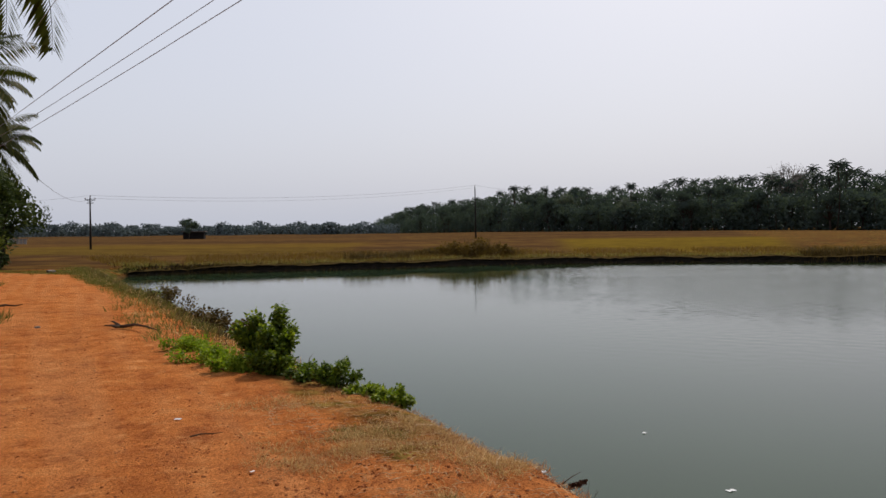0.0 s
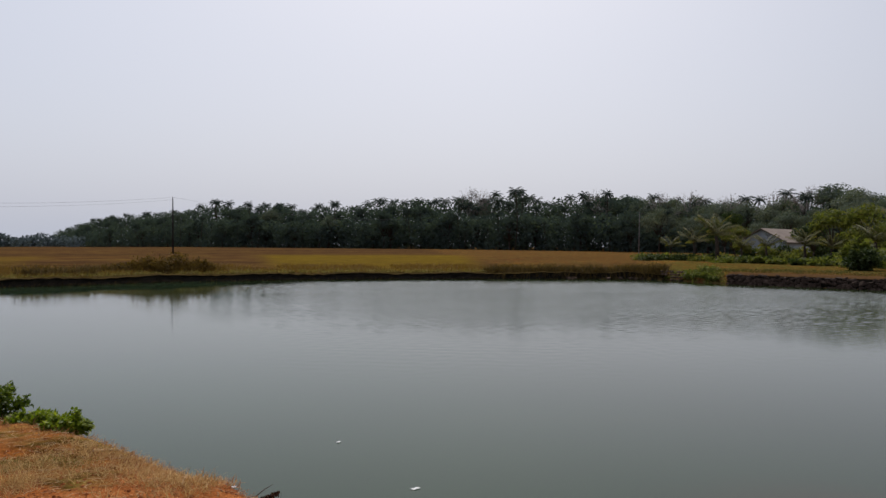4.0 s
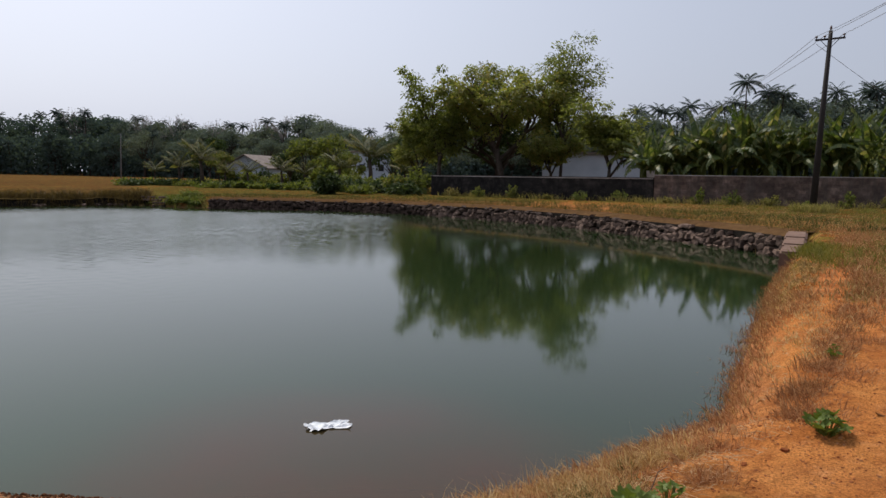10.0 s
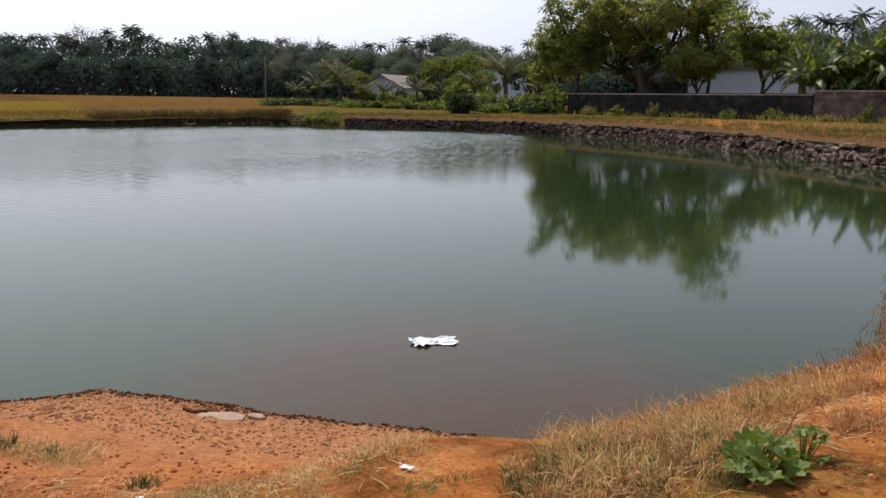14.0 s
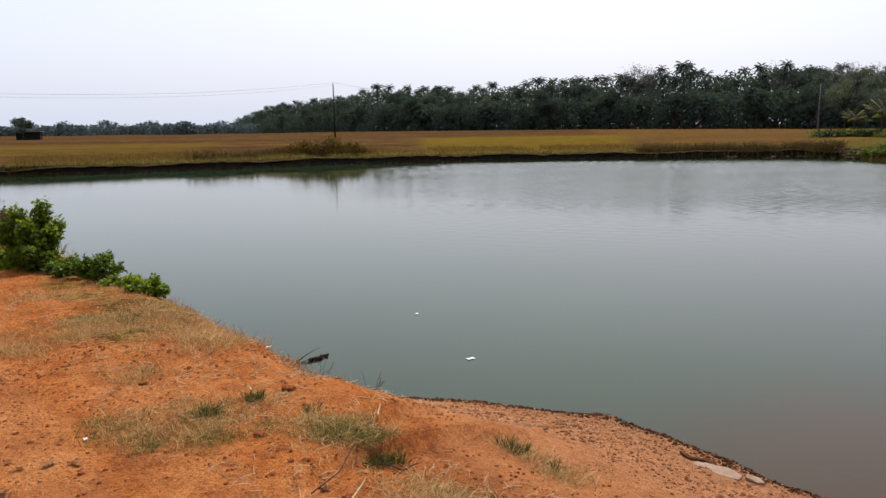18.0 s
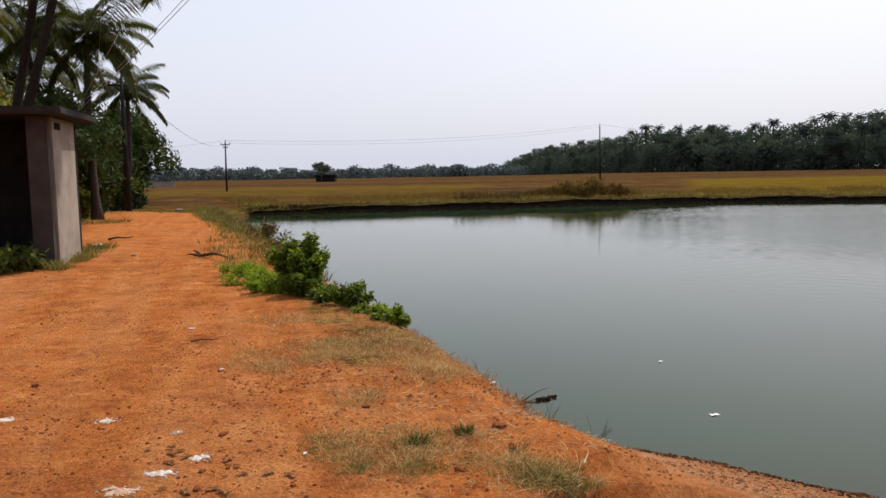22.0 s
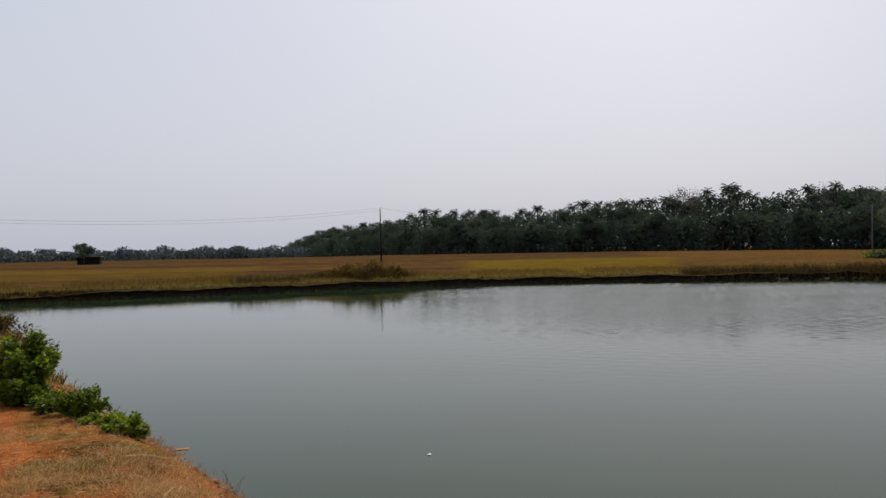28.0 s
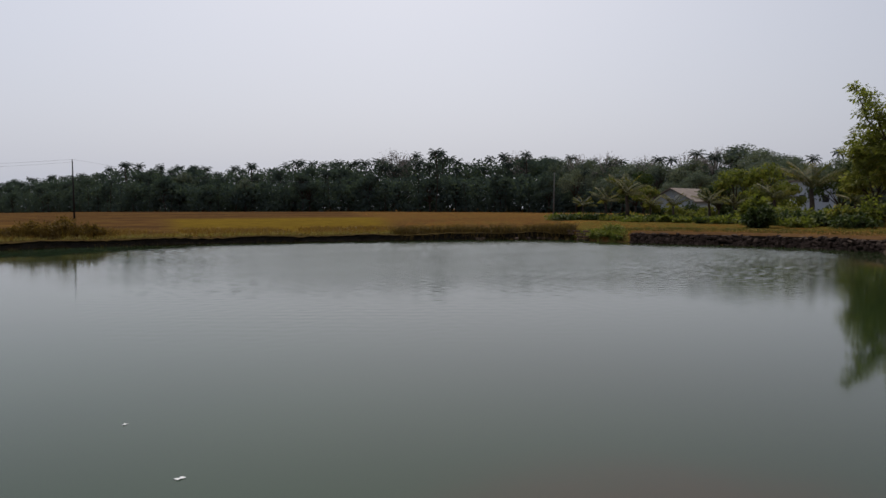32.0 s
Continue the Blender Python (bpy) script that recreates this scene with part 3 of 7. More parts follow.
    lush = smooth01((X - 8 - (Y - 55) * 0.12) / 4) * smooth01((24 + (Y - 47) * 0.42 - X) / 4) * smooth01((Y - 57) / 2) * smooth01((122 - Y) / 10)
    lush = lush + 0.5 * smooth01((Y - 62) / 4) * smooth01((120 - Y) / 20) * smooth01((-8 - X) / 4) * smooth01((X + 52) / 6)
    # sandy footpath and paler soil on the east shore
    path = np.full(X.shape, 1e9)
    for (x0, y0), (x1, y1) in (((7.4, 0.65), (9.2, 0.68)), ((9.2, 0.68), (11.1, 0.53)), ((11.1, 0.53), (14.0, 0.54)), ((14.0, 0.54), (20.9, 0.98)), ((20.9, 0.98), (22.5, 1.1))):
        u = np.clip(((X - x0) * (x1 - x0) + (Y - y0) * (y1 - y0)) / ((x1 - x0) ** 2 + (y1 - y0) ** 2), 0, 1)
        path = np.minimum(path, np.hypot(X - x0 - u * (x1 - x0), Y - y0 - u * (y1 - y0)))
    on_path = smooth01((0.34 - path + 0.08 * ripple(X, Y, 3.0)) / 0.2)
    meadow = smooth01((X - 12.0 + 1.1 * ripple(X, Y, 1.1) + 0.5 * ripple(X, Y, 3.1)) / 1.6) * smooth01((14 - Y) / 4) * (1 - on_path)
    bare = np.where(meadow > 0, bare * (1 - 0.75 * meadow), bare)
    green = np.maximum(green, 0.42 * meadow * smooth01((0.8 - Y + (X - 14) * 0.06) / 1.2))
    bare = np.maximum(bare, 0.8 * on_path)
    green = green * (1 - on_path)
    yard = smooth01((X - 2.6) / 2.0) * smooth01((2.5 - Y) / 1.5) * smooth01((13.5 - X) / 1.0)
    lush = lush + 0.55 * yard * (1 - far_side) + 0.1 * on_path
    col = np.stack([bare.ravel(), green.ravel(), paddy.ravel(), np.clip(lush, 0, 1).ravel()], 1)
    at = me.color_attributes.new("zone", "FLOAT_COLOR", "POINT")
    at.data.foreach_set("color", col.ravel())
    me.update()
    return structure("ground", me, "orange laterite earth with dry grass and golden paddy fields", "ground")


ground = build_ground()


def build_water():
    xs = np.concatenate([np.arange(-19, -10, 0.25), np.arange(-10, 42, 0.09), np.arange(42, 45, 0.5)])
    ys = np.concatenate([np.arange(-1, 9, 0.5), np.arange(9, 54.6, 0.09)])
    X, Y = np.meshgrid(xs, ys)
    d, _, _ = shore_distance(X, Y)
    # wind ripples: strong on the open middle, weak near the shores and in the lee
    far_out = smooth01((Y - 9) / 20)
    lee = smooth01((X - 1.46 * Y + 1) / 4)
    left = smooth01((9 - X) / 8) * smooth01((Y - 30) / 12)
    gust = 0.7 + 0.3 * np.clip(1.6 * ripple(X * 0.35, Y, 0.25, 5.0) + 0.4, 0, 1)
    open_water = far_out * (1 - 0.93 * lee) * (1 - 0.85 * left) * gust
    rnd = np.random.default_rng(4)
    Z = np.zeros(X.shape)
    for k in range(14):
        lam = 0.30 + 0.28 * rnd.random()
        a = rnd.uniform(0, 6.283)
        Z += 0.0010 * np.sin((X * np.cos(a) + Y * np.sin(a)) * 6.283 / lam + rnd.uniform(0, 6.283)) * (lam / 0.4)
    Z *= open_water * smooth01(-d / 2.0) * (1 - 0.93 * smooth01((9 - X) / 9)) * (1 + 0.8 * smooth01((X - 14) / 10))
    n = len(xs)
    keep = d < 0.6
    cell = keep[:-1, :-1] | keep[1:, :-1] | keep[:-1, 1:] | keep[1:, 1:]
    r, c = np.nonzero(cell)
    k = r * n + c
    verts = np.stack([X.ravel(), Y.ravel(), Z.ravel()], 1)
    me = mesh_of("pond_water", verts.tolist(), np.stack([k, k + 1, k + n + 1, k + n], 1).tolist(), M_WATER)
    me.polygons.foreach_set("use_smooth", [True] * len(me.polygons))
    silt = 0.85 * smooth01((2.5 - np.hypot((X - 5.5) * 0.85, (Y - 3.6) * 0.8) + 0.25 * ripple(X, Y, 1.3)) / 1.9) + 0.35 * smooth01((1.3 + d) / 1.2) * smooth01((9 - X) / 3) * smooth01((Y - 0.5) / 1) * smooth01((6.5 - Y) / 2)
    wave = (0.12 + 0.88 * smooth01((np.hypot(X - 2, Y - 2) - 8) / 14)) * (1 - 0.75 * left) * (1 - 0.62 * lee)
    still = me.attributes.new("wave", "FLOAT_COLOR", "POINT")
    still.data.foreach_set("color", np.repeat(wave.ravel(), 4))
    rough = me.attributes.new("chop", "FLOAT", "POINT")
    rough.data.foreach_set("value", np.clip(smooth01((X - 0.13 * Y) / 7) * smooth01((Y - 13) / 18) * (1 - 0.97 * lee) * gust * smooth01((-d - 0.5) / 5), 0, 1).ravel())
    east_dark = me.attributes.new("east_dark", "FLOAT", "POINT")
    east_dark.data.foreach_set("value", smooth01((X - 2.8) / 7).ravel())
    at = me.attributes.new("silt", "FLOAT", "POINT")
    at.data.foreach_set("value", np.clip(silt, 0, 1).ravel())
    return structure("pond_water", me, "still murky grey-green pond water reflecting the pale sky", "water")


pond = build_water()


def along_shore(i0, i1, step):
    """Points every step metres along the shoreline from vertex i0 to i1, with the outward normal and bank height."""
    out = []
    for i in range(i0, i1):
        a, b = Vector(SHORE[i][:2]), Vector(SHORE[i + 1][:2])
        n = max(1, round((b - a).length / step))
        t = (b - a).normalized()
        nrm = Vector((t.y, -t.x))
        for k in range(n):
            out.append((a.lerp(b, k / n), nrm, SHORE[i][3] + (SHORE[i + 1][3] - SHORE[i][3]) * k / n))
    return out


M_BANKTOP = solid("brown_grassy_bank_top", [(0.3, (0.028, 0.020, 0.009)), (0.55, (0.060, 0.042, 0.017)), (0.8, (0.115, 0.082, 0.032))], 2.0, 0.97, 0.0, 0.6, 0.05)


# far bank: a soil cut, shade painted into its face, uneven grassy lip
def build_bank():
    rnd = random.Random(5)
    pts = along_shore(39, 49, 0.35)
    g, prof = Geo(), []
    for i, (p, n, h) in enumerate(pts):
        row = []
        ends = min(1.0, i / 9, (len(pts) - 1 - i) / 14)
        hh = (h + 0.05 * math.sin(i * 0.31) + rnd.uniform(-0.03, 0.03)) * (0.45 + 0.55 * ends)
        for off, z in ((-0.28, -0.15), (-0.16, 0.06), (-0.02, hh * 0.4), (0.02, hh * 0.75), (-0.06, hh), (0.35, hh + 0.05), (1.1, hh + 0.03), (2.2, hh - 0.12)):
            j = rnd.uniform(-0.07, 0.07) if z < hh else rnd.uniform(-0.02, 0.02)
            row.append((p.x + n.x * (off + j), p.y + n.y * (off + j), z + rnd.uniform(-0.03, 0.03)))
        prof.append(row)
    m = len(prof[0])
    v = [q for row in prof for q in row]
    f = [(i * m + k, i * m + k + 1, (i + 1) * m + k + 1, (i + 1) * m + k) for i in range(len(prof) - 1) for k in range(m - 1)]
    g.add(v, [q[::-1] for q in f])
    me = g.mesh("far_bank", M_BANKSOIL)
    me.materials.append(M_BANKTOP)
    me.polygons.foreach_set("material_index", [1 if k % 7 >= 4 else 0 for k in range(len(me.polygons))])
    return structure("far_bank", me, "low soil bank cut painted shade-dark along the water's edge", "bank")


far_bank = build_bank()

# ---- trees ----
def palm_crown(geo, rnd, fronds, length, segs, leaflets, droop, width):
    """Feathered fronds springing from the origin."""
    for k in range(fronds):
        a = 2.399 * k + rnd.uniform(-0.25, 0.25)
        lift = 1.15 - 1.75 * (k / fronds) + rnd.uniform(-0.12, 0.12)
        frond(geo, rnd, a, lift, length * rnd.uniform(0.82, 1.08), segs, leaflets, droop, width)


def frond(geo, rnd, a, lift, length, segs, leaflets, droop, width):
    out = Vector((math.cos(a), math.sin(a), 0))
    pts, p, ang = [], Vector((0, 0, 0)), lift
    for i in range(segs + 1):
        pts.append(p.copy())
        p = p + (out * math.cos(ang) + Vector((0, 0, 1)) * math.sin(ang)) * (length / segs)
        ang -= droop / segs * (0.7 + 0.6 * i / segs)
    side = Vector((-out.y, out.x, 0))
    geo.tube(pts, [0.035 * length / 5 * (1 - 0.85 * i / segs) for i in range(segs + 1)], 3, False)
    for j in range(leaflets):
        u = 0.12 + 0.86 * j / leaflets
        i = min(int(u * segs), segs - 1)
        q = pts[i].lerp(pts[i + 1], u * segs - i)
        d = (pts[i + 1] - pts[i]).normalized()
        ll = width * (0.45 + 1.1 * math.sin(math.pi * min(1, u * 0.92 + 0.08))) * rnd.uniform(0.8, 1.1) * (0.35 if u > 0.95 else 1)
        for s in (-1, 1):
            way = side * s * 0.8 + d * 0.55 + Vector((0, 0, -0.55 - 0.35 * rnd.random()))
            geo.leaf(q, way, Vector((0, 0, 1)), ll, length * 0.9 / leaflets * 1.1)


def trunk_points(h, lean, seed, n=9):
    r = random.Random(seed)
    a = r.uniform(0, 6.28)
    b = Vector((math.cos(a), math.sin(a), 0)) * r.uniform(0.02, 0.05) * h
    return [Vector((lean[0] * (i / n) ** 1.3, lean[1] * (i / n) ** 1.3, h * i / n)) + b * math.sin(math.pi * i / n) for i in range(n + 1)]


def make_palm(name, seed, h, lean, fronds, length, segs, leaflets, width, m_leaf, label, droop=1.75, r0=0.17):
    """A coconut palm: ringed trunk and a crown of fronds."""
    rnd = random.Random(seed)
    root = new(name)
    g = Geo()
    pts = trunk_points(h, lean, seed)
    g.tube(pts, [r0 * (1.5 if i == 0 else 1.0) * (1 - 0.4 * i / 9) for i in range(10)], 8)
    put("trunk", g.mesh("palm_trunk", M_TRUNK, True), root)
    c = Geo()
    palm_crown(c, rnd, fronds, length, segs, leaflets, droop, width)
    crown = put("crown", c.mesh("palm_crown", m_leaf), root, Matrix.Translation(pts[-1]))
    return tagged(root, label, "palm tree")


def make_tree(name, seed, h, spread, leaves, size, m_leaf, label, lobes=9, trunk=0.35, base=0.35, flat=0.75, bark=None):
    """A broad-leaved tree: forked limbs that end in lobes of leaf clumps with gaps between."""
    rnd = random.Random(seed)
    root = new(name)
    g, c = Geo(), Geo()
    fork = Vector((rnd.uniform(-0.3, 0.3), rnd.uniform(-0.3, 0.3), h * trunk))
    r = h * 0.022
    g.tube([(0, 0, -0.15), fork * 0.5 + Vector((rnd.uniform(-.15, .15), 0, 0)), fork], [r * 1.35, r, r * 0.85], 8)
    for k in range(lobes):
        a = 2.399 * k + rnd.uniform(-0.4, 0.4)
        u = rnd.uniform(0.35, 1.0) if k else 0.1
        z = h * (base + (0.97 - base) * (1 - u * u * rnd.uniform(0.35, 0.95)))
        tip = Vector((math.cos(a) * spread * u, math.sin(a) * spread * u, z * 0.93))
        midp = fork.lerp(tip, 0.5) + Vector((0, 0, 0.06 * h)) + unit(rnd) * 0.04 * h
        g.tube([fork, midp, tip], [r * 0.6, r * 0.35, r * 0.1], 5)
        rad = spread * rnd.uniform(0.34, 0.52)
        for _ in range(3):
            e = tip + unit(rnd) * rad * 0.8
            g.tube([midp.lerp(tip, 0.6), e], [r * 0.18, r * 0.04], 4)
        for _ in range(leaves // lobes):
            d = unit(rnd)
            q = tip + Vector((d.x, d.y, d.z * flat)) * rad * (rnd.random() ** 0.45)
            w = unit(rnd)
            way = (w - d * w.dot(d) * 0.85 + Vector((0, 0, -0.3))).normalized()
            c.leaf(q, way, d + unit(rnd) * 0.4, size * rnd.uniform(0.6, 1.35), size * rnd.uniform(0.4, 0.75), size * 0.08)
    put("trunk", g.mesh("tree_trunk", bark or M_TRUNK, True), root)
    put("crown", c.mesh("tree_crown", m_leaf), root)
    return tagged(root, label, "tree")


# the grove beyond the field: degrees east of +y, elevation of its skyline, distance
GROVE = [(-5, .55, 820), (-4.8, .85, 560), (-2.7, 1.72, 420), (0.5, 2.25, 350), (3, 2.6, 300), (5.2, 3.1, 262), (7.6, 3.05, 250), (11, 2.92, 242), (13.5, 3.08, 238),
         (16.6, 3.38, 232), (19.5, 3.8, 226), (22, 3.7, 222), (25.4, 4.0, 216), (27.5, 4.25, 212), (29.7, 3.8, 209), (33.2, 4.15, 205), (36, 3.95, 195), (39.6, 3.95, 182),
         (41.4, 3.5, 175), (44, 3.7, 168), (46, 4.05, 160), (48, 4.2, 156), (49.8, 4.45, 150), (51.7, 4.1, 146), (53.5, 3.6, 144), (60, 3.9, 140), (66, 4.3, 140), (70, 4.9, 155),
         (72, 5.35, 172), (75.7, 5.95, 180), (79, 6.1, 184), (85, 6.2, 184), (91, 6.5, 184), (106, 6.6, 180)]
GV = np.array(GROVE)


def grove_at(az):
    return float(np.interp(az, GV[:, 0], GV[:, 1])), float(np.interp(az, GV[:, 0], GV[:, 2]))


def polar(az, dist):
    return Vector((math.sin(radians(az)) * dist, math.cos(radians(az)) * dist, 0))


def ground_z(x, y):
    return float(ground_height(np.array([x]), np.array([y]))[0])


def plant_grove():
    rnd = random.Random(21)
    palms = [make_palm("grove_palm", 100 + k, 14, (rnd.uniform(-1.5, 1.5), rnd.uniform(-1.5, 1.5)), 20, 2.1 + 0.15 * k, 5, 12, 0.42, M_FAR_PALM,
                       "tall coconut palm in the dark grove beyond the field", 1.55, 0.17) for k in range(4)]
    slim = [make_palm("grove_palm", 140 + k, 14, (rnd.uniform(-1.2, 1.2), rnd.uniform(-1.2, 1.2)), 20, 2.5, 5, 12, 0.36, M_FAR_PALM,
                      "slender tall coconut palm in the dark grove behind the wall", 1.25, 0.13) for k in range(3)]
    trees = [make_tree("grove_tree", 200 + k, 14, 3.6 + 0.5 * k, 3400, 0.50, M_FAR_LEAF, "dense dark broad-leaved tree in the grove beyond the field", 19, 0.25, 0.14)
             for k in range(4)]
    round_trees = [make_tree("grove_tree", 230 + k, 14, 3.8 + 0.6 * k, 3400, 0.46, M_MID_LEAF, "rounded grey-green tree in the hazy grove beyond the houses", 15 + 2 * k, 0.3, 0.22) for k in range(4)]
    bare = make_tree("bare_tree", 260, 15, 4.2, 260, 0.4, M_BARE, "leafless pale tree standing above the grove", 18, 0.45, 0.5, 0.75, M_BARE)
    protos = palms + slim + trees + round_trees + [bare]
    for p in protos:
        p["group"] = "grove beyond the field"
    used = set()
    tall = {p: max(v.co.z + c.matrix_basis.translation.z for c in p.children for v in c.data.vertices) for p in protos}

    def place(src, az, dist, top):
        pos = polar(az, dist)
        gz = ground_z(pos.x, pos.y)
        s = (top - gz) / tall[src]
        m = Matrix.Translation((pos.x, pos.y, gz)) @ Matrix.Rotation(rnd.uniform(0, 6.28), 4, "Z")
        wide = s * rnd.uniform(0.9, 1.2) if src in trees else s * rnd.uniform(1.0, 1.35) if src in round_trees else s
        if src not in used:
            used.add(src)
            ob = src
            ob.matrix_basis = m
        else:
            ob = copy_thing(src, m)
        ob.scale = (wide, wide, s) if src not in palms else (s * rnd.uniform(0.9, 1.15),) * 2 + (s,)

    az = -4.6
    while az < 104:
        el, dist = grove_at(az)
        step = math.degrees(2.5 / dist)
        for row in range(3):
            a = az + rnd.uniform(-0.5, 0.5) * step
            dd = dist * (1 + 0.05 * row) + rnd.uniform(-3, 3)
            t = (2.4 + math.tan(radians(el)) * dd) * rnd.uniform(*((0.58, 0.80), (0.76, 0.94), (0.90, 1.06))[row])
            palmy = rnd.random() < ((0.45, 0.6, 0.95)[row] if a < 34 else 0.75 if a > 72 else 0.4)
            if row == 1 and rnd.random() < 0.2:
                continue
            place(rnd.choice((slim if a > 71 else palms) if palmy else round_trees if a > 36 or rnd.random() < 0.12 else trees), a, dd, t)
        az += step * 1.1
    for a, e in ((24.0, 4.5), (24.8, 4.3), (33.2, 4.3), (37.6, 4.1), (39.6, 4.15), (42.3, 3.9), (45.3, 4.1), (47.2, 4.4)):
        _, dist = grove_at(a)
        place(bare, a, dist * 1.07, 2.4 + math.tan(radians(e)) * dist * 1.07)
    for a, e in ((5.3, 3.3), (7.7, 3.2), (27.5, 4.5), (33.6, 4.3), (13.9, 3.3), (79.5, 7.45), (80.9, 6.7), (85.2, 6.6), (87.6, 6.6), (82.3, 6.5), (88.6, 6.7), (54.6, 4.0)):
        _, dist = grove_at(a)
        dist = max(dist, 190)
        place(slim[0] if a > 71 else palms[0], a, dist * 1.03, 2.4 + math.tan(radians(e)) * dist * 1.03)
    # undergrowth that closes the grove at its foot
    g, g_near = Geo(), Geo()
    az = -5.0
    while az < 105:
        el, dist = grove_at(az)
        gz = ground_z(*polar(az, dist).xy)
        top = 2.4 + math.tan(radians(el)) * dist
        for k in range(42):
            far = rnd.uniform(0.98, 1.16)
            p = polar(az + rnd.uniform(-.2, .2), dist * far)
            p.z = gz + rnd.random() * (top - gz) * ((0.90 if az < 36 else 0.66) if far > 1.04 else 0.55 if az < 36 else 0.34)
            for _ in range(15):
                q = p + unit(rnd) * 1.4
                (g if az < 36 else g_near).leaf(q, unit(rnd), Vector((0, -0.3, 0.8)) + unit(rnd) * 0.6, rnd.uniform(0.5, 1.0), rnd.uniform(0.35, 0.7), 0.1)
        az += math.degrees(0.8 / dist)
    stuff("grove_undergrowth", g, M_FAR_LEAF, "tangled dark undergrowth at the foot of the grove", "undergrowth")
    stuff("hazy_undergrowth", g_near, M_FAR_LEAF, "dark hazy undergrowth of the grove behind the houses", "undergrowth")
    # the far line of trees across the plain, aerial haze in its leaf colour
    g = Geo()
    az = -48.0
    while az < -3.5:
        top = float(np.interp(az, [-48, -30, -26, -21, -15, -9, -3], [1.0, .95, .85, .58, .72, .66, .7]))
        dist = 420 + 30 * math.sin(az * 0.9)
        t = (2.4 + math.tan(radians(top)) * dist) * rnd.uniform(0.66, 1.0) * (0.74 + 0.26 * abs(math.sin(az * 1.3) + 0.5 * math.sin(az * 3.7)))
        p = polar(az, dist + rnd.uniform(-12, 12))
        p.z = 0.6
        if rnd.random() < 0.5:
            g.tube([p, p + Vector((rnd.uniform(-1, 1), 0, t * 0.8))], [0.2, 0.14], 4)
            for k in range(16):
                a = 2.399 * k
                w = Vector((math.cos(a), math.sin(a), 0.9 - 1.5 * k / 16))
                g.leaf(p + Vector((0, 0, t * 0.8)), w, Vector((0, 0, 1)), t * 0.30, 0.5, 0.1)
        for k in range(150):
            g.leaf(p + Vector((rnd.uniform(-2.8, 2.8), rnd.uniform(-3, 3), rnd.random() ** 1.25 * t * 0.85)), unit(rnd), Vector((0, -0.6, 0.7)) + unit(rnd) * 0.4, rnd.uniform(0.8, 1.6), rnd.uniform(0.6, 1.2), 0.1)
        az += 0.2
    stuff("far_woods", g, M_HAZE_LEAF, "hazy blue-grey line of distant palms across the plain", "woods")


plant_grove()

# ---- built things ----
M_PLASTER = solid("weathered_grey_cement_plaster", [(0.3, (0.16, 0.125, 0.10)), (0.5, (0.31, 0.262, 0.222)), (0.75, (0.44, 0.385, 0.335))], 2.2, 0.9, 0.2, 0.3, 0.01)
# pillar plaster, the shade on the shed's front darkens its colour
M_PILLAR = solid("shade_dark_brown_plaster", [(0.3, (0.024, 0.019, 0.017)), (0.6, (0.060, 0.048, 0.041)), (0.8, (0.10, 0.082, 0.07))], 3.0, 0.9, 0.2, 0.3, 0.01)
M_SLAB = solid("near_black_concrete_slab", [(0.3, (0.012, 0.010, 0.009)), (0.55, (0.034, 0.028, 0.024)), (0.8, (0.09, 0.072, 0.06))], 4.0, 0.9, 0.2, 0.4, 0.01)
# near black: the gloom inside the shed is put into the colour
M_INSIDE = solid("shade_black_wall", [(0.3, (0.010, 0.008, 0.007)), (0.7, (0.03, 0.025, 0.022))], 3.0, 0.95, 0.1, 0.2)
def block_material(name, dark, mid, pale, stain):
    """Weathered blocks: every block its own tone, blotches of damp, streaks that run down."""
    m, nt, b = mat(name, 0.95, 0.1)
    g = nt.nodes.new("ShaderNodeNewGeometry")
    tone = ramp(nt, g.outputs["Random Per Island"], [(0.0, (0.72, 0.72, 0.74)), (0.5, (0.95, 0.95, 0.95)), (1.0, (1.28, 1.24, 1.2))])
    col = ramp(nt, fbm(nt, 1.3, 7.0, 0.7), [(0.32, dark), (0.5, mid), (0.68, pale)])
    col = mix(nt, 1.0, col, tone, "MULTIPLY")
    down = nt.nodes.new("ShaderNodeMapping")
    down.inputs["Scale"].default_value = (1.0, 1.0, 0.12)
    nt.links.new(coords(nt), down.inputs[0])
    run = ramp(nt, fbm(nt, 1.6, 5.0, 0.65, down.outputs[0]), [(0.46, (0, 0, 0)), (0.62, (1, 1, 1))])
    col = mix(nt, calc(nt, "MULTIPLY", run, 0.7), col, stain)
    nt.links.new(col, b.inputs["Base Color"])
    bump(nt, b, fbm(nt, 9.0, 6.0, 0.7), 0.6, 0.02)
    return m


# near-black blocks for the northern stretch, set apart from the brown by colour
M_BLOCK_DARK = block_material("near_black_block_wall", (0.009, 0.009, 0.009), (0.021, 0.019, 0.018), (0.045, 0.039, 0.035), (0.014, 0.013, 0.012))
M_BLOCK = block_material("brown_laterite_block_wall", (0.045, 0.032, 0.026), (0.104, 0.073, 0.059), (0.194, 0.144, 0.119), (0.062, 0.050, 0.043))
M_COPING = solid("pale_cement_coping", [(0.3, (0.16, 0.14, 0.12)), (0.7, (0.34, 0.30, 0.27))], 2.0, 0.9, 0.2, 0.3)
M_WHITE = solid("aged_white_wall_paint", [(0.3, (0.52, 0.53, 0.56)), (0.7, (0.78, 0.79, 0.82))], 0.8, 0.8, 0.3, 0.1)
# white walls on their shaded side, the bluish shade put into the colour
M_BLUEWHITE = solid("shaded_blue_white_wall", [(0.3, (0.34, 0.37, 0.43)), (0.7, (0.46, 0.49, 0.55))], 0.8, 0.85, 0.2, 0.1)
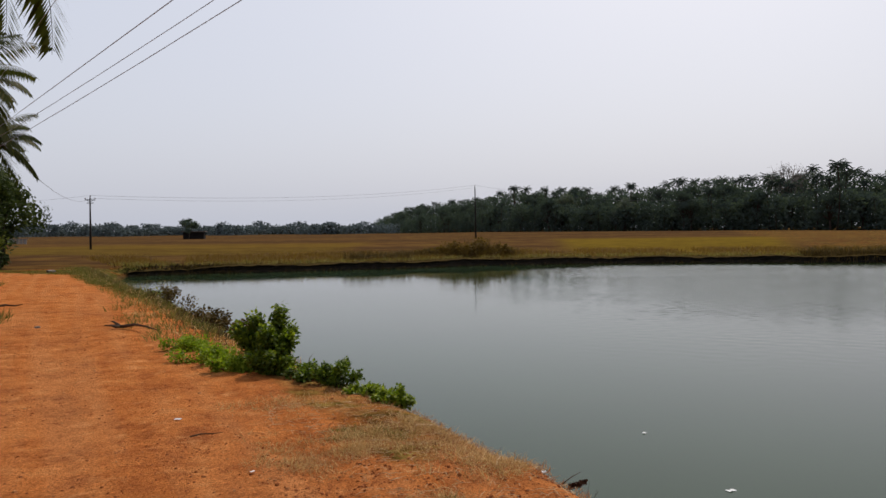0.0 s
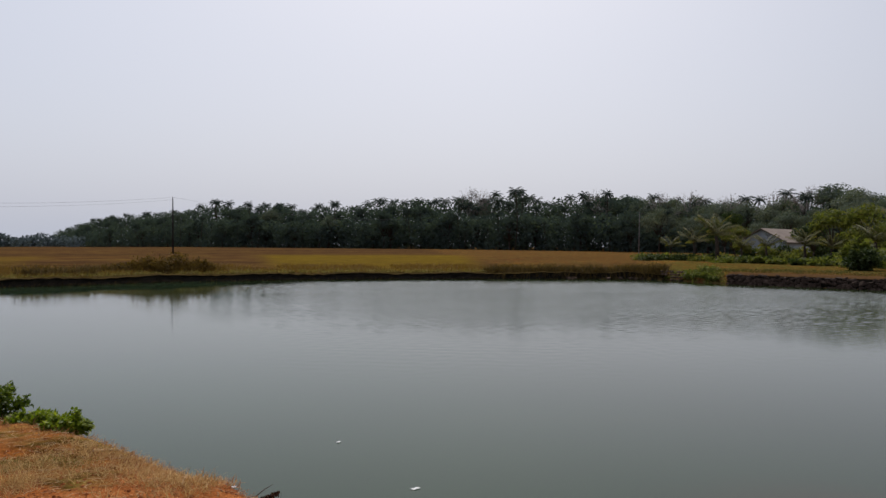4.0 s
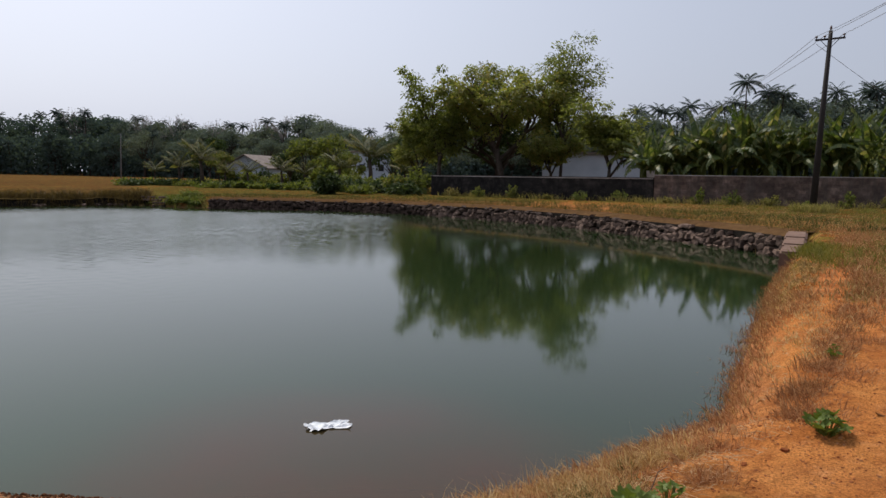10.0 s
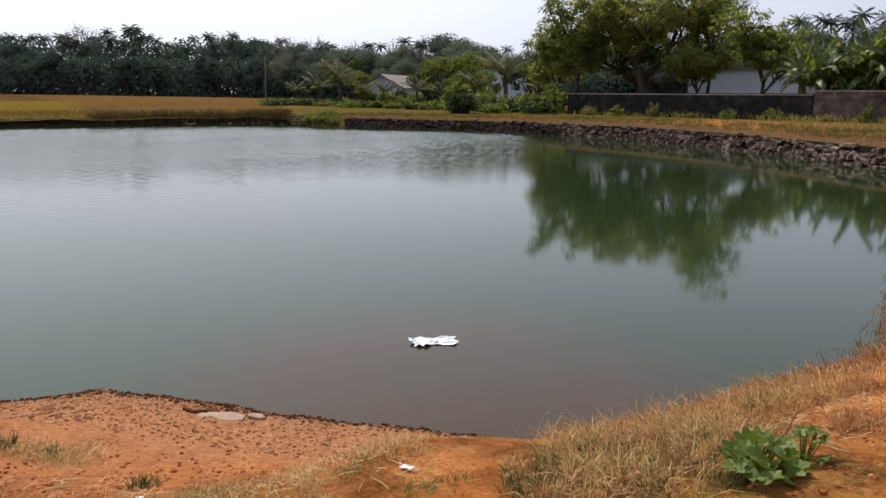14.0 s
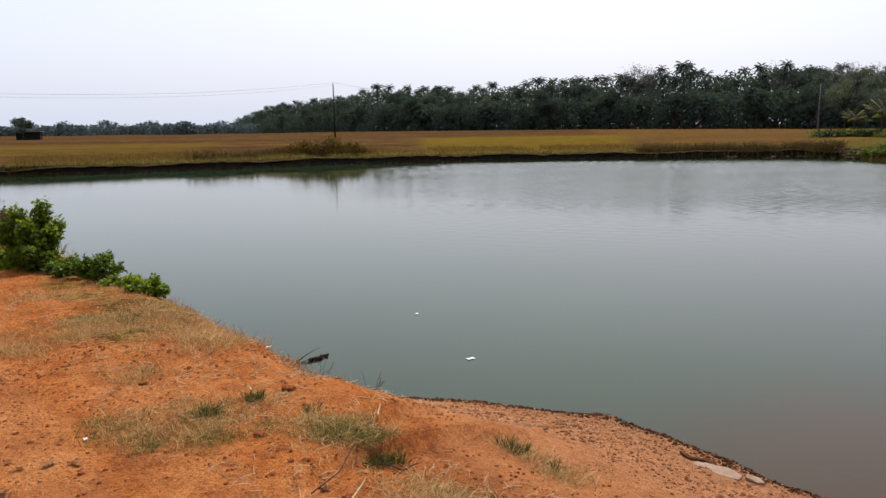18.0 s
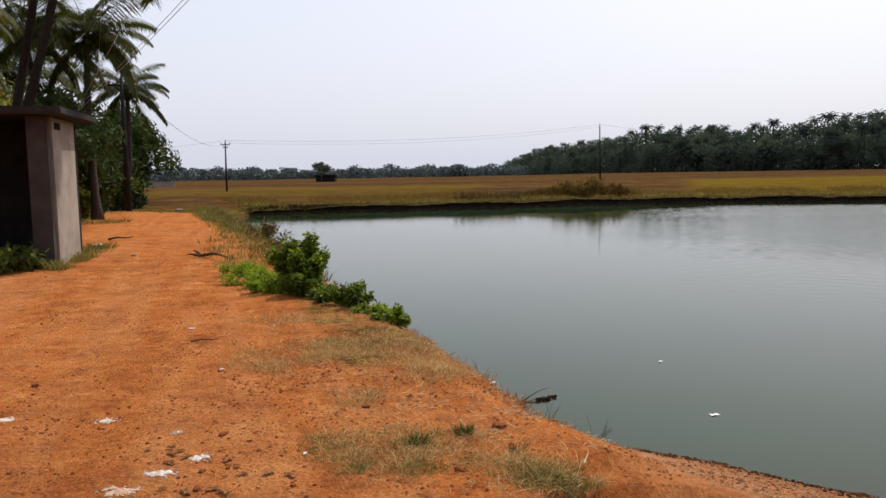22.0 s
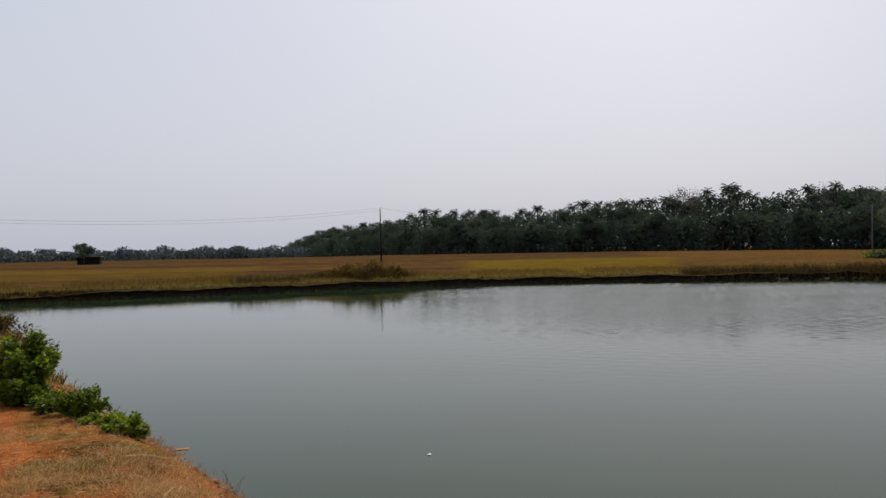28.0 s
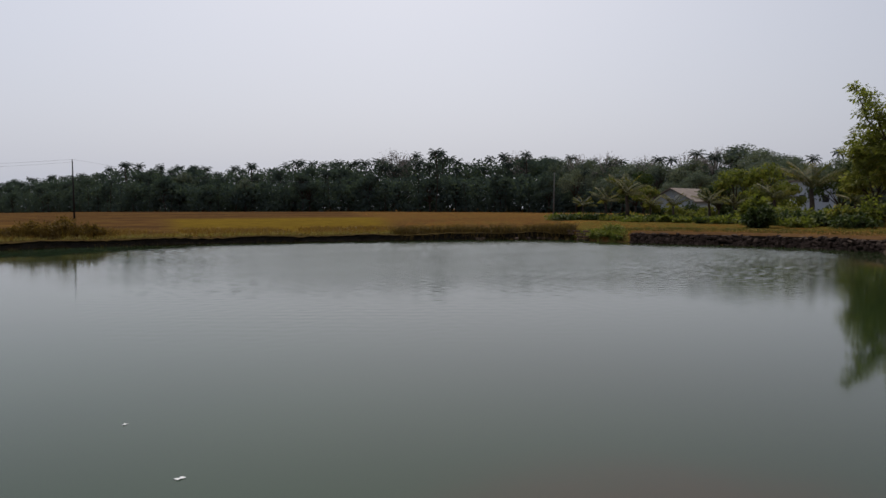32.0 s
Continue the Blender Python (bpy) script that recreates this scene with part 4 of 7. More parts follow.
M_ROOF = solid("weathered_roof_tile", [(0.3, (0.13, 0.10, 0.085)), (0.7, (0.28, 0.23, 0.20))], 1.2, 0.9, 0.2, 0.4, 0.03)
M_POLE = solid("dark_weathered_pole", [(0.3, (0.013, 0.011, 0.010)), (0.7, (0.033, 0.027, 0.024))], 3.0, 0.8, 0.25, 0.2)
M_POLE_PALE = solid("pale_concrete_pole", [(0.3, (0.11, 0.10, 0.095)), (0.7, (0.20, 0.185, 0.175))], 3.0, 0.85, 0.25, 0.2)
M_WIRE = solid("dull_aluminium_wire", [(0.3, (0.16, 0.16, 0.17)), (0.7, (0.26, 0.26, 0.27))], 3.0, 0.6, 0.4, 0.0)
M_INSUL = solid("brown_porcelain_insulator", [(0.3, (0.05, 0.025, 0.018)), (0.7, (0.10, 0.05, 0.035))], 8.0, 0.3, 0.5, 0.0)
M_GLASS_DARK = solid("dark_window_opening", [(0.3, (0.01, 0.01, 0.012)), (0.7, (0.03, 0.03, 0.035))], 2.0, 0.2, 0.5, 0.0)
M_CONCRETE = solid("worn_pinkish_concrete", [(0.3, (0.09, 0.05, 0.036)), (0.55, (0.19, 0.115, 0.082)), (0.8, (0.28, 0.185, 0.14))], 3.0, 0.92, 0.2, 0.5, 0.01)


def flat(geo, name, material, parent=None, m=None, label="", smooth=False):
    return put(name, geo.mesh(name, material, smooth), parent, m, label)


# shed at the roadside, open towards the camera's side
def build_shed():
    ang = math.atan2(12.9 - 11.35, -7.88 + 7.27) - math.pi / 2   # turn of the side wall from +y
    m = Matrix.Translation((-7.27, 11.35, 0.86)) @ Matrix.Rotation(ang, 4, "Z")
    root = new("roadside_shed")
    root.matrix_basis = m
    W, D, H = 3.0, 1.75, 2.52
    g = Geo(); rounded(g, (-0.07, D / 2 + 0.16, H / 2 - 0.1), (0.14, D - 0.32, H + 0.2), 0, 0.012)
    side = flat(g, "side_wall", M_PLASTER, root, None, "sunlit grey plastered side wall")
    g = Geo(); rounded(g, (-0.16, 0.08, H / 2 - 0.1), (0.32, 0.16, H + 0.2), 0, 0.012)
    flat(g, "pillar", M_PILLAR, root, None, "brown corner pillar painted dark as in shade")
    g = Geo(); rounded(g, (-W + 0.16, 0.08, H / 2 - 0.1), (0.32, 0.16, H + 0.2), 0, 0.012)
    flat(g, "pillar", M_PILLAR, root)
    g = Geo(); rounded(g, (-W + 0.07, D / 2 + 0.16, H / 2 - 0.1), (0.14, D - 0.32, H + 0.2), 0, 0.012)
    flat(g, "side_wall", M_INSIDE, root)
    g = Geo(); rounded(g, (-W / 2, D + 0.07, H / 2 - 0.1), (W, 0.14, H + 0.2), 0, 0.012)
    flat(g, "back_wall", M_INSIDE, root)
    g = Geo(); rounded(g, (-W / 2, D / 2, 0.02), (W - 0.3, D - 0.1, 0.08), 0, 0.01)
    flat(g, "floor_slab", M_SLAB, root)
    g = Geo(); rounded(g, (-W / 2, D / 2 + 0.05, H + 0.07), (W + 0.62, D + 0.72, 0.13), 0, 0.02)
    flat(g, "roof_slab", M_SLAB, root, None, "overhanging flat concrete roof slab, nearly black")
    # dark block on the wall, painted to read as an opening
    g = Geo(); rounded(g, (0.004, 0.62, H - 0.14), (0.02, 0.34, 0.12), 0, 0.004)
    flat(g, "vent", M_INSIDE, root, None, "small dark vent slot")
    tagged(root, "small open-fronted concrete shed with flat slab roof beside the earth road", "shed")


build_shed()


M_CAP = solid("dry_orange_brown_soil", [(0.3, (0.052, 0.029, 0.014)), (0.55, (0.111, 0.062, 0.029)), (0.8, (0.176, 0.111, 0.055))], 2.5, 0.97, 0.0, 0.6, 0.03)
# stones of the retaining wall: a few shapes, shared
def stone_mesh(seed):
    rnd = random.Random(seed)
    bm = bmesh.new()
    bmesh.ops.create_cube(bm, size=1)
    bmesh.ops.bevel(bm, geom=bm.edges, offset=0.2, segments=1, affect="EDGES")
    for v in bm.verts:
        v.co += Vector((rnd.uniform(-.14, .14), rnd.uniform(-.14, .14), rnd.uniform(-.14, .14)))
    me = bpy.data.meshes.new("stone")
    bm.to_mesh(me)
    bm.free()
    me.materials.append(M_STONE)
    return me


def stone_material_vary():
    nt = M_STONE.node_tree
    b = nt.nodes["Principled BSDF"]
    src = b.inputs["Base Color"].links[0].from_socket
    o = nt.nodes.new("ShaderNodeObjectInfo")
    tone = ramp(nt, o.outputs["Random"], [(0.0, (0.4, 0.36, 0.35)), (0.5, (0.75, 0.68, 0.64)), (1.0, (1.25, 1.15, 1.1))])
    nt.links.new(mix(nt, 1.0, src, tone, "MULTIPLY"), b.inputs["Base Color"])


stone_material_vary()


def build_retaining_wall():
    rnd = random.Random(9)
    pts = along_shore(29, 38, 0.25)
    g = Geo()
    back = []
    for p, n, h in pts:
        back.append([(p.x + n.x * o, p.y + n.y * o, z) for o, z in ((0.12, -0.3), (0.14, h - 0.16), (0.45, h - 0.04), (1.2, h + 0.01), (2.0, h - 0.10))])
    m = 5
    g.add([q for r in back for q in r], [((i + 1) * m + k, (i + 1) * m + k + 1, i * m + k + 1, i * m + k) for i in range(len(back) - 1) for k in range(m - 1)])
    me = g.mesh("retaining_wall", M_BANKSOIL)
    me.materials.append(M_CAP)
    me.polygons.foreach_set("material_index", [0 if k % 4 == 0 else 1 for k in range(len(me.polygons))])
    root = structure("retaining_wall", me, "dry-laid rubble stone retaining wall along the pond edge", "retaining wall")
    shapes = [stone_mesh(40 + k) for k in range(8)]
    count, rest = 0, Geo()
    length, prev, row = 0.0, None, 0
    line = along_shore(29, 38, 0.05)
    for row, (z0, hgt) in enumerate(((-0.10, 0.24), (0.11, 0.22), (0.31, 0.20), (0.49, 0.17))):
        i = 0
        while i < len(line) - 8:
            w = rnd.uniform(0.16, 0.44)
            p, n, h = line[min(i + int(w / 0.1), len(line) - 1)]
            z = z0 + rnd.uniform(-0.08, 0.08)
            i += max(3, int(w / 0.05))
            if z + hgt * 0.5 > h - 0.02 or (row == 3 and rnd.random() < 0.3) or rnd.random() < 0.05:
                continue
            mt = Matrix.Translation((p.x + n.x * (0.06 + 0.03 * row + rnd.uniform(-.05, .05)), p.y + n.y * (0.06 + 0.03 * row), z + hgt / 2)) \
                @ Matrix.Rotation(math.atan2(n.y, n.x) + math.pi / 2 + rnd.uniform(-.15, .15), 4, "Z") @ Matrix.Rotation(rnd.uniform(-.45, .45), 4, "Y") \
                @ Matrix.Diagonal((w * 0.97, rnd.uniform(0.24, 0.36), hgt * rnd.uniform(0.75, 1.15), 1))
            me = rnd.choice(shapes)
            if p.y < 26 and count < 300:
                put("stone", me, root, mt)
                count += 1
            else:
                rest.add([mt @ v.co for v in me.vertices], [tuple(f.vertices) for f in me.polygons])
    ob = put("rubble", rest.mesh("rubble", M_STONE), root)
    tagged(ob, "", "", "", "stuff")
    return shapes


STONES = build_retaining_wall()


# stepped concrete ledge where the stone wall meets the near shore
def build_ledge():
    root = new("concrete_ledge")
    root.matrix_basis = Matrix.Translation((25.2, 2.6, 0.0)) @ Matrix.Rotation(math.atan2(0.8, 7.5), 4, "Z")
    for x, l, w, z, h in ((1.1, 2.7, 0.62, 0.50, 0.8), (-1.55, 2.55, 0.58, 0.475, 0.8), (-4.0, 2.3, 0.54, 0.45, 0.8)):
        g = Geo(); rounded(g, (x, -0.1, z - 0.02), (l, w, h), 0, 0.05)
        flat(g, "step", M_CONCRETE, root)
    tagged(root, "low stepped ledge of worn pinkish concrete at the pond corner", "ledge")


build_ledge()


# compound wall of blocks with a coping
def block_wall(name, a, b, z0, h, material, label, course=0.21, length=0.42):
    a, b = Vector(a), Vector(b)
    t = (b - a)
    L = t.length
    rz = math.atan2(t.y, t.x)
    root = new(name)
    root.matrix_basis = Matrix.Translation((a.x, a.y, z0)) @ Matrix.Rotation(rz, 4, "Z")
    g = Geo(); g.box((L / 2, 0.0, h / 2 - 0.2), (L, 0.17, h + 0.3))
    flat(g, "core", material, root)
    g, rnd = Geo(), random.Random(int(L * 7))
    rows = int(h / course)
    for r in range(rows):
        x = -0.21 if r % 2 else 0.0
        while x < L:
            x0, x1 = max(x, 0), min(x + length, L)
            if x1 - x0 > 0.08:
                g.box(((x0 + x1) / 2, 0, r * course + course / 2), (x1 - x0 - 0.014, 0.2 + rnd.uniform(0, 0.014), course - 0.014), 0, 0.003, rnd)
            x += length
    ob = flat(g, "block_courses", material, root)
    tagged(ob, "", "", "", "stuff")
    g = Geo()
    x = 0.0
    while x < L:
        w = min(rnd.uniform(1.2, 2.2), L - x)
        g.box((x + w / 2, 0, rows * course + 0.03), (w - 0.01, 0.25, 0.06 + rnd.uniform(-.008, .012)), 0, 0.006, rnd)
        x += w
    flat(g, "coping", M_COPING, root, None, "pale cement coping")
    tagged(root, label, "wall", "", "structure")


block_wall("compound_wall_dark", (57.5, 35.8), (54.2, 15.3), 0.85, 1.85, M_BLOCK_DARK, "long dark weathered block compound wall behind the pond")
block_wall("compound_wall_brown", (54.2, 15.25), (55.5, -24.0), 0.9, 1.95, M_BLOCK, "brown laterite block compound wall with pale coping")


# power poles and wires
def power_pole(base, h, lean, arm, arm_turn, label, material=None, r=0.14, pin=True):
    material = material or M_POLE
    root = new("power_pole")
    root.matrix_basis = Matrix.Translation(base)
    top = Vector((lean[0], lean[1], h))
    g = Geo(); g.tube([Vector((0, 0, -0.3)), top * 0.5, top], [r * 1.15, r * 0.9, r * 0.62], 10)
    flat(g, "pole", material, root, None, "", True)
    ends = []
    c, s = math.cos(arm_turn), math.sin(arm_turn)
    if arm:
        g = Geo(); g.box(top * 0.955, (arm, 0.09, 0.09), arm_turn)
        flat(g, "crossarm", material, root)
        for k in (-0.46, -0.18, 0.46) if h > 8 else (-0.46, 0.46):
            q = top * 0.955 + Vector((c, s, 0)) * arm * k
            g = Geo(); g.tube([q + Vector((0, 0, 0.03)), q + Vector((0, 0, 0.12)), q + Vector((0, 0, 0.16)), q + Vector((0, 0, 0.22))], [0.03, 0.03, 0.075, 0.05], 8)
            flat(g, "insulator", M_INSUL, root, None, "", True)
            ends.append(Vector(base) + q + Vector((0, 0, 0.2)))
        for sgn in (-1, 1):
            g = Geo(); g.tube([top * 0.955 + Vector((c, s, 0)) * arm * 0.33 * sgn, top * 0.90], [0.02, 0.02], 5)
            flat(g, "brace", material, root)
    if pin:
        g = Geo(); g.tube([top, top + Vector((0, 0, 0.12)), top + Vector((0, 0, 0.26))], [0.02, 0.07, 0.04], 8)
        flat(g, "pin_insulator", M_INSUL, root, None, "", True)
    ends.append(Vector(base) + top + Vector((0, 0, 0.22)))
    tagged(root, label, "power pole", "power line poles")
    return ends


def wire(a, b, sag, r=0.012, label="thin sagging overhead power wire"):
    a, b = Vector(a), Vector(b)
    n = 26
    pts = [a.lerp(b, i / n) - Vector((0, 0, 4 * sag * (i / n) * (1 - i / n))) for i in range(n + 1)]
    g = Geo(); g.tube(pts, [r] * (n + 1), 4)
    tagged(put("power_wire", g.mesh("power_wire", M_WIRE)), label, "wire", "overhead wires")


P4 = power_pole((46.7, 4.35, 1.0), 9.55, (0.25, -0.35), 1.5, radians(-100), "tall dark power pole with crossarm standing before the compound wall", r=0.17)
P1 = power_pole((-38.3, 83.6, 0.6), 5.7, (0.0, 0.1), 1.05, radians(25), "dark power pole with small crossarms in the paddy field", r=0.11)
P2 = power_pole((5.6, 131.5, 0.9), 8.9, (-0.1, 0.0), 0, 0, "slim dark power pole standing in the golden field", r=0.13)
P3 = power_pole((69.9, 96.0, 1.1), 6.7, (0.1, 0.0), 0, 0, "pale thin concrete pole at the field's edge", M_POLE_PALE, 0.085, False)
P5 = power_pole((-20.7, 35.2, 0.7), 6.5, (0.0, 0.0), 1.3, radians(40), "straight dark power pole among the roadside palms", r=0.13)
g = Geo(); g.box(Vector((-38.3, 83.7, 5.7)), (0.7, 0.07, 0.07), radians(25)); 
tagged(put("pole_arm", g.mesh("pole_arm", M_POLE)), "short second crossarm bolted across a power pole", "crossarm")
QB = Vector((14.3, -7.0, 9.6))
for k, off in enumerate((Vector((-0.55, -0.45, 0)), Vector((0.15, 0.1, 0.15)), Vector((0.6, 0.5, 0)))):
    wire(P4[min(k, 3)], QB + off, 0.35, 0.013)
    wire(P4[min(k, 3)], Vector((92.0, 24.5, 8.9)) + off, 0.8, 0.014)
for a, b in (((-25.36, 37.0, 4.67), (11.49, -12.0, 4.09)), ((-28.13, 37.0, 3.9), (15.49, -12.0, 7.18)), ((-28.65, 37.0, 3.44), (15.18, -12.0, 6.8)),
             ((-23.22, 37.0, 7.15), (9.45, -12.0, 3.53)), ((-24.6, 36.5, 7.2), (9.0, -12.6, 4.9)), ((-25.4, 36.0, 8.0), (8.2, -13.2, 5.6))):
    wire(a, b, 1.0 if b[2] > 6 else 0.02, 0.0042, "thin overhead power wire running low along the earth road")
wire(P1[-1], P2[-1], 1.0, 0.014)
wire(P1[0], P2[-1] - Vector((0, 0, 0.4)), 1.1, 0.012)
wire(P2[-1], (52.0, 150.0, 8.0), 1.2, 0.014)
wire(P1[-1], (-75.0, 86.0, 6.4), 0.9, 0.012)
wire(P1[0] - Vector((0, 0, 0.3)), P5[1] - Vector((0, 0, 0.5)), 0.9, 0.014)
wire(P4[0] - Vector((0, 0, 0.4)), (56.0, -2.5, 4.9), 0.15, 0.012, "taut stay wire running down from the pole")


# houses beyond the field edge
def house(name, base, w, d, h, rise, turn, label, windows=2, roofed=True, wall=None, roof=None):
    root = new(name)
    root.matrix_basis = Matrix.Translation(base) @ Matrix.Rotation(turn, 4, "Z")
    wall = wall or M_WHITE
    t = 0.2
    for nm, c, s in (("wall", (0, -d / 2 + t / 2, h / 2), (w, t, h)), ("wall", (0, d / 2 - t / 2, h / 2), (w, t, h)),
                     ("wall", (-w / 2 + t / 2, 0, h / 2), (t, d - 2 * t - 0.006, h)), ("wall", (w / 2 - t / 2, 0, h / 2), (t, d - 2 * t - 0.006, h))):
        g = Geo(); rounded(g, c, s, 0, 0.02)
        flat(g, nm, wall, root)
    if rise:
        for s in (-1, 1):
            g = Geo()
            x = s * (w / 2 - 0.1)
            g.add([(x - 0.09, -d / 2, h), (x - 0.09, d / 2, h), (x - 0.09, 0, h + rise), (x + 0.09, -d / 2, h), (x + 0.09, d / 2, h), (x + 0.09, 0, h + rise)],
                  [(2, 1, 0), (3, 4, 5), (0, 1, 4, 3), (1, 2, 5, 4), (2, 0, 3, 5)])
            flat(g, "gable", wall, root)
        m_roof = roof or M_ROOF
        for s in (-1, 1):
            g = Geo()
            o = 0.45
            sl = rise / (d / 2)
            y1, z1 = s * (d / 2 + o), h - sl * o
            for x0, x1 in ((-w / 2 - o, w / 2 + o),):
                g.add([(x0, 0, h + rise + .05), (x1, 0, h + rise + .05), (x1, y1, z1 + .05), (x0, y1, z1 + .05), (x0, 0, h + rise + .17), (x1, 0, h + rise + .17), (x1, y1, z1 + .17), (x0, y1, z1 + .17)],
                      [(0, 1, 2, 3), (7, 6, 5, 4), (0, 4, 5, 1), (1, 5, 6, 2), (2, 6, 7, 3), (3, 7, 4, 0)])
            flat(g, "roof", m_roof, root)
    elif roofed:
        g = Geo(); rounded(g, (0, 0, h + 0.09), (w + 0.8, d + 0.8, 0.16), 0, 0.03)
        flat(g, "roof", M_ROOF, root)
    for k in range(windows):
        x = (k + 0.5) / windows * w - w / 2
        g = Geo(); rounded(g, (x, -d / 2 - 0.02, h * 0.55), (1.0, 0.07, 1.2), 0, 0.015)
        win = flat(g, "window", wall, root)
        g = Geo(); rounded(g, (x, -d / 2 - 0.065, h * 0.55), (0.84, 0.03, 1.04), 0, 0.005)
        flat(g, "pane", M_GLASS_DARK, win)
    tagged(root, label, "house")


def at_polar(az, dist, up=0.0):
    p = polar(az, dist)
    return (p.x, p.y, ground_z(p.x, p.y) + up)


house("white_house", at_polar(45.2, 118, -0.6), 8.5, 6.5, 3.0, 1.7, radians(20), "white gabled house half hidden by shrubs and young palms", 2, True, M_BLUEWHITE, M_ROOF)
house("white_house", at_polar(53.3, 126, -0.2), 6.0, 6.0, 5.4, 0, radians(-50), "pale flat-roofed house behind trees", 2, True, M_BLUEWHITE)
house("white_building", at_polar(69.6, 88, -0.2), 10.4, 6.0, 4.3, 0, radians(-70), "long white building in shade-blue colour behind the compound wall", 0, True, M_BLUEWHITE)
house("tiled_house", at_polar(73.0, 97, -0.2), 6.0, 6.0, 5.2, 1.6, radians(-70), "brown tiled house behind the trees", 1, True, M_PLASTER)
house("field_hut", at_polar(-17.9, 205, -0.2), 5.0, 3.5, 2.0, 0, radians(10), "small dark hut out in the paddy field", 0, True, M_INSIDE)

g = Geo()
for k in range(14):
    g.box((-76.5 + k * 0.62, 126.0, 1.1), (0.5, 0.12, 1.0), 0)
g.box((-72.4, 126.0, 1.55), (9.0, 0.14, 0.12), 0)
tagged(put("pale_fence", g.mesh("pale_fence", M_COPING)), "low pale concrete fence beyond the road's end", "fence")

M_SLABPALE = solid("pale_pink_broken_concrete", [(0.3, (0.20, 0.125, 0.085)), (0.55, (0.36, 0.25, 0.18)), (0.8, (0.48, 0.36, 0.28))], 14.0, 0.95, 0.1, 0.5, 0.01)
# broken concrete slab lying on the ramp at the water's edge
def build_slab_piece():
    rnd = random.Random(3)
    root = new("broken_slab")
    root.matrix_basis = Matrix.Translation((3.79, 4.12, ground_z(3.79, 4.12) + 0.010)) @ Matrix.Rotation(radians(-62), 4, "Z") @ Matrix.Rotation(radians(4), 4, "X")
    for x, y, a, b in ((0, 0, 0.30, 0.13), (0.19, 0.05, 0.14, 0.07), (-0.17, -0.03, 0.10, 0.08)):
        g = Geo()
        n = 11
        ring = [(x + a / 2 * math.cos(6.283 * i / n) * rnd.uniform(.7, 1.15), y + b / 2 * math.sin(6.283 * i / n) * rnd.uniform(.7, 1.15)) for i in range(n)]
        g.add([(u, v, -0.04) for u, v in ring] + [(u, v, 0.004 + 0.004 * (i % 3)) for i, (u, v) in enumerate(ring)], [tuple(range(n))[::-1], tuple(range(n, 2 * n))] + [(i, (i + 1) % n, n + (i + 1) % n, n + i) for i in range(n)])
        flat(g, "slab_piece", M_SLABPALE, root)
    tagged(root, "broken piece of pale concrete slab at the waterline", "concrete slab")


build_slab_piece()
# dark mud for wet clods and for the crust's shadowed edge
M_CRUMB_DARK = solid("damp_and_shadow_brown_mud", [(0.3, (0.035, 0.016, 0.009)), (0.6, (0.11, 0.048, 0.024)), (0.8, (0.25, 0.115, 0.055))], 16.0, 1.0, 0.0, 0.7, 0.01)


# undercut crust of dried mud along the ramp's lip, edge shadow in its colour
def build_crust():
    rnd = random.Random(8)
    n, g = 16, Geo()
    z = ground_z(3.73, 4.36)
    for side in (0, 1):
        for i in range(n + 1):
            u = i / n - 0.5
            w = 0.018 + 0.05 * math.sin(math.pi * (i + 0.5) / (n + 1)) * rnd.uniform(.5, 1.3)
            for v in (-w * 0.5, w):
                g.v.append((u * 0.30, v + 0.02 * math.sin(9 * u), (0.026 if v < 0 else 0.008) + 0.008 * rnd.random() - 0.02 * side))
    k = 2 * (n + 1)
    for i in range(n):
        a = 2 * i
        g.f += [(a, a + 2, a + 3, a + 1), (k + a + 1, k + a + 3, k + a + 2, k + a), (a, k + a, k + a + 2, a + 2), (a + 1, a + 3, k + a + 3, k + a + 1)]
    g.f += [(0, 1, k + 1, k), (2 * n + 1, 2 * n, k + 2 * n, k + 2 * n + 1)]
    ob = put("mud_crust", g.mesh("mud_crust", M_CRUMB_DARK), None, Matrix.Translation((3.73, 4.36, z - 0.006)) @ Matrix.Rotation(radians(-56), 4, "Z"))
    tagged(ob, "thin undercut crust of dried brown mud at the waterline", "mud crust")


build_crust()

# ---- near and middle plants ----
ROADSIDE = "palms along the earth road"


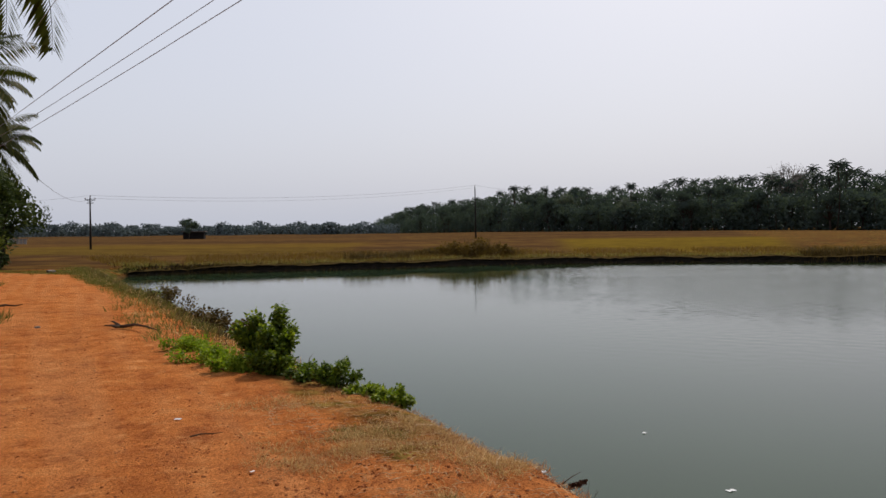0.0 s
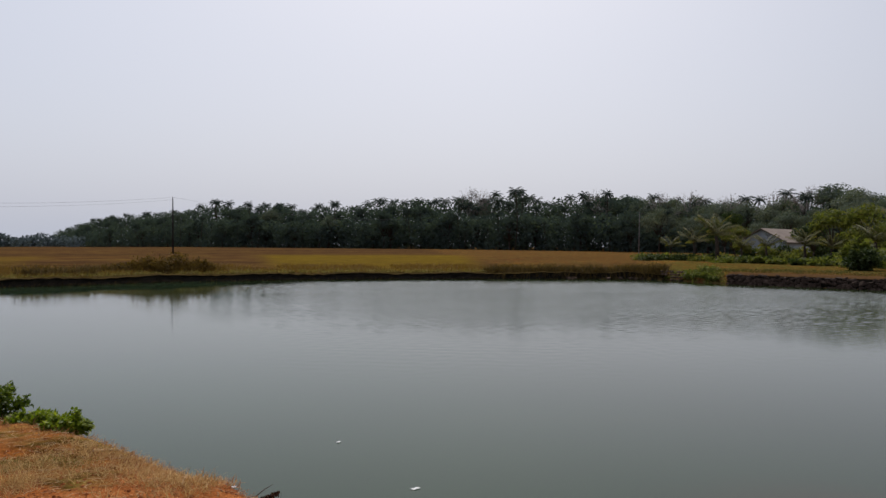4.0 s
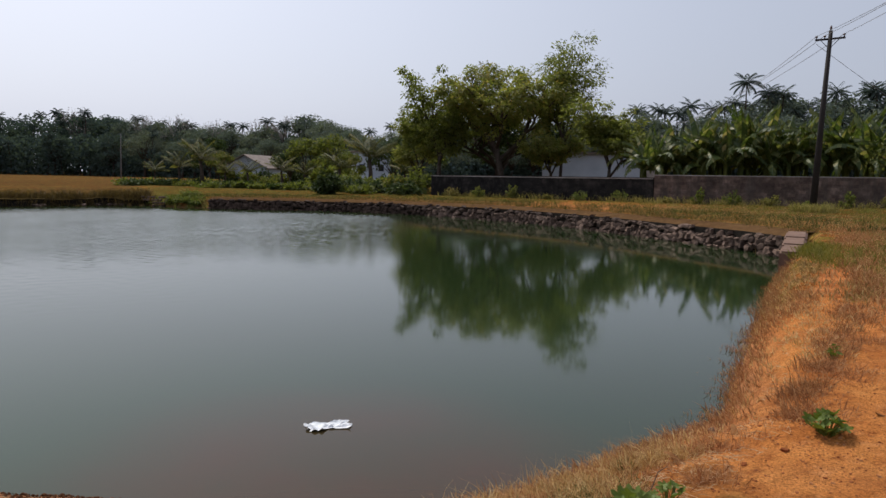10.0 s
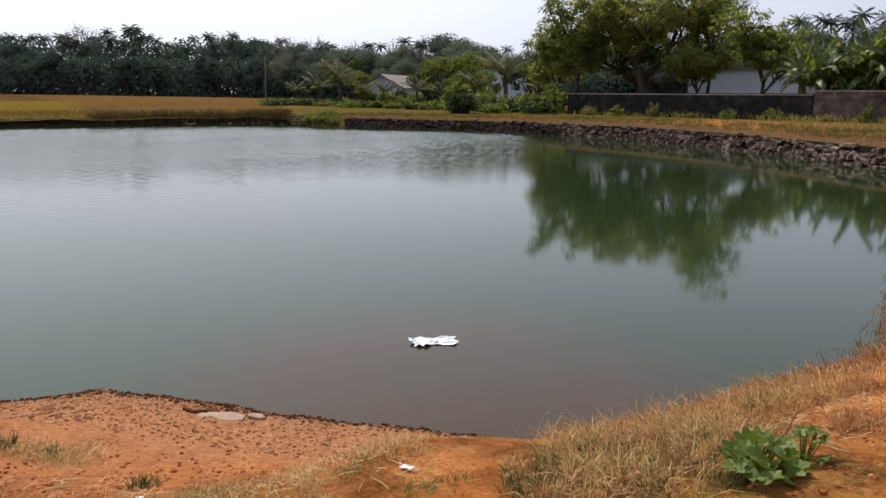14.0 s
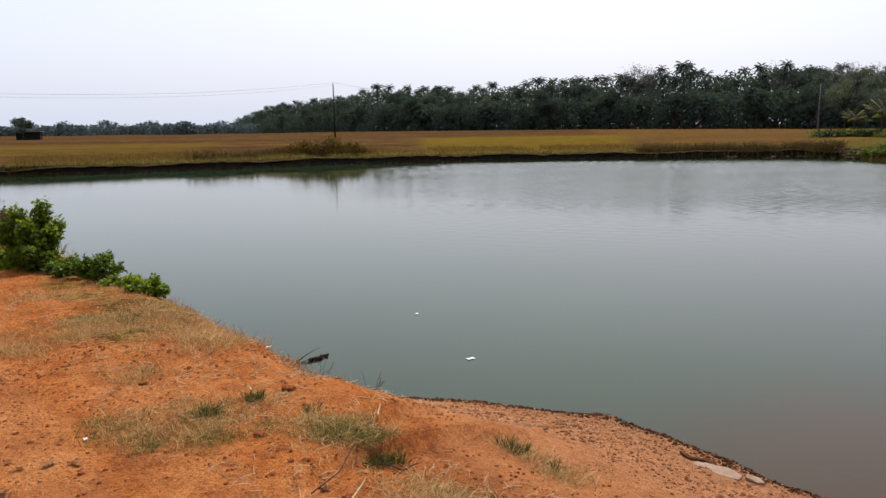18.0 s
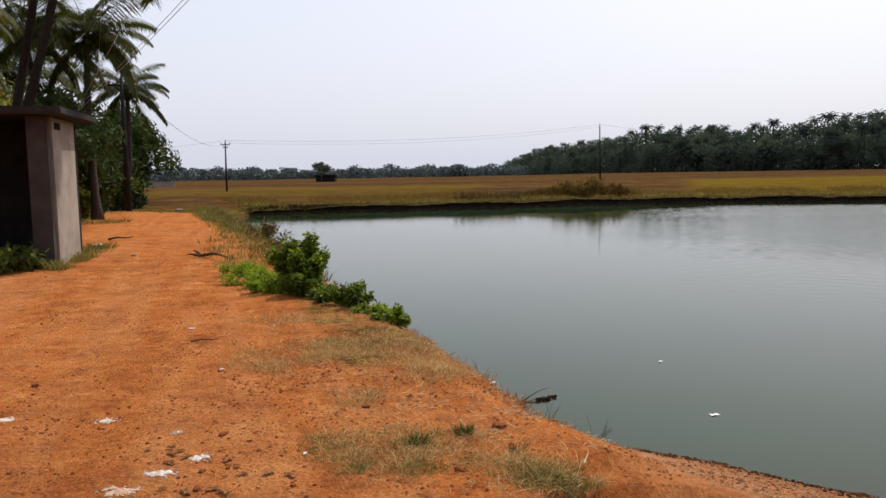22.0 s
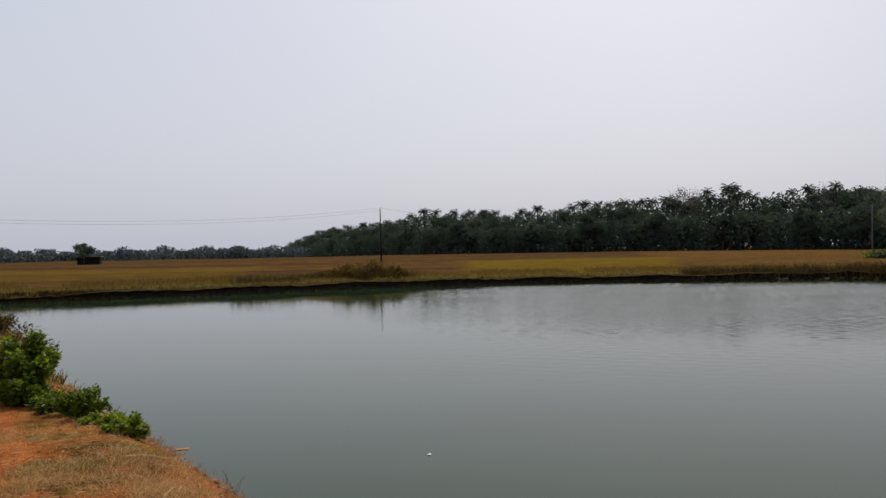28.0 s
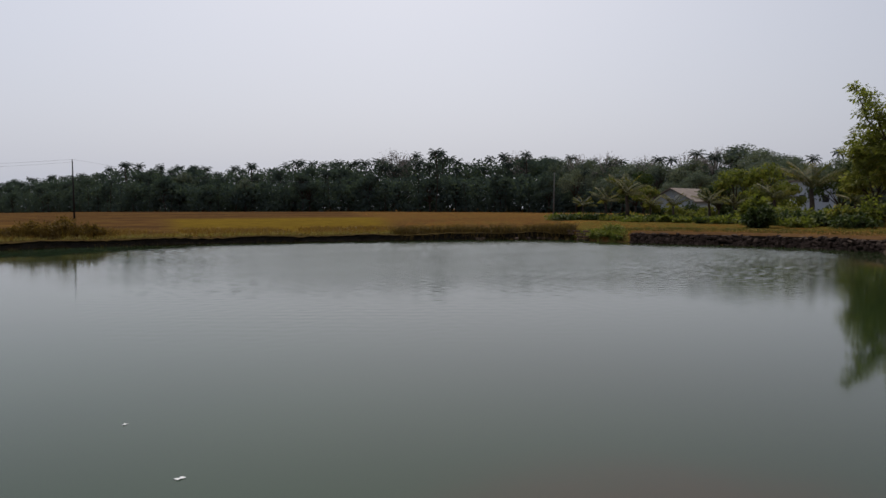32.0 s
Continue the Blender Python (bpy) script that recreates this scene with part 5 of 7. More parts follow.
def near_palm(pos, h, lean, fronds, length, seed, label, droop=1.9, r0=0.17, frond_seeds=3, tilt=0.0, bark=None):
    """A coconut palm whose fronds are separate leaves."""
    rnd = random.Random(seed)
    root = new("coconut_palm")
    root.matrix_basis = Matrix.Translation((pos[0], pos[1], ground_z(pos[0], pos[1]) - 0.05))
    g = Geo()
    pts = trunk_points(h, lean, seed, 14)
    radii = [r0 * (1.7 if i == 0 else 1.15 if i == 1 else 1.0) * (1 - 0.38 * i / 14) * (1.05 if i % 2 else 0.97) for i in range(15)]
    g.tube(pts, radii, 10)
    flat(g, "trunk", bark or M_TRUNK, root, None, "", True)
    shapes = NEAR_FRONDS
    for k in range(fronds):
        a = 2.399 * k + rnd.uniform(-0.3, 0.3)
        u = k / fronds
        band = 0 if u < 0.3 else 1 if u < 0.7 else 2
        s = length / 4.5 * rnd.uniform(0.85, 1.1) * (0.8 if u > 0.85 else 1)
        m = Matrix.Translation(pts[-1]) @ Matrix.Rotation(a, 4, "Z") @ Matrix.Rotation(rnd.uniform(-0.15, 0.15) + tilt, 4, "Y") @ Matrix.Rotation(rnd.uniform(-.3, .3), 4, "X") @ Matrix.Diagonal((s, s, s, 1))
        put("frond", shapes[band * 2 + k % 2], root, m)
    nuts = Geo()
    for k in range(7):
        q = pts[-1] + Vector((math.cos(k * 0.9) * 0.28, math.sin(k * 0.9) * 0.28, -0.25 - 0.1 * (k % 3)))
        nuts.tube([q + Vector((0, 0, .13)), q + Vector((0, 0, .06)), q - Vector((0, 0, .06)), q - Vector((0, 0, .13))], [0.03, 0.11, 0.1, 0.03], 7)
    flat(nuts, "coconuts", M_LEAF, root, None, "bunch of green coconuts", True)
    return tagged(root, label, "palm tree", ROADSIDE)


def frond_mesh(seed, lift, droop):
    rnd = random.Random(seed)
    g = Geo()
    frond(g, rnd, 0.0, lift, 4.5, 9, 46, droop, 0.8)
    return g.mesh("frond", M_PALM)


NEAR_FRONDS = [frond_mesh(71, 1.15, 1.5), frond_mesh(72, 0.95, 1.7), frond_mesh(73, 0.55, 1.8), frond_mesh(74, 0.35, 1.7), frond_mesh(75, -0.1, 1.5), frond_mesh(76, -0.45, 1.1)]

near_palm((-17.0, 27.1), 7.1, (-0.15, 0.2), 30, 3.1, 301, "coconut palm with drooping fronds at the roadside", r0=0.17)
near_palm((-21.7, 36.6), 6.3, (0.2, 0.3), 26, 2.7, 302, "coconut palm with wide drooping fronds at the road's bend")
near_palm((-11.05, 14.35), 9.6, (1.9, 1.4), 26, 4.8, 303, "tall leaning coconut palm behind the shed", r0=0.11, bark=M_TRUNK_DARK)
near_palm((-11.7, 15.2), 10.4, (1.5, 1.1), 26, 4.8, 304, "tall leaning coconut palm behind the shed", r0=0.11, bark=M_TRUNK_DARK)
near_palm((-19.0, 27.0), 7.4, (-0.5, -0.3), 22, 4.2, 305, "coconut palm in the roadside thicket")
near_palm((-23.5, 31.5), 6.6, (-0.6, 0.5), 22, 4.2, 306, "coconut palm in the roadside thicket")
near_palm((-16.8, 19.6), 6.6, (-0.6, -0.5), 22, 4.0, 307, "coconut palm in the roadside thicket")

LEFT = "roadside thicket"
for pos, h, sp, n, sz, mt, sd, lab in (
        ((-27.9, 46.3), 6.6, 2.4, 3600, 0.34, M_LEAF_DARK, 401, "dark large-leaved tree at the end of the road"),
        ((-17.6, 25.6), 4.8, 2.0, 3000, 0.24, M_LEAF_DARK, 402, "dark broad-leaved tree behind the roadside palm"),
        ((-20.2, 29.6), 5.4, 2.4, 3000, 0.26, M_LEAF_DARK, 403, "broad-leaved tree in the roadside thicket"),
        ((-23.4, 38.6), 5.2, 2.4, 2800, 0.28, M_LEAF_DARK, 404, "dark broad-leaved tree in the roadside thicket"),
        ((-16.2, 19.8), 4.9, 1.9, 3200, 0.2, M_LEAF, 405, "broad-leaved tree with yellow tinted leaves behind the shed"),
        ((-17.0, 18.0), 8.5, 2.6, 3200, 0.22, M_LEAF, 406, "tall loosely leaved tree behind the shed"),
        ((-13.8, 16.8), 3.4, 1.1, 2000, 0.18, M_LEAF, 407, "bright yellow-green bushy tree behind the shed"),
        ((-30.5, 52.0), 5.6, 3.0, 2400, 0.34, M_LEAF_DARK, 408, "dark broad-leaved tree at the field's corner")):
    t = make_tree("broadleaf_tree", sd, h, sp, n, sz, mt, lab, 12, 0.22, 0.12)
    t.matrix_basis = Matrix.Translation((pos[0], pos[1], ground_z(*pos)))
    t["group"] = LEFT


def shrub(name, pos, r, h, n, size, material, label, seed, category="bush", group="", oval=1.0, turn=0.0):
    """Stems that fan out from the root, clothed in leaves, with an uneven outline."""
    rnd = random.Random(seed)
    root = new(name)
    root.matrix_basis = Matrix.Translation((pos[0], pos[1], ground_z(*pos) - 0.03)) @ Matrix.Rotation(turn, 4, "Z")
    st, lv = Geo(), Geo()
    stems = max(7, int(14 * min(2, r)))
    for k in range(stems):
        a = 2.399 * k + rnd.uniform(-.4, .4)
        u = math.sqrt((k + 0.5) / stems)
        tip = Vector((math.cos(a) * r * u * oval * rnd.uniform(.8, 1.1), math.sin(a) * r * u * rnd.uniform(.8, 1.1), h * (1 - 0.55 * u * u) * rnd.uniform(0.72, 1.12)))
        root_p = Vector((tip.x * 0.25, tip.y * 0.25, 0))
        mid_p = root_p.lerp(tip, 0.5) + Vector((0, 0, h * 0.1))
        st.tube([root_p, mid_p, tip], [h * 0.012 + 0.004, h * 0.008 + 0.003, 0.003], 4)
        for _ in range(n // stems):
            v = rnd.random() ** 0.6
            q = (root_p.lerp(mid_p, v * 2) if v < 0.5 else mid_p.lerp(tip, v * 2 - 1)) + unit(rnd) * r * 0.24 * rnd.random() ** 0.5
            if q.z < 0.0:
                q.z = 0.02
            way = (unit(rnd) + Vector((math.cos(a), math.sin(a), 0)) * 0.7 + Vector((0, 0, 0.1))).normalized()
            lv.leaf(q, way, (Vector((0, 0, 1)) + unit(rnd) * 0.7), size * rnd.uniform(.6, 1.3), size * rnd.uniform(.45, .75), size * 0.06)
    flat(st, "stems", M_TRUNK, root)
    flat(lv, "leaves", material, root)
    return tagged(root, label, category, group)


# undergrowth that closes the roadside, darker leaves standing for canopy shade
_r = random.Random(64)
for k, (x, y, r, h, mt) in enumerate(((-14.1, 19.0, 1.2, 2.6, M_LEAF), (-16.6, 22.2, 1.4, 3.0, M_LEAF), (-19.0, 25.6, 1.4, 3.0, M_LEAF_DARK), (-19.4, 29.8, 1.5, 2.8, M_LEAF_DARK), (-21.9, 33.0, 1.7, 3.4, M_LEAF_DARK), (-22.6, 36.6, 1.6, 3.2, M_LEAF),
        (-24.4, 40.2, 1.9, 3.4, M_LEAF_DARK), (-27.5, 42.0, 2.2, 4.4, M_LEAF_DARK), (-17.6, 22.6, 2.0, 5.2, M_LEAF), (-20.6, 26.6, 2.2, 5.6, M_LEAF_DARK), (-23.4, 31.0, 2.4, 5.8, M_LEAF_DARK), (-26.4, 36.4, 2.5, 6.0, M_LEAF_DARK), (-16.4, 17.6, 2.0, 4.6, M_LEAF), (-18.8, 28.4, 0.9, 1.5, M_LEAF), (-25.6, 43.6, 0.9, 1.0, M_LEAF_DARK), (-20.2, 31.4, 1.6, 4.4, M_LEAF_DARK), (-22.6, 38.4, 1.5, 4.4, M_LEAF_DARK))):
    shrub("thicket_shrub", (x, y), r, h, int(1700 + 500 * r), 0.22 if mt is M_LEAF else 0.26, mt, "dense yellow-tinged shrub at the edge of the road" if mt is M_LEAF else "dense dark shrub in the roadside thicket", 1400 + k, "shrub", LEFT)

# bank of the near shore
shrub("leafy_bush", (-2.07, 9.05), 0.46, 0.72, 6200, 0.062, M_BUSH, "lush bright green bush hanging over the pond bank", 501)
shrub("leafy_bush", (-1.95, 8.75), 0.34, 0.34, 2200, 0.062, M_BUSH, "lush green bush beside the larger bush on the bank", 502)
rise = (1, 1, 1, 0.75, 1.3, 0.7, 1.1)
for k, (x, y, r, h) in enumerate(((-3.0, 9.7, 0.5, 0.2), (-3.55, 10.6, 0.45, 0.2), (-2.5, 9.05, 0.4, 0.22), (-1.5, 8.4, 0.32, 0.24), (-1.15, 8.1, 0.3, 0.24), (-0.8, 7.75, 0.28, 0.2), (-0.5, 7.4, 0.25, 0.16))):
    shrub("creeper_patch", (x, y), r * 0.95, h * rise[k], 1700, 0.05, M_CREEPER if k < 3 else M_BUSH, "low sprawling yellow-green creeper on the pond bank" if k < 3 else "low leafy green creeper trailing down the pond bank", 510 + k, "creeper", "creepers on the bank")
for k, (x, y, r, h, mt) in enumerate(((-4.6, 15.2, 0.5, 0.5, M_SEDGE), (-6.0, 18.6, 0.7, 0.5, M_SEDGE), (-7.8, 21.6, 0.7, 0.55, M_SEDGE), (-5.0, 16.6, 0.4, 0.45, M_LEAF_DARK), (-9.5, 25.2, 0.7, 0.5, M_LEAF), (-3.6, 13.4, 0.35, 0.5, M_SEDGE))):
    shrub("bank_weed", (x, y), r, h, 700, 0.09, mt, "scrubby half-dry weeds along the pond bank", 530 + k, "weeds", "weeds along the bank")

# melon-leaved plants on the bare soil
def broad_plant(pos, r, leaves, size, seed, label):
    rnd = random.Random(seed)
    root = new("melon_plant")
    root.matrix_basis = Matrix.Translation((pos[0], pos[1], ground_z(*pos)))
    for k in range(leaves):
        a = 2.399 * k
        u = math.sqrt((k + .5) / leaves)
        q = Vector((math.cos(a) * r * u * 1.2, math.sin(a) * r * u * .9, 0.03 + (1 - u) * 0.10 + rnd.uniform(0, .06)))
        g, n = Geo(), 20
        g.tube([Vector((q.x * .3, q.y * .3, 0)), q], [0.004, 0.003], 4)
        s = size * rnd.uniform(.7, 1.2)
        ring = []
        for i in range(n):
            t = 6.283 * i / n
            rr = s / 2 * (1 + 0.2 * math.cos(5 * t + 3.14)) * (0.6 if i == 0 else 1)
            ring.append(Vector((math.cos(t) * rr, math.sin(t) * rr, 0.10 * s * math.sin(2.5 * t))))
        mt = Matrix.Translation(q) @ Matrix.Rotation(a + rnd.uniform(-.5, .5), 4, "Z") @ Matrix.Rotation(rnd.uniform(-.7, .7), 4, "X") @ Matrix.Rotation(rnd.uniform(-.7, .7), 4, "Y")
        g.add([mt @ Vector((0, 0, -0.12 * s))] + [mt @ v for v in ring], [(0, i + 1, (i + 1) % n + 1) for i in range(n)])
        flat(g, "leaf", M_MELON, root)
    return tagged(root, label, "plant")


M_MELON = leafy("melon_leaf", [(0.0, (0.065, 0.098, 0.015)), (0.6, (0.14, 0.185, 0.032)), (1.0, (0.27, 0.30, 0.07))], 0.55, 0.3, 0.25, 0.6, (1.0, 1.05, 0.6))
broad_plant((4.05, 0.60), 0.17, 34, 0.082, 551, "low green melon plant with lobed leaves on the soil bank")
broad_plant((4.34, 0.52), 0.10, 16, 0.06, 552, "small green melon plant beside the dry grass")
broad_plant((6.05, -0.08), 0.15, 34, 0.072, 553, "low green melon plant on the orange soil")
broad_plant((8.55, 0.1), 0.08, 9, 0.06, 554, "small green weed beside the rust-brown grass")

# trees behind the compound wall
def shade_tree(az, dist, h, spread, sprays, size, seed, label, material, lean=(0, 0), low=0.15):
    """A forked tree: limbs, branches and twigs that carry loose drooping sprays of leaves."""
    rnd = random.Random(seed)
    root = new("shade_tree")
    root.matrix_basis = Matrix.Translation(at_polar(az, dist)) @ Matrix.Rotation(rnd.uniform(0, 6.28), 4, "Z")
    wood, leaves, tips = Geo(), Geo(), []
    r = h * 0.010

    def grow(p, d, length, rad, level):
        q = p + d * length
        m = p.lerp(q, 0.5) + unit(rnd) * length * 0.07
        wood.tube([p, m, q], [rad, rad * 0.85, rad * 0.65], 7 if level < 2 else 4)
        if level >= 2:
            tips.append((q, d))
        if level >= 3:
            return
        n = (5, 4, 3)[level]
        for k in range(n):
            a = 2.399 * (k + rnd.random()) + level
            out = Vector((math.cos(a), math.sin(a), 0))
            nd_ = (d * 0.75 + out * rnd.uniform(0.5, 1.1) + Vector((0, 0, rnd.uniform(-.25, .55)))).normalized()
            grow(m.lerp(q, rnd.uniform(.3, 1.0)) if k else q, nd_, length * rnd.uniform(0.6, 0.95), rad * 0.55, level + 1)

    grow(Vector((0, 0, -0.2)), Vector((lean[0], lean[1], 1)).normalized(), h * 0.17, r * 1.3, 0)
    top = max(t[0].z for t in tips)
    cx, cy = sum(t[0].x for t in tips) / len(tips), sum(t[0].y for t in tips) / len(tips)
    wide = sorted(math.hypot(t[0].x - cx, t[0].y - cy) for t in tips)[int(len(tips) * 0.93)]
    kz, kx = (h - 0.5) / top, (spread - 0.5) / wide
    fit_ = lambda v: Vector(((v.x - cx * min(1, v.z / top * 1.6)) * kx, (v.y - cy * min(1, v.z / top * 1.6)) * kx, v.z * kz))
    wood.v = [fit_(v) for v in wood.v]
    per = max(8, sprays // len(tips))
    for q, d in tips:
        q, ax = fit_(q), Vector((d.x, d.y, d.z * 0.3 - 0.1)).normalized()
        for c in range(5):
            c0 = q + unit(rnd) * 0.075 * h
            rr = rnd.uniform(0.03, 0.068) * h
            for _ in range(per // 5):
                e = unit(rnd)
                w = c0 + Vector((e.x, e.y, e.z * 0.55)) * rr * rnd.random() ** 0.4 + ax * rnd.uniform(-.3, .5) * rr
                way = (e * 0.8 + ax * 0.7 + Vector((0, 0, -0.55))).normalized()
                w.z = max(w.z, 0.4)
                leaves.leaf(w, way, e * 0.8 + Vector((0, 0, 0.5)) + unit(rnd) * 0.6, size * rnd.uniform(.7, 1.5), size * rnd.uniform(.35, .6), size * .06)
    flat(wood, "trunk", M_TRUNK, root, None, "", True)
    flat(leaves, "crown", material, root)
    return tagged(root, label, "tree", "trees behind the wall")


shade_tree(58.6, 75, 11.4, 4.6, 13000, 0.29, 601, "spreading shade tree with airy olive-green crown behind the wall", M_AIRY)
shade_tree(63.0, 73, 12.1, 6.4, 24000, 0.29, 602, "large domed shade tree with airy olive-green crown behind the wall", M_AIRY)
shade_tree(67.4, 74, 14.6, 3.3, 10000, 0.28, 603, "slender feathery tree rising above its neighbours behind the wall", M_AIRY, (0.15, 0))
shade_tree(71.0, 66, 8.3, 3.6, 13000, 0.27, 604, "smaller shade tree standing before the white building", M_AIRY)
shade_tree(57.0, 79, 7.6, 3.4, 9000, 0.27, 605, "shade tree at the corner of the compound", M_AIRY)
shade_tree(66.8, 70, 6.4, 3.0, 9000, 0.24, 608, "low leafy tree at the end of the white building", M_AIRY)
shade_tree(62.6, 80, 7.6, 7.0, 11000, 0.32, 607, "dark bushy tree filling the space behind the wall", M_LEAF_DARK)
t = make_tree("mango_tree", 606, 8.6, 4.3, 9000, 0.26, M_LEAF, "dense yellow-green mango tree behind the wall", 22, 0.2, 0.15)
t.matrix_basis = Matrix.Translation(at_polar(92.6, 60))


# banana grove
def banana_leaf_mesh(seed, lift, droop):
    rnd = random.Random(seed)
    g = Geo()
    n, pts, p, ang = 12, [], Vector((0, 0, 0)), lift
    for i in range(n + 1):
        pts.append(p.copy())
        p = p + Vector((math.cos(ang), 0, math.sin(ang))) * (2.3 / n)
        ang -= droop / n * (0.4 + 1.2 * i / n)
    for i in range(1, n):
        w = 0.19 * math.sin(math.pi * min(1, (i - .5) / (n - 1.5)) ** 0.8) + 0.05
        for s in (-1, 1):
            gap = rnd.uniform(0.06, 0.3) if rnd.random() < 0.45 else 0.0
            a, b = pts[i], pts[i + 1].lerp(pts[i], gap)
            dz = -0.10 - rnd.uniform(0, .1)
            g.add([a, b, b + Vector((0.02, s * w, dz)), a + Vector((0.02, s * w, dz))], [(0, 1, 2, 3)])
    g.tube(pts, [0.03 * (1 - .8 * i / n) + .004 for i in range(n + 1)], 4, False)
    return g.mesh("banana_leaf", M_BANANA)


BAN = [banana_leaf_mesh(k, l, d) for k, (l, d) in enumerate(((1.35, 0.8), (1.1, 1.4), (0.8, 2.0), (0.4, 2.0)))]


def banana(pos, s, seed):
    rnd = random.Random(seed)
    root = new("banana_plant")
    root.matrix_basis = Matrix.Translation(pos) @ Matrix.Rotation(rnd.uniform(0, 6.28), 4, "Z") @ Matrix.Diagonal((s, s, s, 1))
    g = Geo(); g.tube([(0, 0, -.1), (0.03, 0, 1.2), (0.0, 0.05, 2.3)], [0.15, 0.12, 0.07], 8)
    flat(g, "stem", M_LEAF, root, None, "", True)
    for k in range(12):
        put("leaf", BAN[(0, 0, 1, 1, 2, 2, 3, 2, 1, 2, 3, 1)[k]], root, Matrix.Translation((0, 0, 2.2 - 0.03 * k)) @ Matrix.Rotation(2.399 * k + rnd.uniform(-.3, .3), 4, "Z") @ Matrix.Rotation(rnd.uniform(-.2, .2), 4, "Y"))
    tagged(root, "banana plant with long arching torn leaves behind the wall", "banana plant", "banana grove")


_r = random.Random(77)
for k in range(48):
    a = 73.4 + (k % 24) * 0.72 + _r.uniform(-.3, .3)
    d = (61.5 if k < 24 else 66) + _r.uniform(-1.5, 1.5)
    p = at_polar(a, d)
    banana(p, _r.uniform(1.25, 1.65) * (0.9 if a < 76 or a > 88 else 1.05), 700 + k)

# young palms and shrubs at the edge of the field
YOUNG_FRONDS = [frond_mesh(77, 1.35, 0.9), frond_mesh(78, 1.1, 1.0), frond_mesh(79, 0.8, 1.1)]
for me in YOUNG_FRONDS:
    me.materials[0] = M_YOUNG
for k, (a, d, s) in enumerate(((38.3, 100, 0.7), (39.9, 98, 0.95), (41.4, 96, 1.3), (44.6, 92, 0.75), (47.0, 90, 0.85), (43.0, 100, 0.7), (51.2, 86, 1.0), (48.6, 94, 0.7), (53.4, 90, 1.5), (56.0, 84, 0.8))):
    rnd = random.Random(800 + k)
    p = at_polar(a, d)
    root = new("young_palm")
    root.matrix_basis = Matrix.Translation(p) @ Matrix.Diagonal((s, s, s, 1))
    g = Geo(); g.tube([(0, 0, -.1), (0.05, 0, 1.2), (0, 0.1, 2.3)], [0.22, 0.16, 0.13], 8)
    flat(g, "trunk", M_TRUNK, root, None, "", True)
    for j in range(13):
        put("frond", YOUNG_FRONDS[j % 3], root, Matrix.Translation((0, 0, 2.3)) @ Matrix.Rotation(2.399 * j + rnd.uniform(-.3, .3), 4, "Z") @ Matrix.Rotation(rnd.uniform(-.1, .4), 4, "Y") @ Matrix.Diagonal((0.62, 0.62, 0.62, 1)))
    tagged(root, "short young coconut palm with pale arching fronds", "palm tree", "young palms at the field edge")

shrub("round_bush", (51.0, 42.2), 1.35, 1.75, 2600, 0.26, M_LEAF_DARK, "dense dark rounded bush on the grass behind the stone wall", 901)
shrub("palm_like_bush", (52.2, 43.4), 1.2, 2.6, 1200, 0.45, M_LEAF, "yellow-green bush with upright leaves behind the round bush", 902)
_r = random.Random(33)
for k in range(34):
    a = 36.5 + k * 0.63
    d = float(np.interp(a, [36, 44, 50, 53, 58], [98, 88, 80, 70, 66])) + _r.uniform(-2.5, 7.5)
    h = float(np.interp(a, [36, 44, 51, 54, 58], [0.5, 0.8, 1.1, 1.5, 1.6])) * _r.uniform(.45, 1.6)
    p = polar(a, d)
    shrub("field_edge_shrub", (p.x, p.y), _r.uniform(0.9, 2.1), h, 700, 0.34, (M_LEAF, M_LEAF_DARK, M_LEAF)[k % 3], "low green shrub in the hedge at the field edge", 910 + k, "shrub", "hedge at the field edge")
for k, (a, d) in enumerate(((43.4, 111), (44.6, 109), (45.7, 110), (46.8, 108), (47.9, 110), (52.0, 114), (54.5, 112))):
    p = polar(a, d)
    shrub("garden_shrub", (p.x, p.y), 1.6, 1.7 + 0.4 * (k % 3), 900, 0.36, M_LEAF if k % 2 else M_LEAF_DARK, "leafy garden shrub before the white house", 1300 + k, "shrub", "garden shrubs")
for k in range(16):
    x, y = (53.3 + 0.02 * (14 - 2.2 * k), 14 - 2.2 * k) if k < 10 else (54.4 + (k - 10) * 0.5, 17.5 + (k - 10) * 3.1)
    shrub("wall_weed", (x - 0.5 - 0.3 * (k % 3), y), 0.35 + 0.12 * (k % 4), 0.45 + 0.22 * ((k * 7) % 4), 420, 0.14, M_LEAF if k % 3 else M_GRASS, "leafy weed growing at the foot of the compound wall", 1350 + k, "weeds", "weeds along the wall")
for k, (a, d, h, sp, mt) in enumerate(((42.6, 108, 4.4, 2.0, M_LEAF), (47.4, 107, 4.6, 2.2, M_LEAF_DARK), (48.6, 100, 6.2, 2.6, M_LEAF), (50.6, 98, 6.6, 2.8, M_LEAF), (51.6, 104, 4.6, 2.2, M_LEAF), (55.0, 96, 6.0, 2.8, M_LEAF_DARK), (56.6, 92, 7.0, 3.0, M_LEAF_DARK), (42.0, 112, 6.6, 2.8, M_LEAF_DARK))):
    t = make_tree("garden_tree", 950 + k, h, sp, 1500, 0.42, mt, "small leafy garden tree before the houses", 10, 0.25, 0.2)
    t.matrix_basis = Matrix.Translation(at_polar(a, d))
M_MOUND = leafy("olive_brown_sedge", [(0.0, (0.065, 0.042, 0.014)), (0.5, (0.13, 0.080, 0.024)), (1.0, (0.21, 0.135, 0.038))], 0.8, 0.35, 0.1, 0.3)
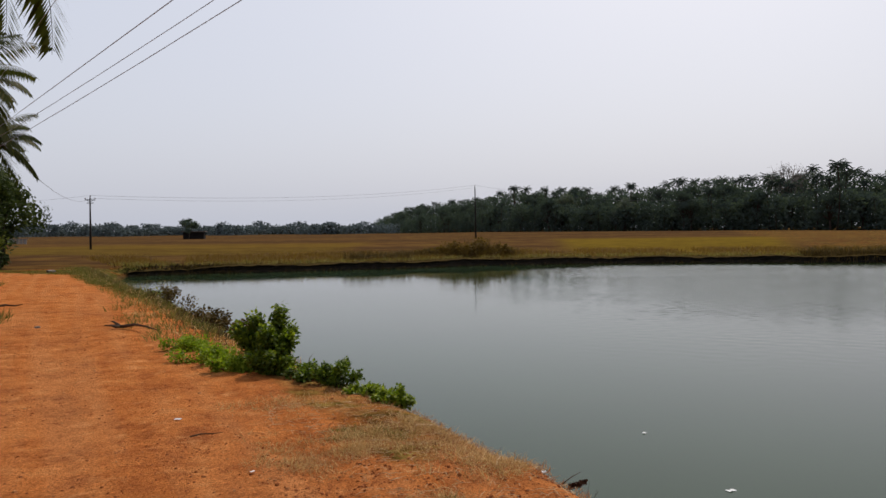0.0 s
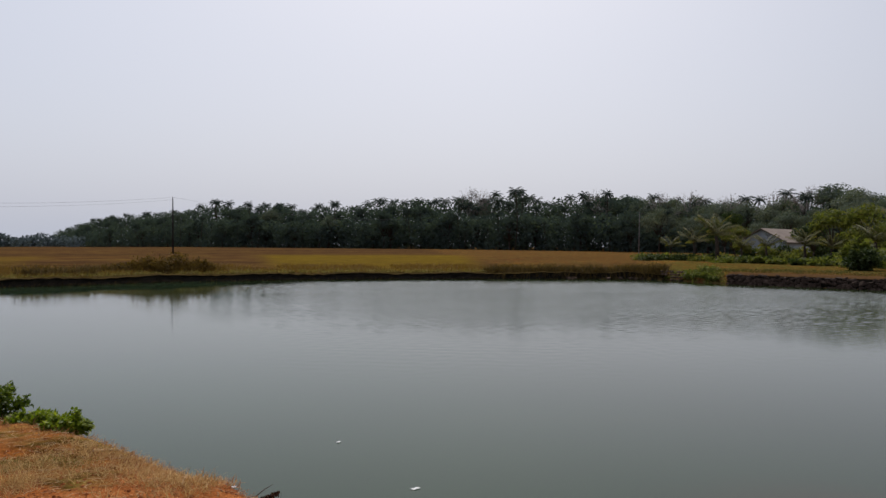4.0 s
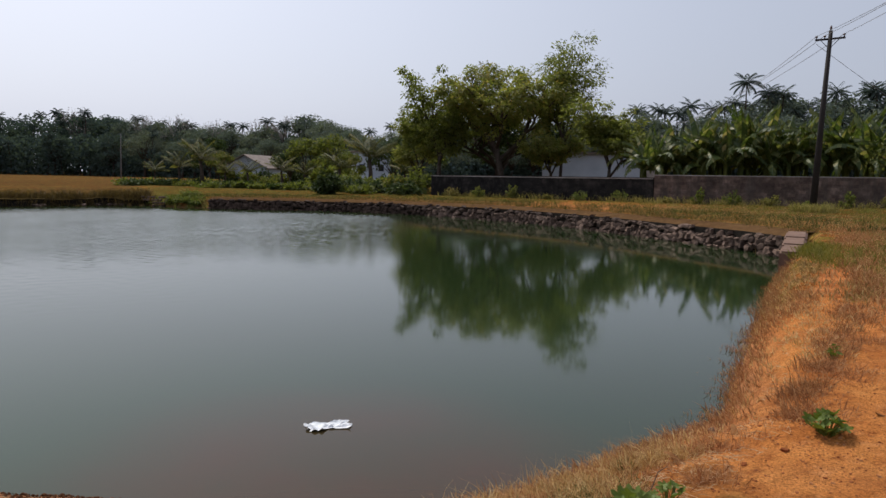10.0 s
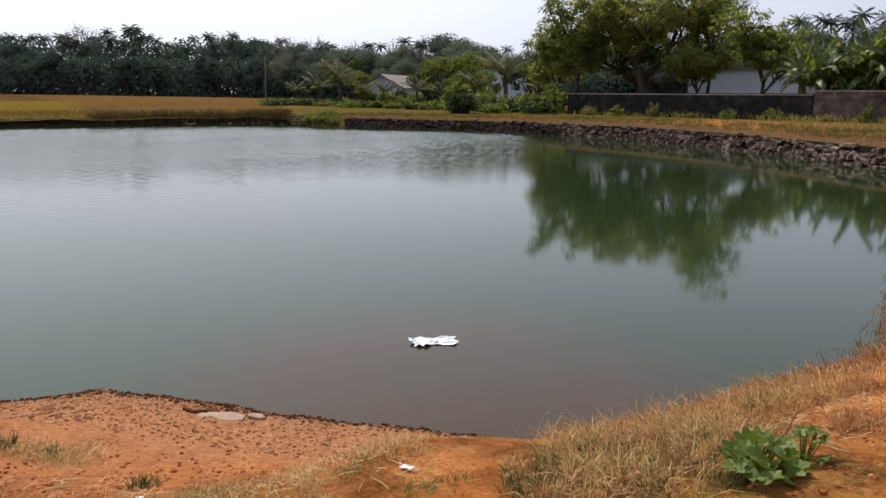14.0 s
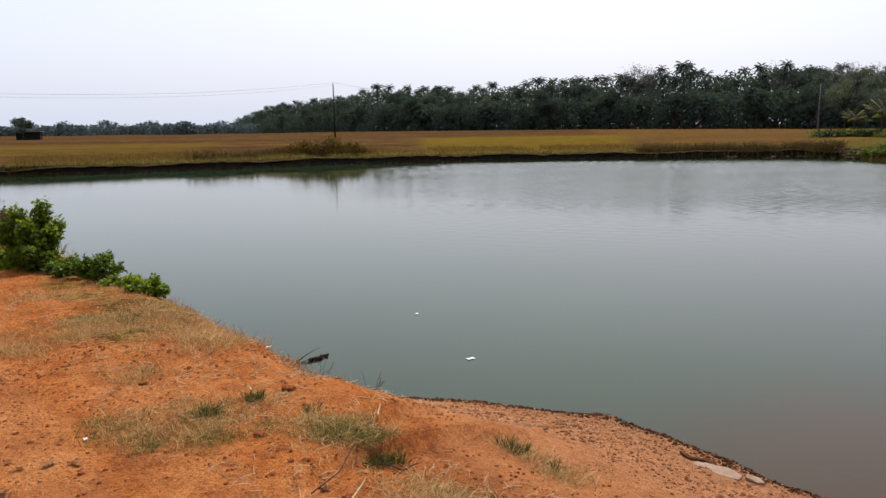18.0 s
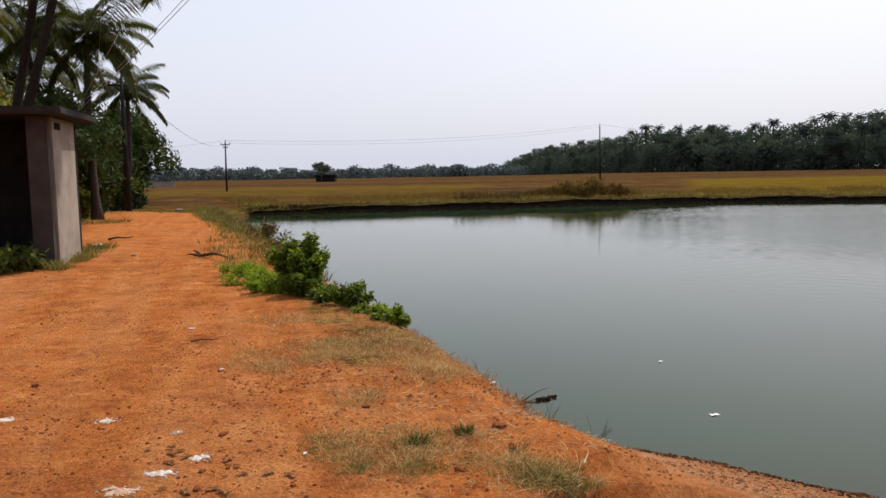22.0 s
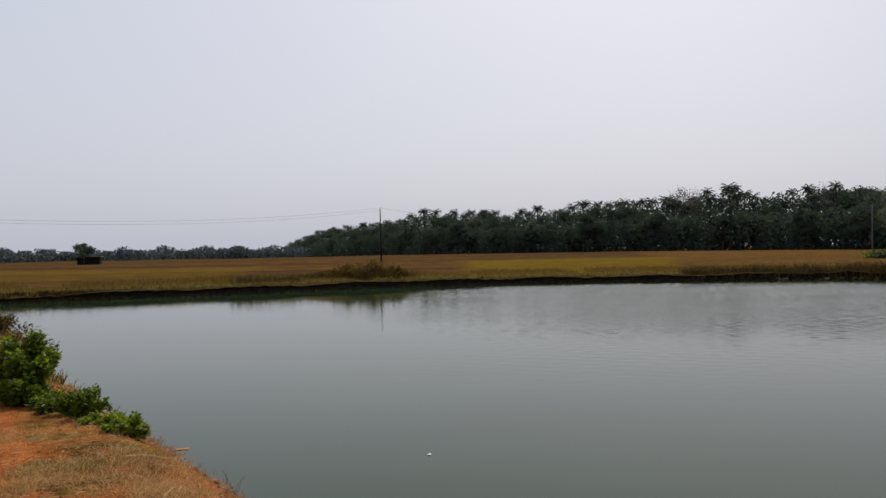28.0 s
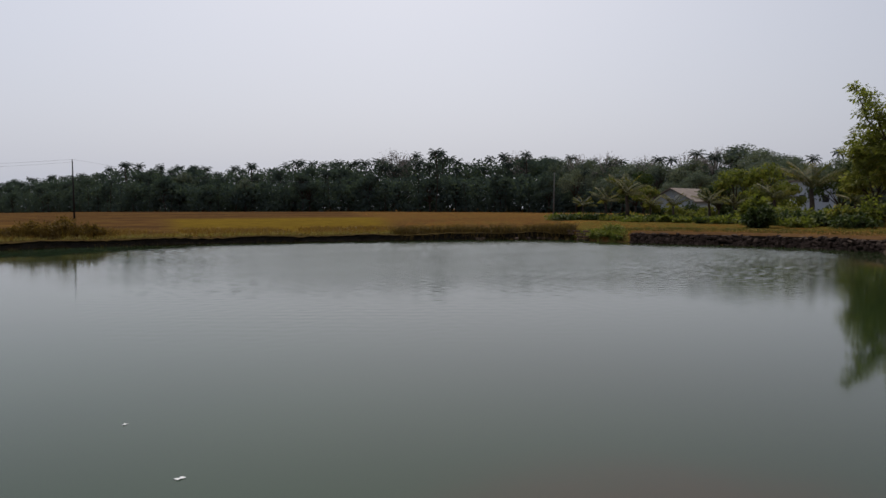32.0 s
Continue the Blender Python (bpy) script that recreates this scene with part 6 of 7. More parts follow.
for k, (x, y, r, h) in enumerate(((-0.5, 56.6, 1.1, 1.0), (0.9, 56.9, 1.5, 1.55), (2.6, 56.9, 1.6, 1.7), (4.2, 56.7, 1.2, 1.2))):
    shrub("sedge_mound", (x, y), r, h * 0.75, 1500, 0.2, M_MOUND, "olive-brown mound of tall sedge behind the far bank", 980 + k, "sedge", "sedge mounds")
t = make_tree("field_tree", 970, 5.2, 2.4, 900, 0.5, M_FAR_LEAF, "single dark tree beside the hut in the field", 9, 0.2, 0.1)
t.matrix_basis = Matrix.Translation(at_polar(-18.3, 202))

# ---- grass, soil clods and litter ----
def heights(pts):
    a = np.array(pts)
    return ground_height(a[:, 0], a[:, 1])


def tufts(name, spots, blades, length, spread, material, label, seed, lean=0.5, width=0.012, category="grass"):
    """spots: (x, y, size). Many thin blades that fan out of each root."""
    rnd = random.Random(seed)
    g = Geo()
    zs = heights([(s[0], s[1]) for s in spots])
    for (x, y, s), z in zip(spots, zs):
        for _ in range(max(2, int(blades * rnd.uniform(.6, 1.3)))):
            a = rnd.uniform(0, 6.283)
            r = spread * s * rnd.random() ** 0.7
            p = Vector((x + math.cos(a) * r, y + math.sin(a) * r, z - 0.01))
            b = a + rnd.gauss(0, 0.9)
            k = lean * rnd.uniform(.1, 1.5)
            way = Vector((math.cos(b) * k, math.sin(b) * k, 1)).normalized()
            l = length * s * rnd.uniform(.45, 1.2)
            side = Vector((-math.sin(a + 1.1), math.cos(a + 1.1), 0)) * width * rnd.uniform(.6, 1.3) / 2
            bend = p + way * l + Vector((way.x, way.y, -0.35)) * l * 0.45
            m = p + way * l * 0.6
            g.add([p - side, p + side, m + side * 0.8, m - side * 0.8, bend], [(0, 1, 2, 3), (3, 2, 4)])
    return stuff(name, g, material, label, category)


def strewn(rnd, n, poly):
    """n spots inside a list of ellipses (x, y, rx, ry, turn)."""
    out = []
    for _ in range(n):
        x, y, rx, ry, t = rnd.choice(poly)
        a, r = rnd.uniform(0, 6.283), math.sqrt(rnd.random())
        u, v = math.cos(a) * r * rx, math.sin(a) * r * ry
        out.append((x + u * math.cos(t) - v * math.sin(t), y + u * math.sin(t) + v * math.cos(t), rnd.uniform(.6, 1.25)))
    return out


def clustered(rnd, n, poly, knots, reach):
    """n spots gathered round a few knots inside the ellipses."""
    hubs = strewn(rnd, knots, poly)
    out = []
    for _ in range(n):
        x, y, s = rnd.choice(hubs)
        out.append((x + rnd.gauss(0, reach) * s, y + rnd.gauss(0, reach) * s, rnd.uniform(.6, 1.25)))
    return out


def by_shore(rnd, i0, i1, n, d0, d1):
    line = along_shore(i0, i1, 0.1)
    out = []
    for _ in range(n):
        p, nrm, _h = rnd.choice(line)
        d = rnd.uniform(d0, d1)
        out.append((p.x + nrm.x * d + rnd.uniform(-.1, .1), p.y + nrm.y * d + rnd.uniform(-.1, .1), rnd.uniform(.6, 1.25)))
    return out


_r = random.Random(12)
# near shore, left of the ramp
def gathered(rnd, hubs, n, reach):
    """n spots crowded round given hubs."""
    out = []
    for _ in range(n):
        x, y, s = rnd.choice(hubs)
        out.append((x + rnd.gauss(0, reach) * s, y + rnd.gauss(0, reach) * s, rnd.uniform(.6, 1.25)))
    return out


STRAW_PATCHES = [(-0.70, 6.10, 0.45, 0.25, 0.0), (-0.35, 5.70, 0.45, 0.3, 0.3), (-1.0, 5.4, 0.35, 0.3, 0), (0.0, 4.58, 0.2, 0.15, 0), (0.2, 5.3, 0.35, 0.3, 0), (0.40, 3.85, 0.42, 0.28, 0.2), (0.35, 3.55, 0.35, 0.2, 0), (1.2, 3.5, 0.25, 0.15, -.3), (1.6, 2.85, 0.3, 0.2, -.3),
                 (1.9, 2.5, 0.5, 0.2, -.2), (2.7, 2.1, 0.6, 0.25, -.3), (-1.6, 7.2, 0.6, 0.4, -.8), (2.35, 3.65, 0.3, 0.08, -1.0), (-3.2, 11.0, 0.9, 0.5, -.9)]
GREEN_PATCHES = [(-0.72, 6.08, 0.4, 0.18, 0.0), (0.40, 3.80, 0.38, 0.22, 0.2), (0.55, 3.50, 0.35, 0.14, 0), (0.1, 3.72, 0.2, 0.15, 0), (1.22, 3.45, 0.2, 0.1, -.4), (1.7, 2.75, 0.3, 0.12, -.3), (2.2, 2.35, 0.5, 0.15, -.3), (2.9, 1.75, 0.6, 0.25, -.4)]
tufts("dry_verge_grass", clustered(_r, 2300, STRAW_PATCHES + [(0.35, 5.6, 0.5, 0.35, -.6), (-0.1, 6.3, 0.6, 0.3, -.6), (-0.9, 5.9, 0.6, 0.4, 0)], 230, 0.08), 11, 0.095, 0.06, M_DRY, "short sun-dried straw grass on the orange soil", 1, 2.0, 0.004)
tufts("green_verge_grass", clustered(_r, 900, GREEN_PATCHES, 60, 0.06), 12, 0.06, 0.05, M_GRASS, "short faded green grass patches on the soil", 2, 1.6, 0.004)
tufts("verge_stubble", clustered(_r, 1700, STRAW_PATCHES + [(0.35, 5.6, 0.5, 0.35, -.6), (-0.1, 6.3, 0.6, 0.3, -.6)], 120, 0.12), 10, 0.05, 0.08, M_RUST, "dead brown stubble on the orange soil", 43, 2.0, 0.004)
tufts("grass_tussocks", gathered(_r, [(0.74, 3.99, 1.0), (0.74, 3.99, 1.0), (1.03, 3.74, 1.0), (0.02, 4.56, 0.9), (1.44, 3.25, 1.0), (0.52, 3.78, 0.7), (2.23, 3.88, 0.8), (2.27, 3.80, 0.8), (2.42, 3.58, 0.7), (1.87, 2.7, 1.0), (2.5, 2.76, 0.9)], 60, 0.035), 26, 0.095, 0.04, M_TUSSOCK, "small dense green grass tussocks on the soil", 27, 0.7, 0.005)
tufts("bank_straw", by_shore(_r, 5, 9, 520, 0.2, 1.3), 11, 0.07, 0.1, M_RUST, "trampled straw and dead stalks on the bank", 3, 1.4, 0.006)
# thick dry grass by the water right of the ramp
WATER_GRASS = [(4.75, 1.45, 0.5, 0.3, -.5), (5.4, 1.45, 0.6, 0.3, -.4), (4.2, 1.25, 0.45, 0.3, -.5), (6.1, 1.25, 0.45, 0.25, -.4), (3.8, 1.1, 0.4, 0.3, 0), (4.9, 1.0, 0.5, 0.25, -.4), (5.6, 0.85, 0.4, 0.2, -.4), (3.5, 1.1, 0.25, 0.2, 0), (4.4, 0.85, 0.35, 0.15, -.4)]
tufts("tall_dry_grass", clustered(_r, 560, WATER_GRASS, 90, 0.06), 13, 0.145, 0.05, M_DRY, "thick dry straw grass at the water's edge", 4, 1.3, 0.006)
tufts("tall_straw_stalks", clustered(_r, 150, [(4.75, 1.6, 0.5, 0.3, -.5), (5.4, 1.55, 0.6, 0.25, -.4), (4.1, 1.35, 0.4, 0.25, -.5), (6.1, 1.3, 0.4, 0.2, -.4), (5.2, 1.9, 0.5, 0.1, -.35)], 60, 0.05),
      4, 0.22, 0.05, M_DRY, "thin pale grass stalks above the clumps", 41, 0.7, 0.0035)
tufts("tall_green_grass", clustered(_r, 420, [(3.8, 0.95, 0.4, 0.3, 0), (3.6, 1.2, 0.35, 0.25, 0), (4.2, 1.15, 0.5, 0.3, -.5), (5.2, 1.2, 0.5, 0.25, -.4), (3.75, 0.9, 0.35, 0.2, 0), (4.6, 0.95, 0.4, 0.2, -.3)], 60, 0.06), 12, 0.11, 0.06, M_TUSSOCK, "green grass mixed into the dry clumps", 5, 1.1, 0.005)
tufts("matted_brown_grass", clustered(_r, 800, WATER_GRASS, 110, 0.07), 12, 0.11, 0.06, M_REDGRASS, "matted brown dead grass among the clumps", 42, 1.7, 0.0045)
tufts("reddish_shore_clumps", gathered(_r, [(6.25, 0.98, 1.2), (6.4, 1.05, 1.0), (6.55, 0.12, 0.8), (6.65, 0.08, 0.8), (7.95, 0.02, 1.0), (8.1, 0.0, 0.9), (8.3, 0.9, 0.9), (8.7, 0.95, 1.0), (9.7, 1.1, 1.0), (10.2, 1.2, 1.2), (11.2, 1.3, 1.2), (12.3, 1.4, 1.2), (13.5, 1.5, 1.3), (7.3, 0.95, 0.7), (5.75, 0.55, 0.7), (4.95, 0.42, 0.5), (12.0, 0.0, 1.4), (14.6, 0.2, 1.5), (9.6, -0.15, 0.8)], 600, 0.17),
      13, 0.12, 0.10, M_REDGRASS, "reddish dead grass clumps along the shore and path", 44, 1.4, 0.006)
tufts("rust_grass", strewn(_r, 26, [(0.78, 6.22, 0.16, 0.1, -.5), (1.2, 5.95, 0.14, 0.08, -.4)]) + strewn(_r, 60, [(6.55, 1.05, 0.25, 0.18, 0), (6.3, 1.2, 0.2, 0.15, 0), (7.0, 0.95, 0.3, 0.15, 0), (6.75, 0.2, 0.28, 0.14, .3), (6.5, 0.15, 0.15, 0.1, 0)])
      + by_shore(_r, 17, 22, 160, 0.1, 0.8) + by_shore(_r, 21, 28, 620, -0.1, 0.4) + strewn(_r, 300, [(12.2, 0.95, 1.2, 0.3, .1), (9.0, 0.15, 1.2, 0.16, 0), (11.3, 0.1, 1.2, 0.25, .05), (7.25, 0.2, 0.35, 0.14, 0), (15, 0.1, 2.0, 0.35, .05)]),
      16, 0.13, 0.12, M_RUST, "rust-brown dead grass clumps along the shore", 6, 1.0, 0.009)
# grassland around the right corner of the pond
tufts("shore_straw", by_shore(_r, 17, 28, 500, 0.0, 0.9) + strewn(_r, 260, [(9.5, 0.2, 1.6, 0.25, 0), (12.2, 0.9, 1.4, 0.4, .1), (5.6, 0.9, 0.9, 0.2, -.3)]), 9, 0.09, 0.12, M_DRY, "short straw-coloured grass scattered along the shore", 23, 1.1, 0.009)
tufts("meadow_green", strewn(_r, 1700, [(14.5, -1.2, 2.0, 1.0, .05), (18, -1.0, 3.5, 1.2, .05), (22, -0.8, 4, 1.3, .05), (17, -3.2, 4, 1.6, 0), (21.5, 1.75, 2.2, 0.3, .1)]), 10, 0.2, 0.2, M_MEADOW, "tangled green and straw grass beyond the bare soil", 24, 0.9, 0.02)
tufts("meadow_straw", strewn(_r, 600, [(14.5, -1.0, 2.0, 1.2, .05), (18, -0.6, 3.5, 1.4, .05), (23, -0.4, 4, 1.4, .05)]), 10, 0.17, 0.18, M_DRY, "pale straw grass mixed through the meadow", 26, 1.0, 0.016)
tufts("meadow_rust", strewn(_r, 800, [(20, -0.4, 5, 0.9, .05), (28, 0.6, 5, 1.2, .1), (14.0, -0.25, 1.6, 0.35, .05), (18, 0.35, 3, 0.35, .08), (24, 0.8, 3, 0.5, .08), (13.2, -1.2, 0.6, 0.8, 0)]), 11, 0.18, 0.18, M_RUST, "rust-brown grass edging the footpath", 25, 0.9, 0.017)
tufts("pale_grassland", strewn(_r, 1100, [(17, 0.2, 5, 1.4, .05), (24, -0.5, 6, 2.0, .05), (32, 1.5, 7, 3.5, .3), (40, 3.5, 8, 5, .5), (46, 10, 6, 6, 1.0), (22, -4, 9, 3, 0)]),
      8, 0.16, 0.3, M_FADED, "pale dry grassland behind the pond corner", 7, 0.7, 0.02)
tufts("green_grassland", strewn(_r, 1600, [(18, -1.5, 5, 1.6, .05), (27, -3, 7, 2.5, .05), (36, -2, 8, 3, .2), (48, 3, 6, 7, .1), (50, 14, 4, 8, 0), (52, 30, 4, 8, 0), (20, 1.0, 3, 0.5, .1)]),
      8, 0.2, 0.3, M_MEADOW, "sun-faded green grass behind the pond", 8, 0.6, 0.02)
tufts("rust_grassland", strewn(_r, 900, [(15, 0.0, 5, 1.2, .05), (22, -0.5, 6, 1.8, .05), (30, 1.2, 6, 2.5, .3), (38, 3.5, 7, 4, .5), (45, 12, 4, 6, 0.9), (43.5, 24, 1.5, 9, 0)]),
      9, 0.17, 0.28, M_RUST, "rust-brown dry grass spreading behind the pond", 22, 0.8, 0.016)
tufts("wall_foot_weeds", strewn(_r, 420, [(53.2, 13, 0.8, 6, 0), (53.9, -3, 0.8, 9, 0), (56, 27, 0.8, 8, -.15), (46, 4.2, 1.2, 1, 0)]), 11, 0.6, 0.35, M_GRASS, "tall weeds along the foot of the compound wall", 9, 0.6, 0.035)
tufts("wall_top_grass", by_shore(_r, 29, 38, 1100, 0.25, 3.2), 9, 0.26, 0.25, M_FADED, "dry grass along the top of the stone wall", 10, 0.8, 0.018)
tufts("wall_top_green", by_shore(_r, 29, 39, 1300, 0.3, 7.5), 10, 0.3, 0.3, M_TUSSOCK, "green grass strip behind the stone wall", 11, 0.7, 0.02)
M_CREEPER_DULL = leafy("dull_green_bank_creeper", [(0.0, (0.06, 0.085, 0.018)), (0.5, (0.13, 0.16, 0.035)), (1.0, (0.24, 0.24, 0.07))], 0.65, 0.4, 0.15)
tufts("bank_creeping_green", by_shore(_r, 38, 39, 90, 0.0, 0.9), 12, 0.3, 0.3, M_CREEPER_DULL, "bright green plants spilling over the bank's gap", 12, 0.9, 0.03)
for k, (x, y, r, h) in enumerate(((37.7, 45.4, 0.8, 0.5), (37.8, 44.2, 0.8, 0.45), (37.8, 43.1, 0.7, 0.5), (38.6, 44.6, 0.9, 0.45))):
    shrub("bank_creeper", (x, y), r, h, 900, 0.13, M_CREEPER_DULL, "green creeper spilling over the broken bank", 590 + k, "creeper", "creepers in the bank's gap")
rubble = new("rubble_stub")
for k in range(44):
    u, row = _r.random(), k % 4
    put("stone", STONES[k % 8], rubble, Matrix.Translation((37.3 + 0.2 * u + _r.uniform(-.1, .1), 48.2 - 2.3 * u, 0.06 + 0.2 * row)) @ Matrix.Rotation(_r.uniform(0, 6.28), 4, "Z") @ Matrix.Diagonal((0.22, 0.18, 0.13, 1)))
tagged(rubble, "broken stub of dark stone walling on the bank", "stone wall")
for k in range(12):
    u = _r.random()
    ob = put("bank_stone", STONES[k % 8], None, Matrix.Translation((30.5 + 6.6 * u, 51.25 - 2.6 * u + _r.uniform(-.25, .1), 0.08)) @ Matrix.Rotation(_r.uniform(0, 6.28), 4, "Z") @ Matrix.Diagonal((0.3, 0.2, 0.16, 1)))
    tagged(ob, "loose grey stone at the foot of the sedge bank", "stone", "stones at the far bank")
# far bank fringe and paddy
tufts("bank_sedge", by_shore(_r, 39, 48, 4200, -0.15, 1.0), 8, 0.30, 0.2, M_SEDGE, "brown-green sedge fringe hanging over the far bank", 13, 1.1, 0.035, "sedge")
# near-black sedge breaks up the edge of the bank's painted shade
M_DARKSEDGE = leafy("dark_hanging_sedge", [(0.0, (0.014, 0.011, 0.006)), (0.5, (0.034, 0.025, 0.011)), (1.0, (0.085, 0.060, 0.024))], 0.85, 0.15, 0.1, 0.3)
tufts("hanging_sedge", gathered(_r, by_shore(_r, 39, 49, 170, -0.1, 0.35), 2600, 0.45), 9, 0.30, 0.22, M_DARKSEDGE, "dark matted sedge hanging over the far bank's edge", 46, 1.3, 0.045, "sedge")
tufts("tall_sedge", by_shore(_r, 39, 42, 700, 0.0, 1.8) + strewn(_r, 240, [(0.5, 56.5, 4.2, 1.6, .05), (-4.5, 52.5, 2.2, 1.0, .4)]), 12, 0.75, 0.35, M_SEDGE, "tall brown sedge clumps on the far bank", 14, 0.5, 0.035, "sedge")
tufts("mound_sedge", strewn(_r, 620, [(1.8, 56.6, 4.0, 1.3, .03), (2.0, 56.6, 2.2, 1.0, .03)]), 14, 0.8, 0.4, M_MOUND, "olive-brown sedge growing over the low mounds", 40, 0.6, 0.035, "sedge")
tufts("bank_olive_grass", by_shore(_r, 42, 49, 1500, 0.8, 4.5), 9, 0.34, 0.3, M_GRASS, "olive grass strip between the bank and the paddy", 15, 0.7, 0.025)
tufts("paddy_front", by_shore(_r, 39, 49, 4200, 1.5, 17.0), 8, 0.45, 0.4, M_PADDY, "ripe golden-brown paddy stalks behind the far bank", 16, 0.5, 0.03, "paddy")
# left bank and road edge
tufts("road_edge_grass", by_shore(_r, 0, 4, 950, 0.2, 2.3) + strewn(_r, 260, [(-18.5, 33.5, 3.5, 1.5, .2), (-15.0, 33.5, 2.0, 1.5, 0), (-8.6, 14.3, 0.35, 0.9, .35), (-15.2, 25, .8, 1.5, .4)]),
      10, 0.2, 0.16, M_GRASS, "green and straw grass along the road's edge", 17, 0.8, 0.012)
tufts("road_edge_sedge", by_shore(_r, 0, 5, 500, 0.1, 1.6), 10, 0.2, 0.16, M_SEDGE, "brown half-dead weeds on the bank of the road", 29, 0.9, 0.012)
tufts("road_edge_straw", by_shore(_r, 0, 5, 350, 0.2, 2.0), 8, 0.15, 0.16, M_DRY, "dry straw along the bank of the road", 18, 0.9, 0.012)
tufts("shed_foot_grass", strewn(_r, 90, [(-7.6, 12.6, 0.12, 0.7, .37), (-7.1, 11.2, 0.2, 0.2, 0)]), 10, 0.22, 0.08, M_GRASS, "grass at the foot of the shed", 19, 0.6, 0.01)
shrub("shed_creeper", (-7.9, 10.9), 0.8, 0.4, 900, 0.13, M_LEAF, "dusty creeper heaped before the shed", 560, "creeper")
shrub("shed_creeper", (-8.8, 10.2), 0.8, 0.45, 900, 0.13, M_LEAF, "dusty creeper heaped before the shed", 561, "creeper")


# water-edge stalks
def stalk_clump(spots, h, label, seed, material):
    rnd = random.Random(seed)
    for x, y in spots:
        root = new("dead_stalks")
        root.matrix_basis = Matrix.Translation((x, y, ground_z(x, y)))
        for k in range(7):
            g = Geo()
            a = rnd.uniform(0, 6.28)
            t = Vector((math.cos(a) * .12, math.sin(a) * .12, h * rnd.uniform(.5, 1.1)))
            g.tube([Vector((rnd.uniform(-.08, .08), rnd.uniform(-.08, .08), -0.05)), t * .5 + unit(rnd) * .03, t + unit(rnd) * .03], [0.003, 0.0022, 0.001], 4)
            flat(g, "stalk", material, root)
        tagged(root, label, "stalks", "stalks at the waterline")


M_DEADWOOD = solid("dark_dead_wood", [(0.3, (0.03, 0.018, 0.012)), (0.7, (0.10, 0.06, 0.04))], 12.0, 0.9, 0.2, 0.4)
M_STRAWSTICK = solid("pale_dry_stick", [(0.3, (0.40, 0.25, 0.12)), (0.7, (0.66, 0.48, 0.28))], 12.0, 0.85, 0.2, 0.2)
stalk_clump(((1.12, 6.2), (0.45, 7.3), (1.55, 5.85), (6.9, 1.3), (7.4, 1.2), (8.4, 1.15)), 0.24, "thin dead stalks standing at the waterline", 21, M_DEADWOOD)


def dead_branch(name, base, tips, r, label, material, seed):
    rnd = random.Random(seed)
    root = new(name)
    root.matrix_basis = Matrix.Translation((base[0], base[1], ground_z(*base[:2]) + base[2]))
    for k, t in enumerate(tips):
        t = Vector(t)
        g = Geo(); g.tube([Vector((0, 0, 0)), t * .35 + unit(rnd) * t.length * .06, t * .7 + unit(rnd) * t.length * .06, t], [r, r * .85, r * .6, r * .25], 6)
        flat(g, "branch" if k == 0 else "twig", material, root)
    return tagged(root, label, "branch")


# drooping seed heads over the water
M_SEEDHEAD = solid("dark_dry_seed_head", [(0.3, (0.035, 0.018, 0.012)), (0.7, (0.12, 0.06, 0.035))], 30.0, 0.95, 0.05, 0.3)
root = dead_branch("dead_weed", (0.90, 6.28, 0.07), [(0.30, 0.24, -0.03), (0.24, 0.14, 0.10), (0.16, 0.18, 0.0), (-0.05, 0.10, 0.08), (0.10, 0.02, 0.06), (0.2, 0.08, -0.02)], 0.006, "dead brown weed with drooping seed heads over the water", M_DEADWOOD, 31)
g, rnd = Geo(), random.Random(32)
for k in range(90):
    u = rnd.uniform(0.45, 1.05)
    q = Vector((0.30 * u, 0.24 * u, -0.01 + 0.03 * rnd.random()))
    g.leaf(q, Vector((rnd.uniform(-.6, .6), rnd.uniform(-.6, .6), -1)), unit(rnd), rnd.uniform(0.03, 0.06), 0.02)
flat(g, "seed_heads", M_SEEDHEAD, root)

dead_branch("fallen_branch", (-5.5, 13.05, 0.04), [(0.85, -0.55, 0.0), (-0.22, 0.14, 0.08), (-0.15, -0.18, 0.05), (-0.28, 0.0, 0.02), (0.35, -0.1, 0.06)], 0.028, "dead black branch lying on the earth road", M_DEADWOOD, 33)
dead_branch("dead_stick", (-9.9, 16.9, 0.03), [(0.5, 0.25, 0.05), (0.3, -0.1, 0.04)], 0.025, "short dark stick lying on the road", M_DEADWOOD, 34)
dead_branch("straw_stick", (-0.24, 6.4, 0.02), [(0.36, 0.50, ground_z(0.12, 6.9) - ground_z(-0.24, 6.4) + 0.01)], 0.009, "long pale straw stick lying on the bank", M_STRAWSTICK, 35)
dead_branch("dry_stick", (1.06, 2.8, 0.02), [(0.28, 0.52, 0.01)], 0.004, "thin brown stick lying on the grass", M_DEADWOOD, 36)
dead_branch("dry_stick", (1.18, 2.62, 0.02), [(0.12, 0.18, 0.06)], 0.006, "thin pale stick lying on the grass", M_STRAWSTICK, 37)
dead_branch("dark_twig", (1.5, 3.15, 0.015), [(-0.24, 0.1, 0.03), (-0.12, 0.16, 0.02), (0.1, 0.05, 0.01)], 0.005, "dark twig lying in the grass", M_DEADWOOD, 38)
dead_branch("dark_stick", (4.42, 0.68, 0.03), [(0.42, -0.03, 0.05)], 0.005, "thin dark stick lying over the dry grass", M_DEADWOOD, 39)
dead_branch("straw_stick", (0.35, 5.2, 0.02), [(0.05, 0.16, 0.02)], 0.006, "short pale straw on the soil", M_STRAWSTICK, 40)
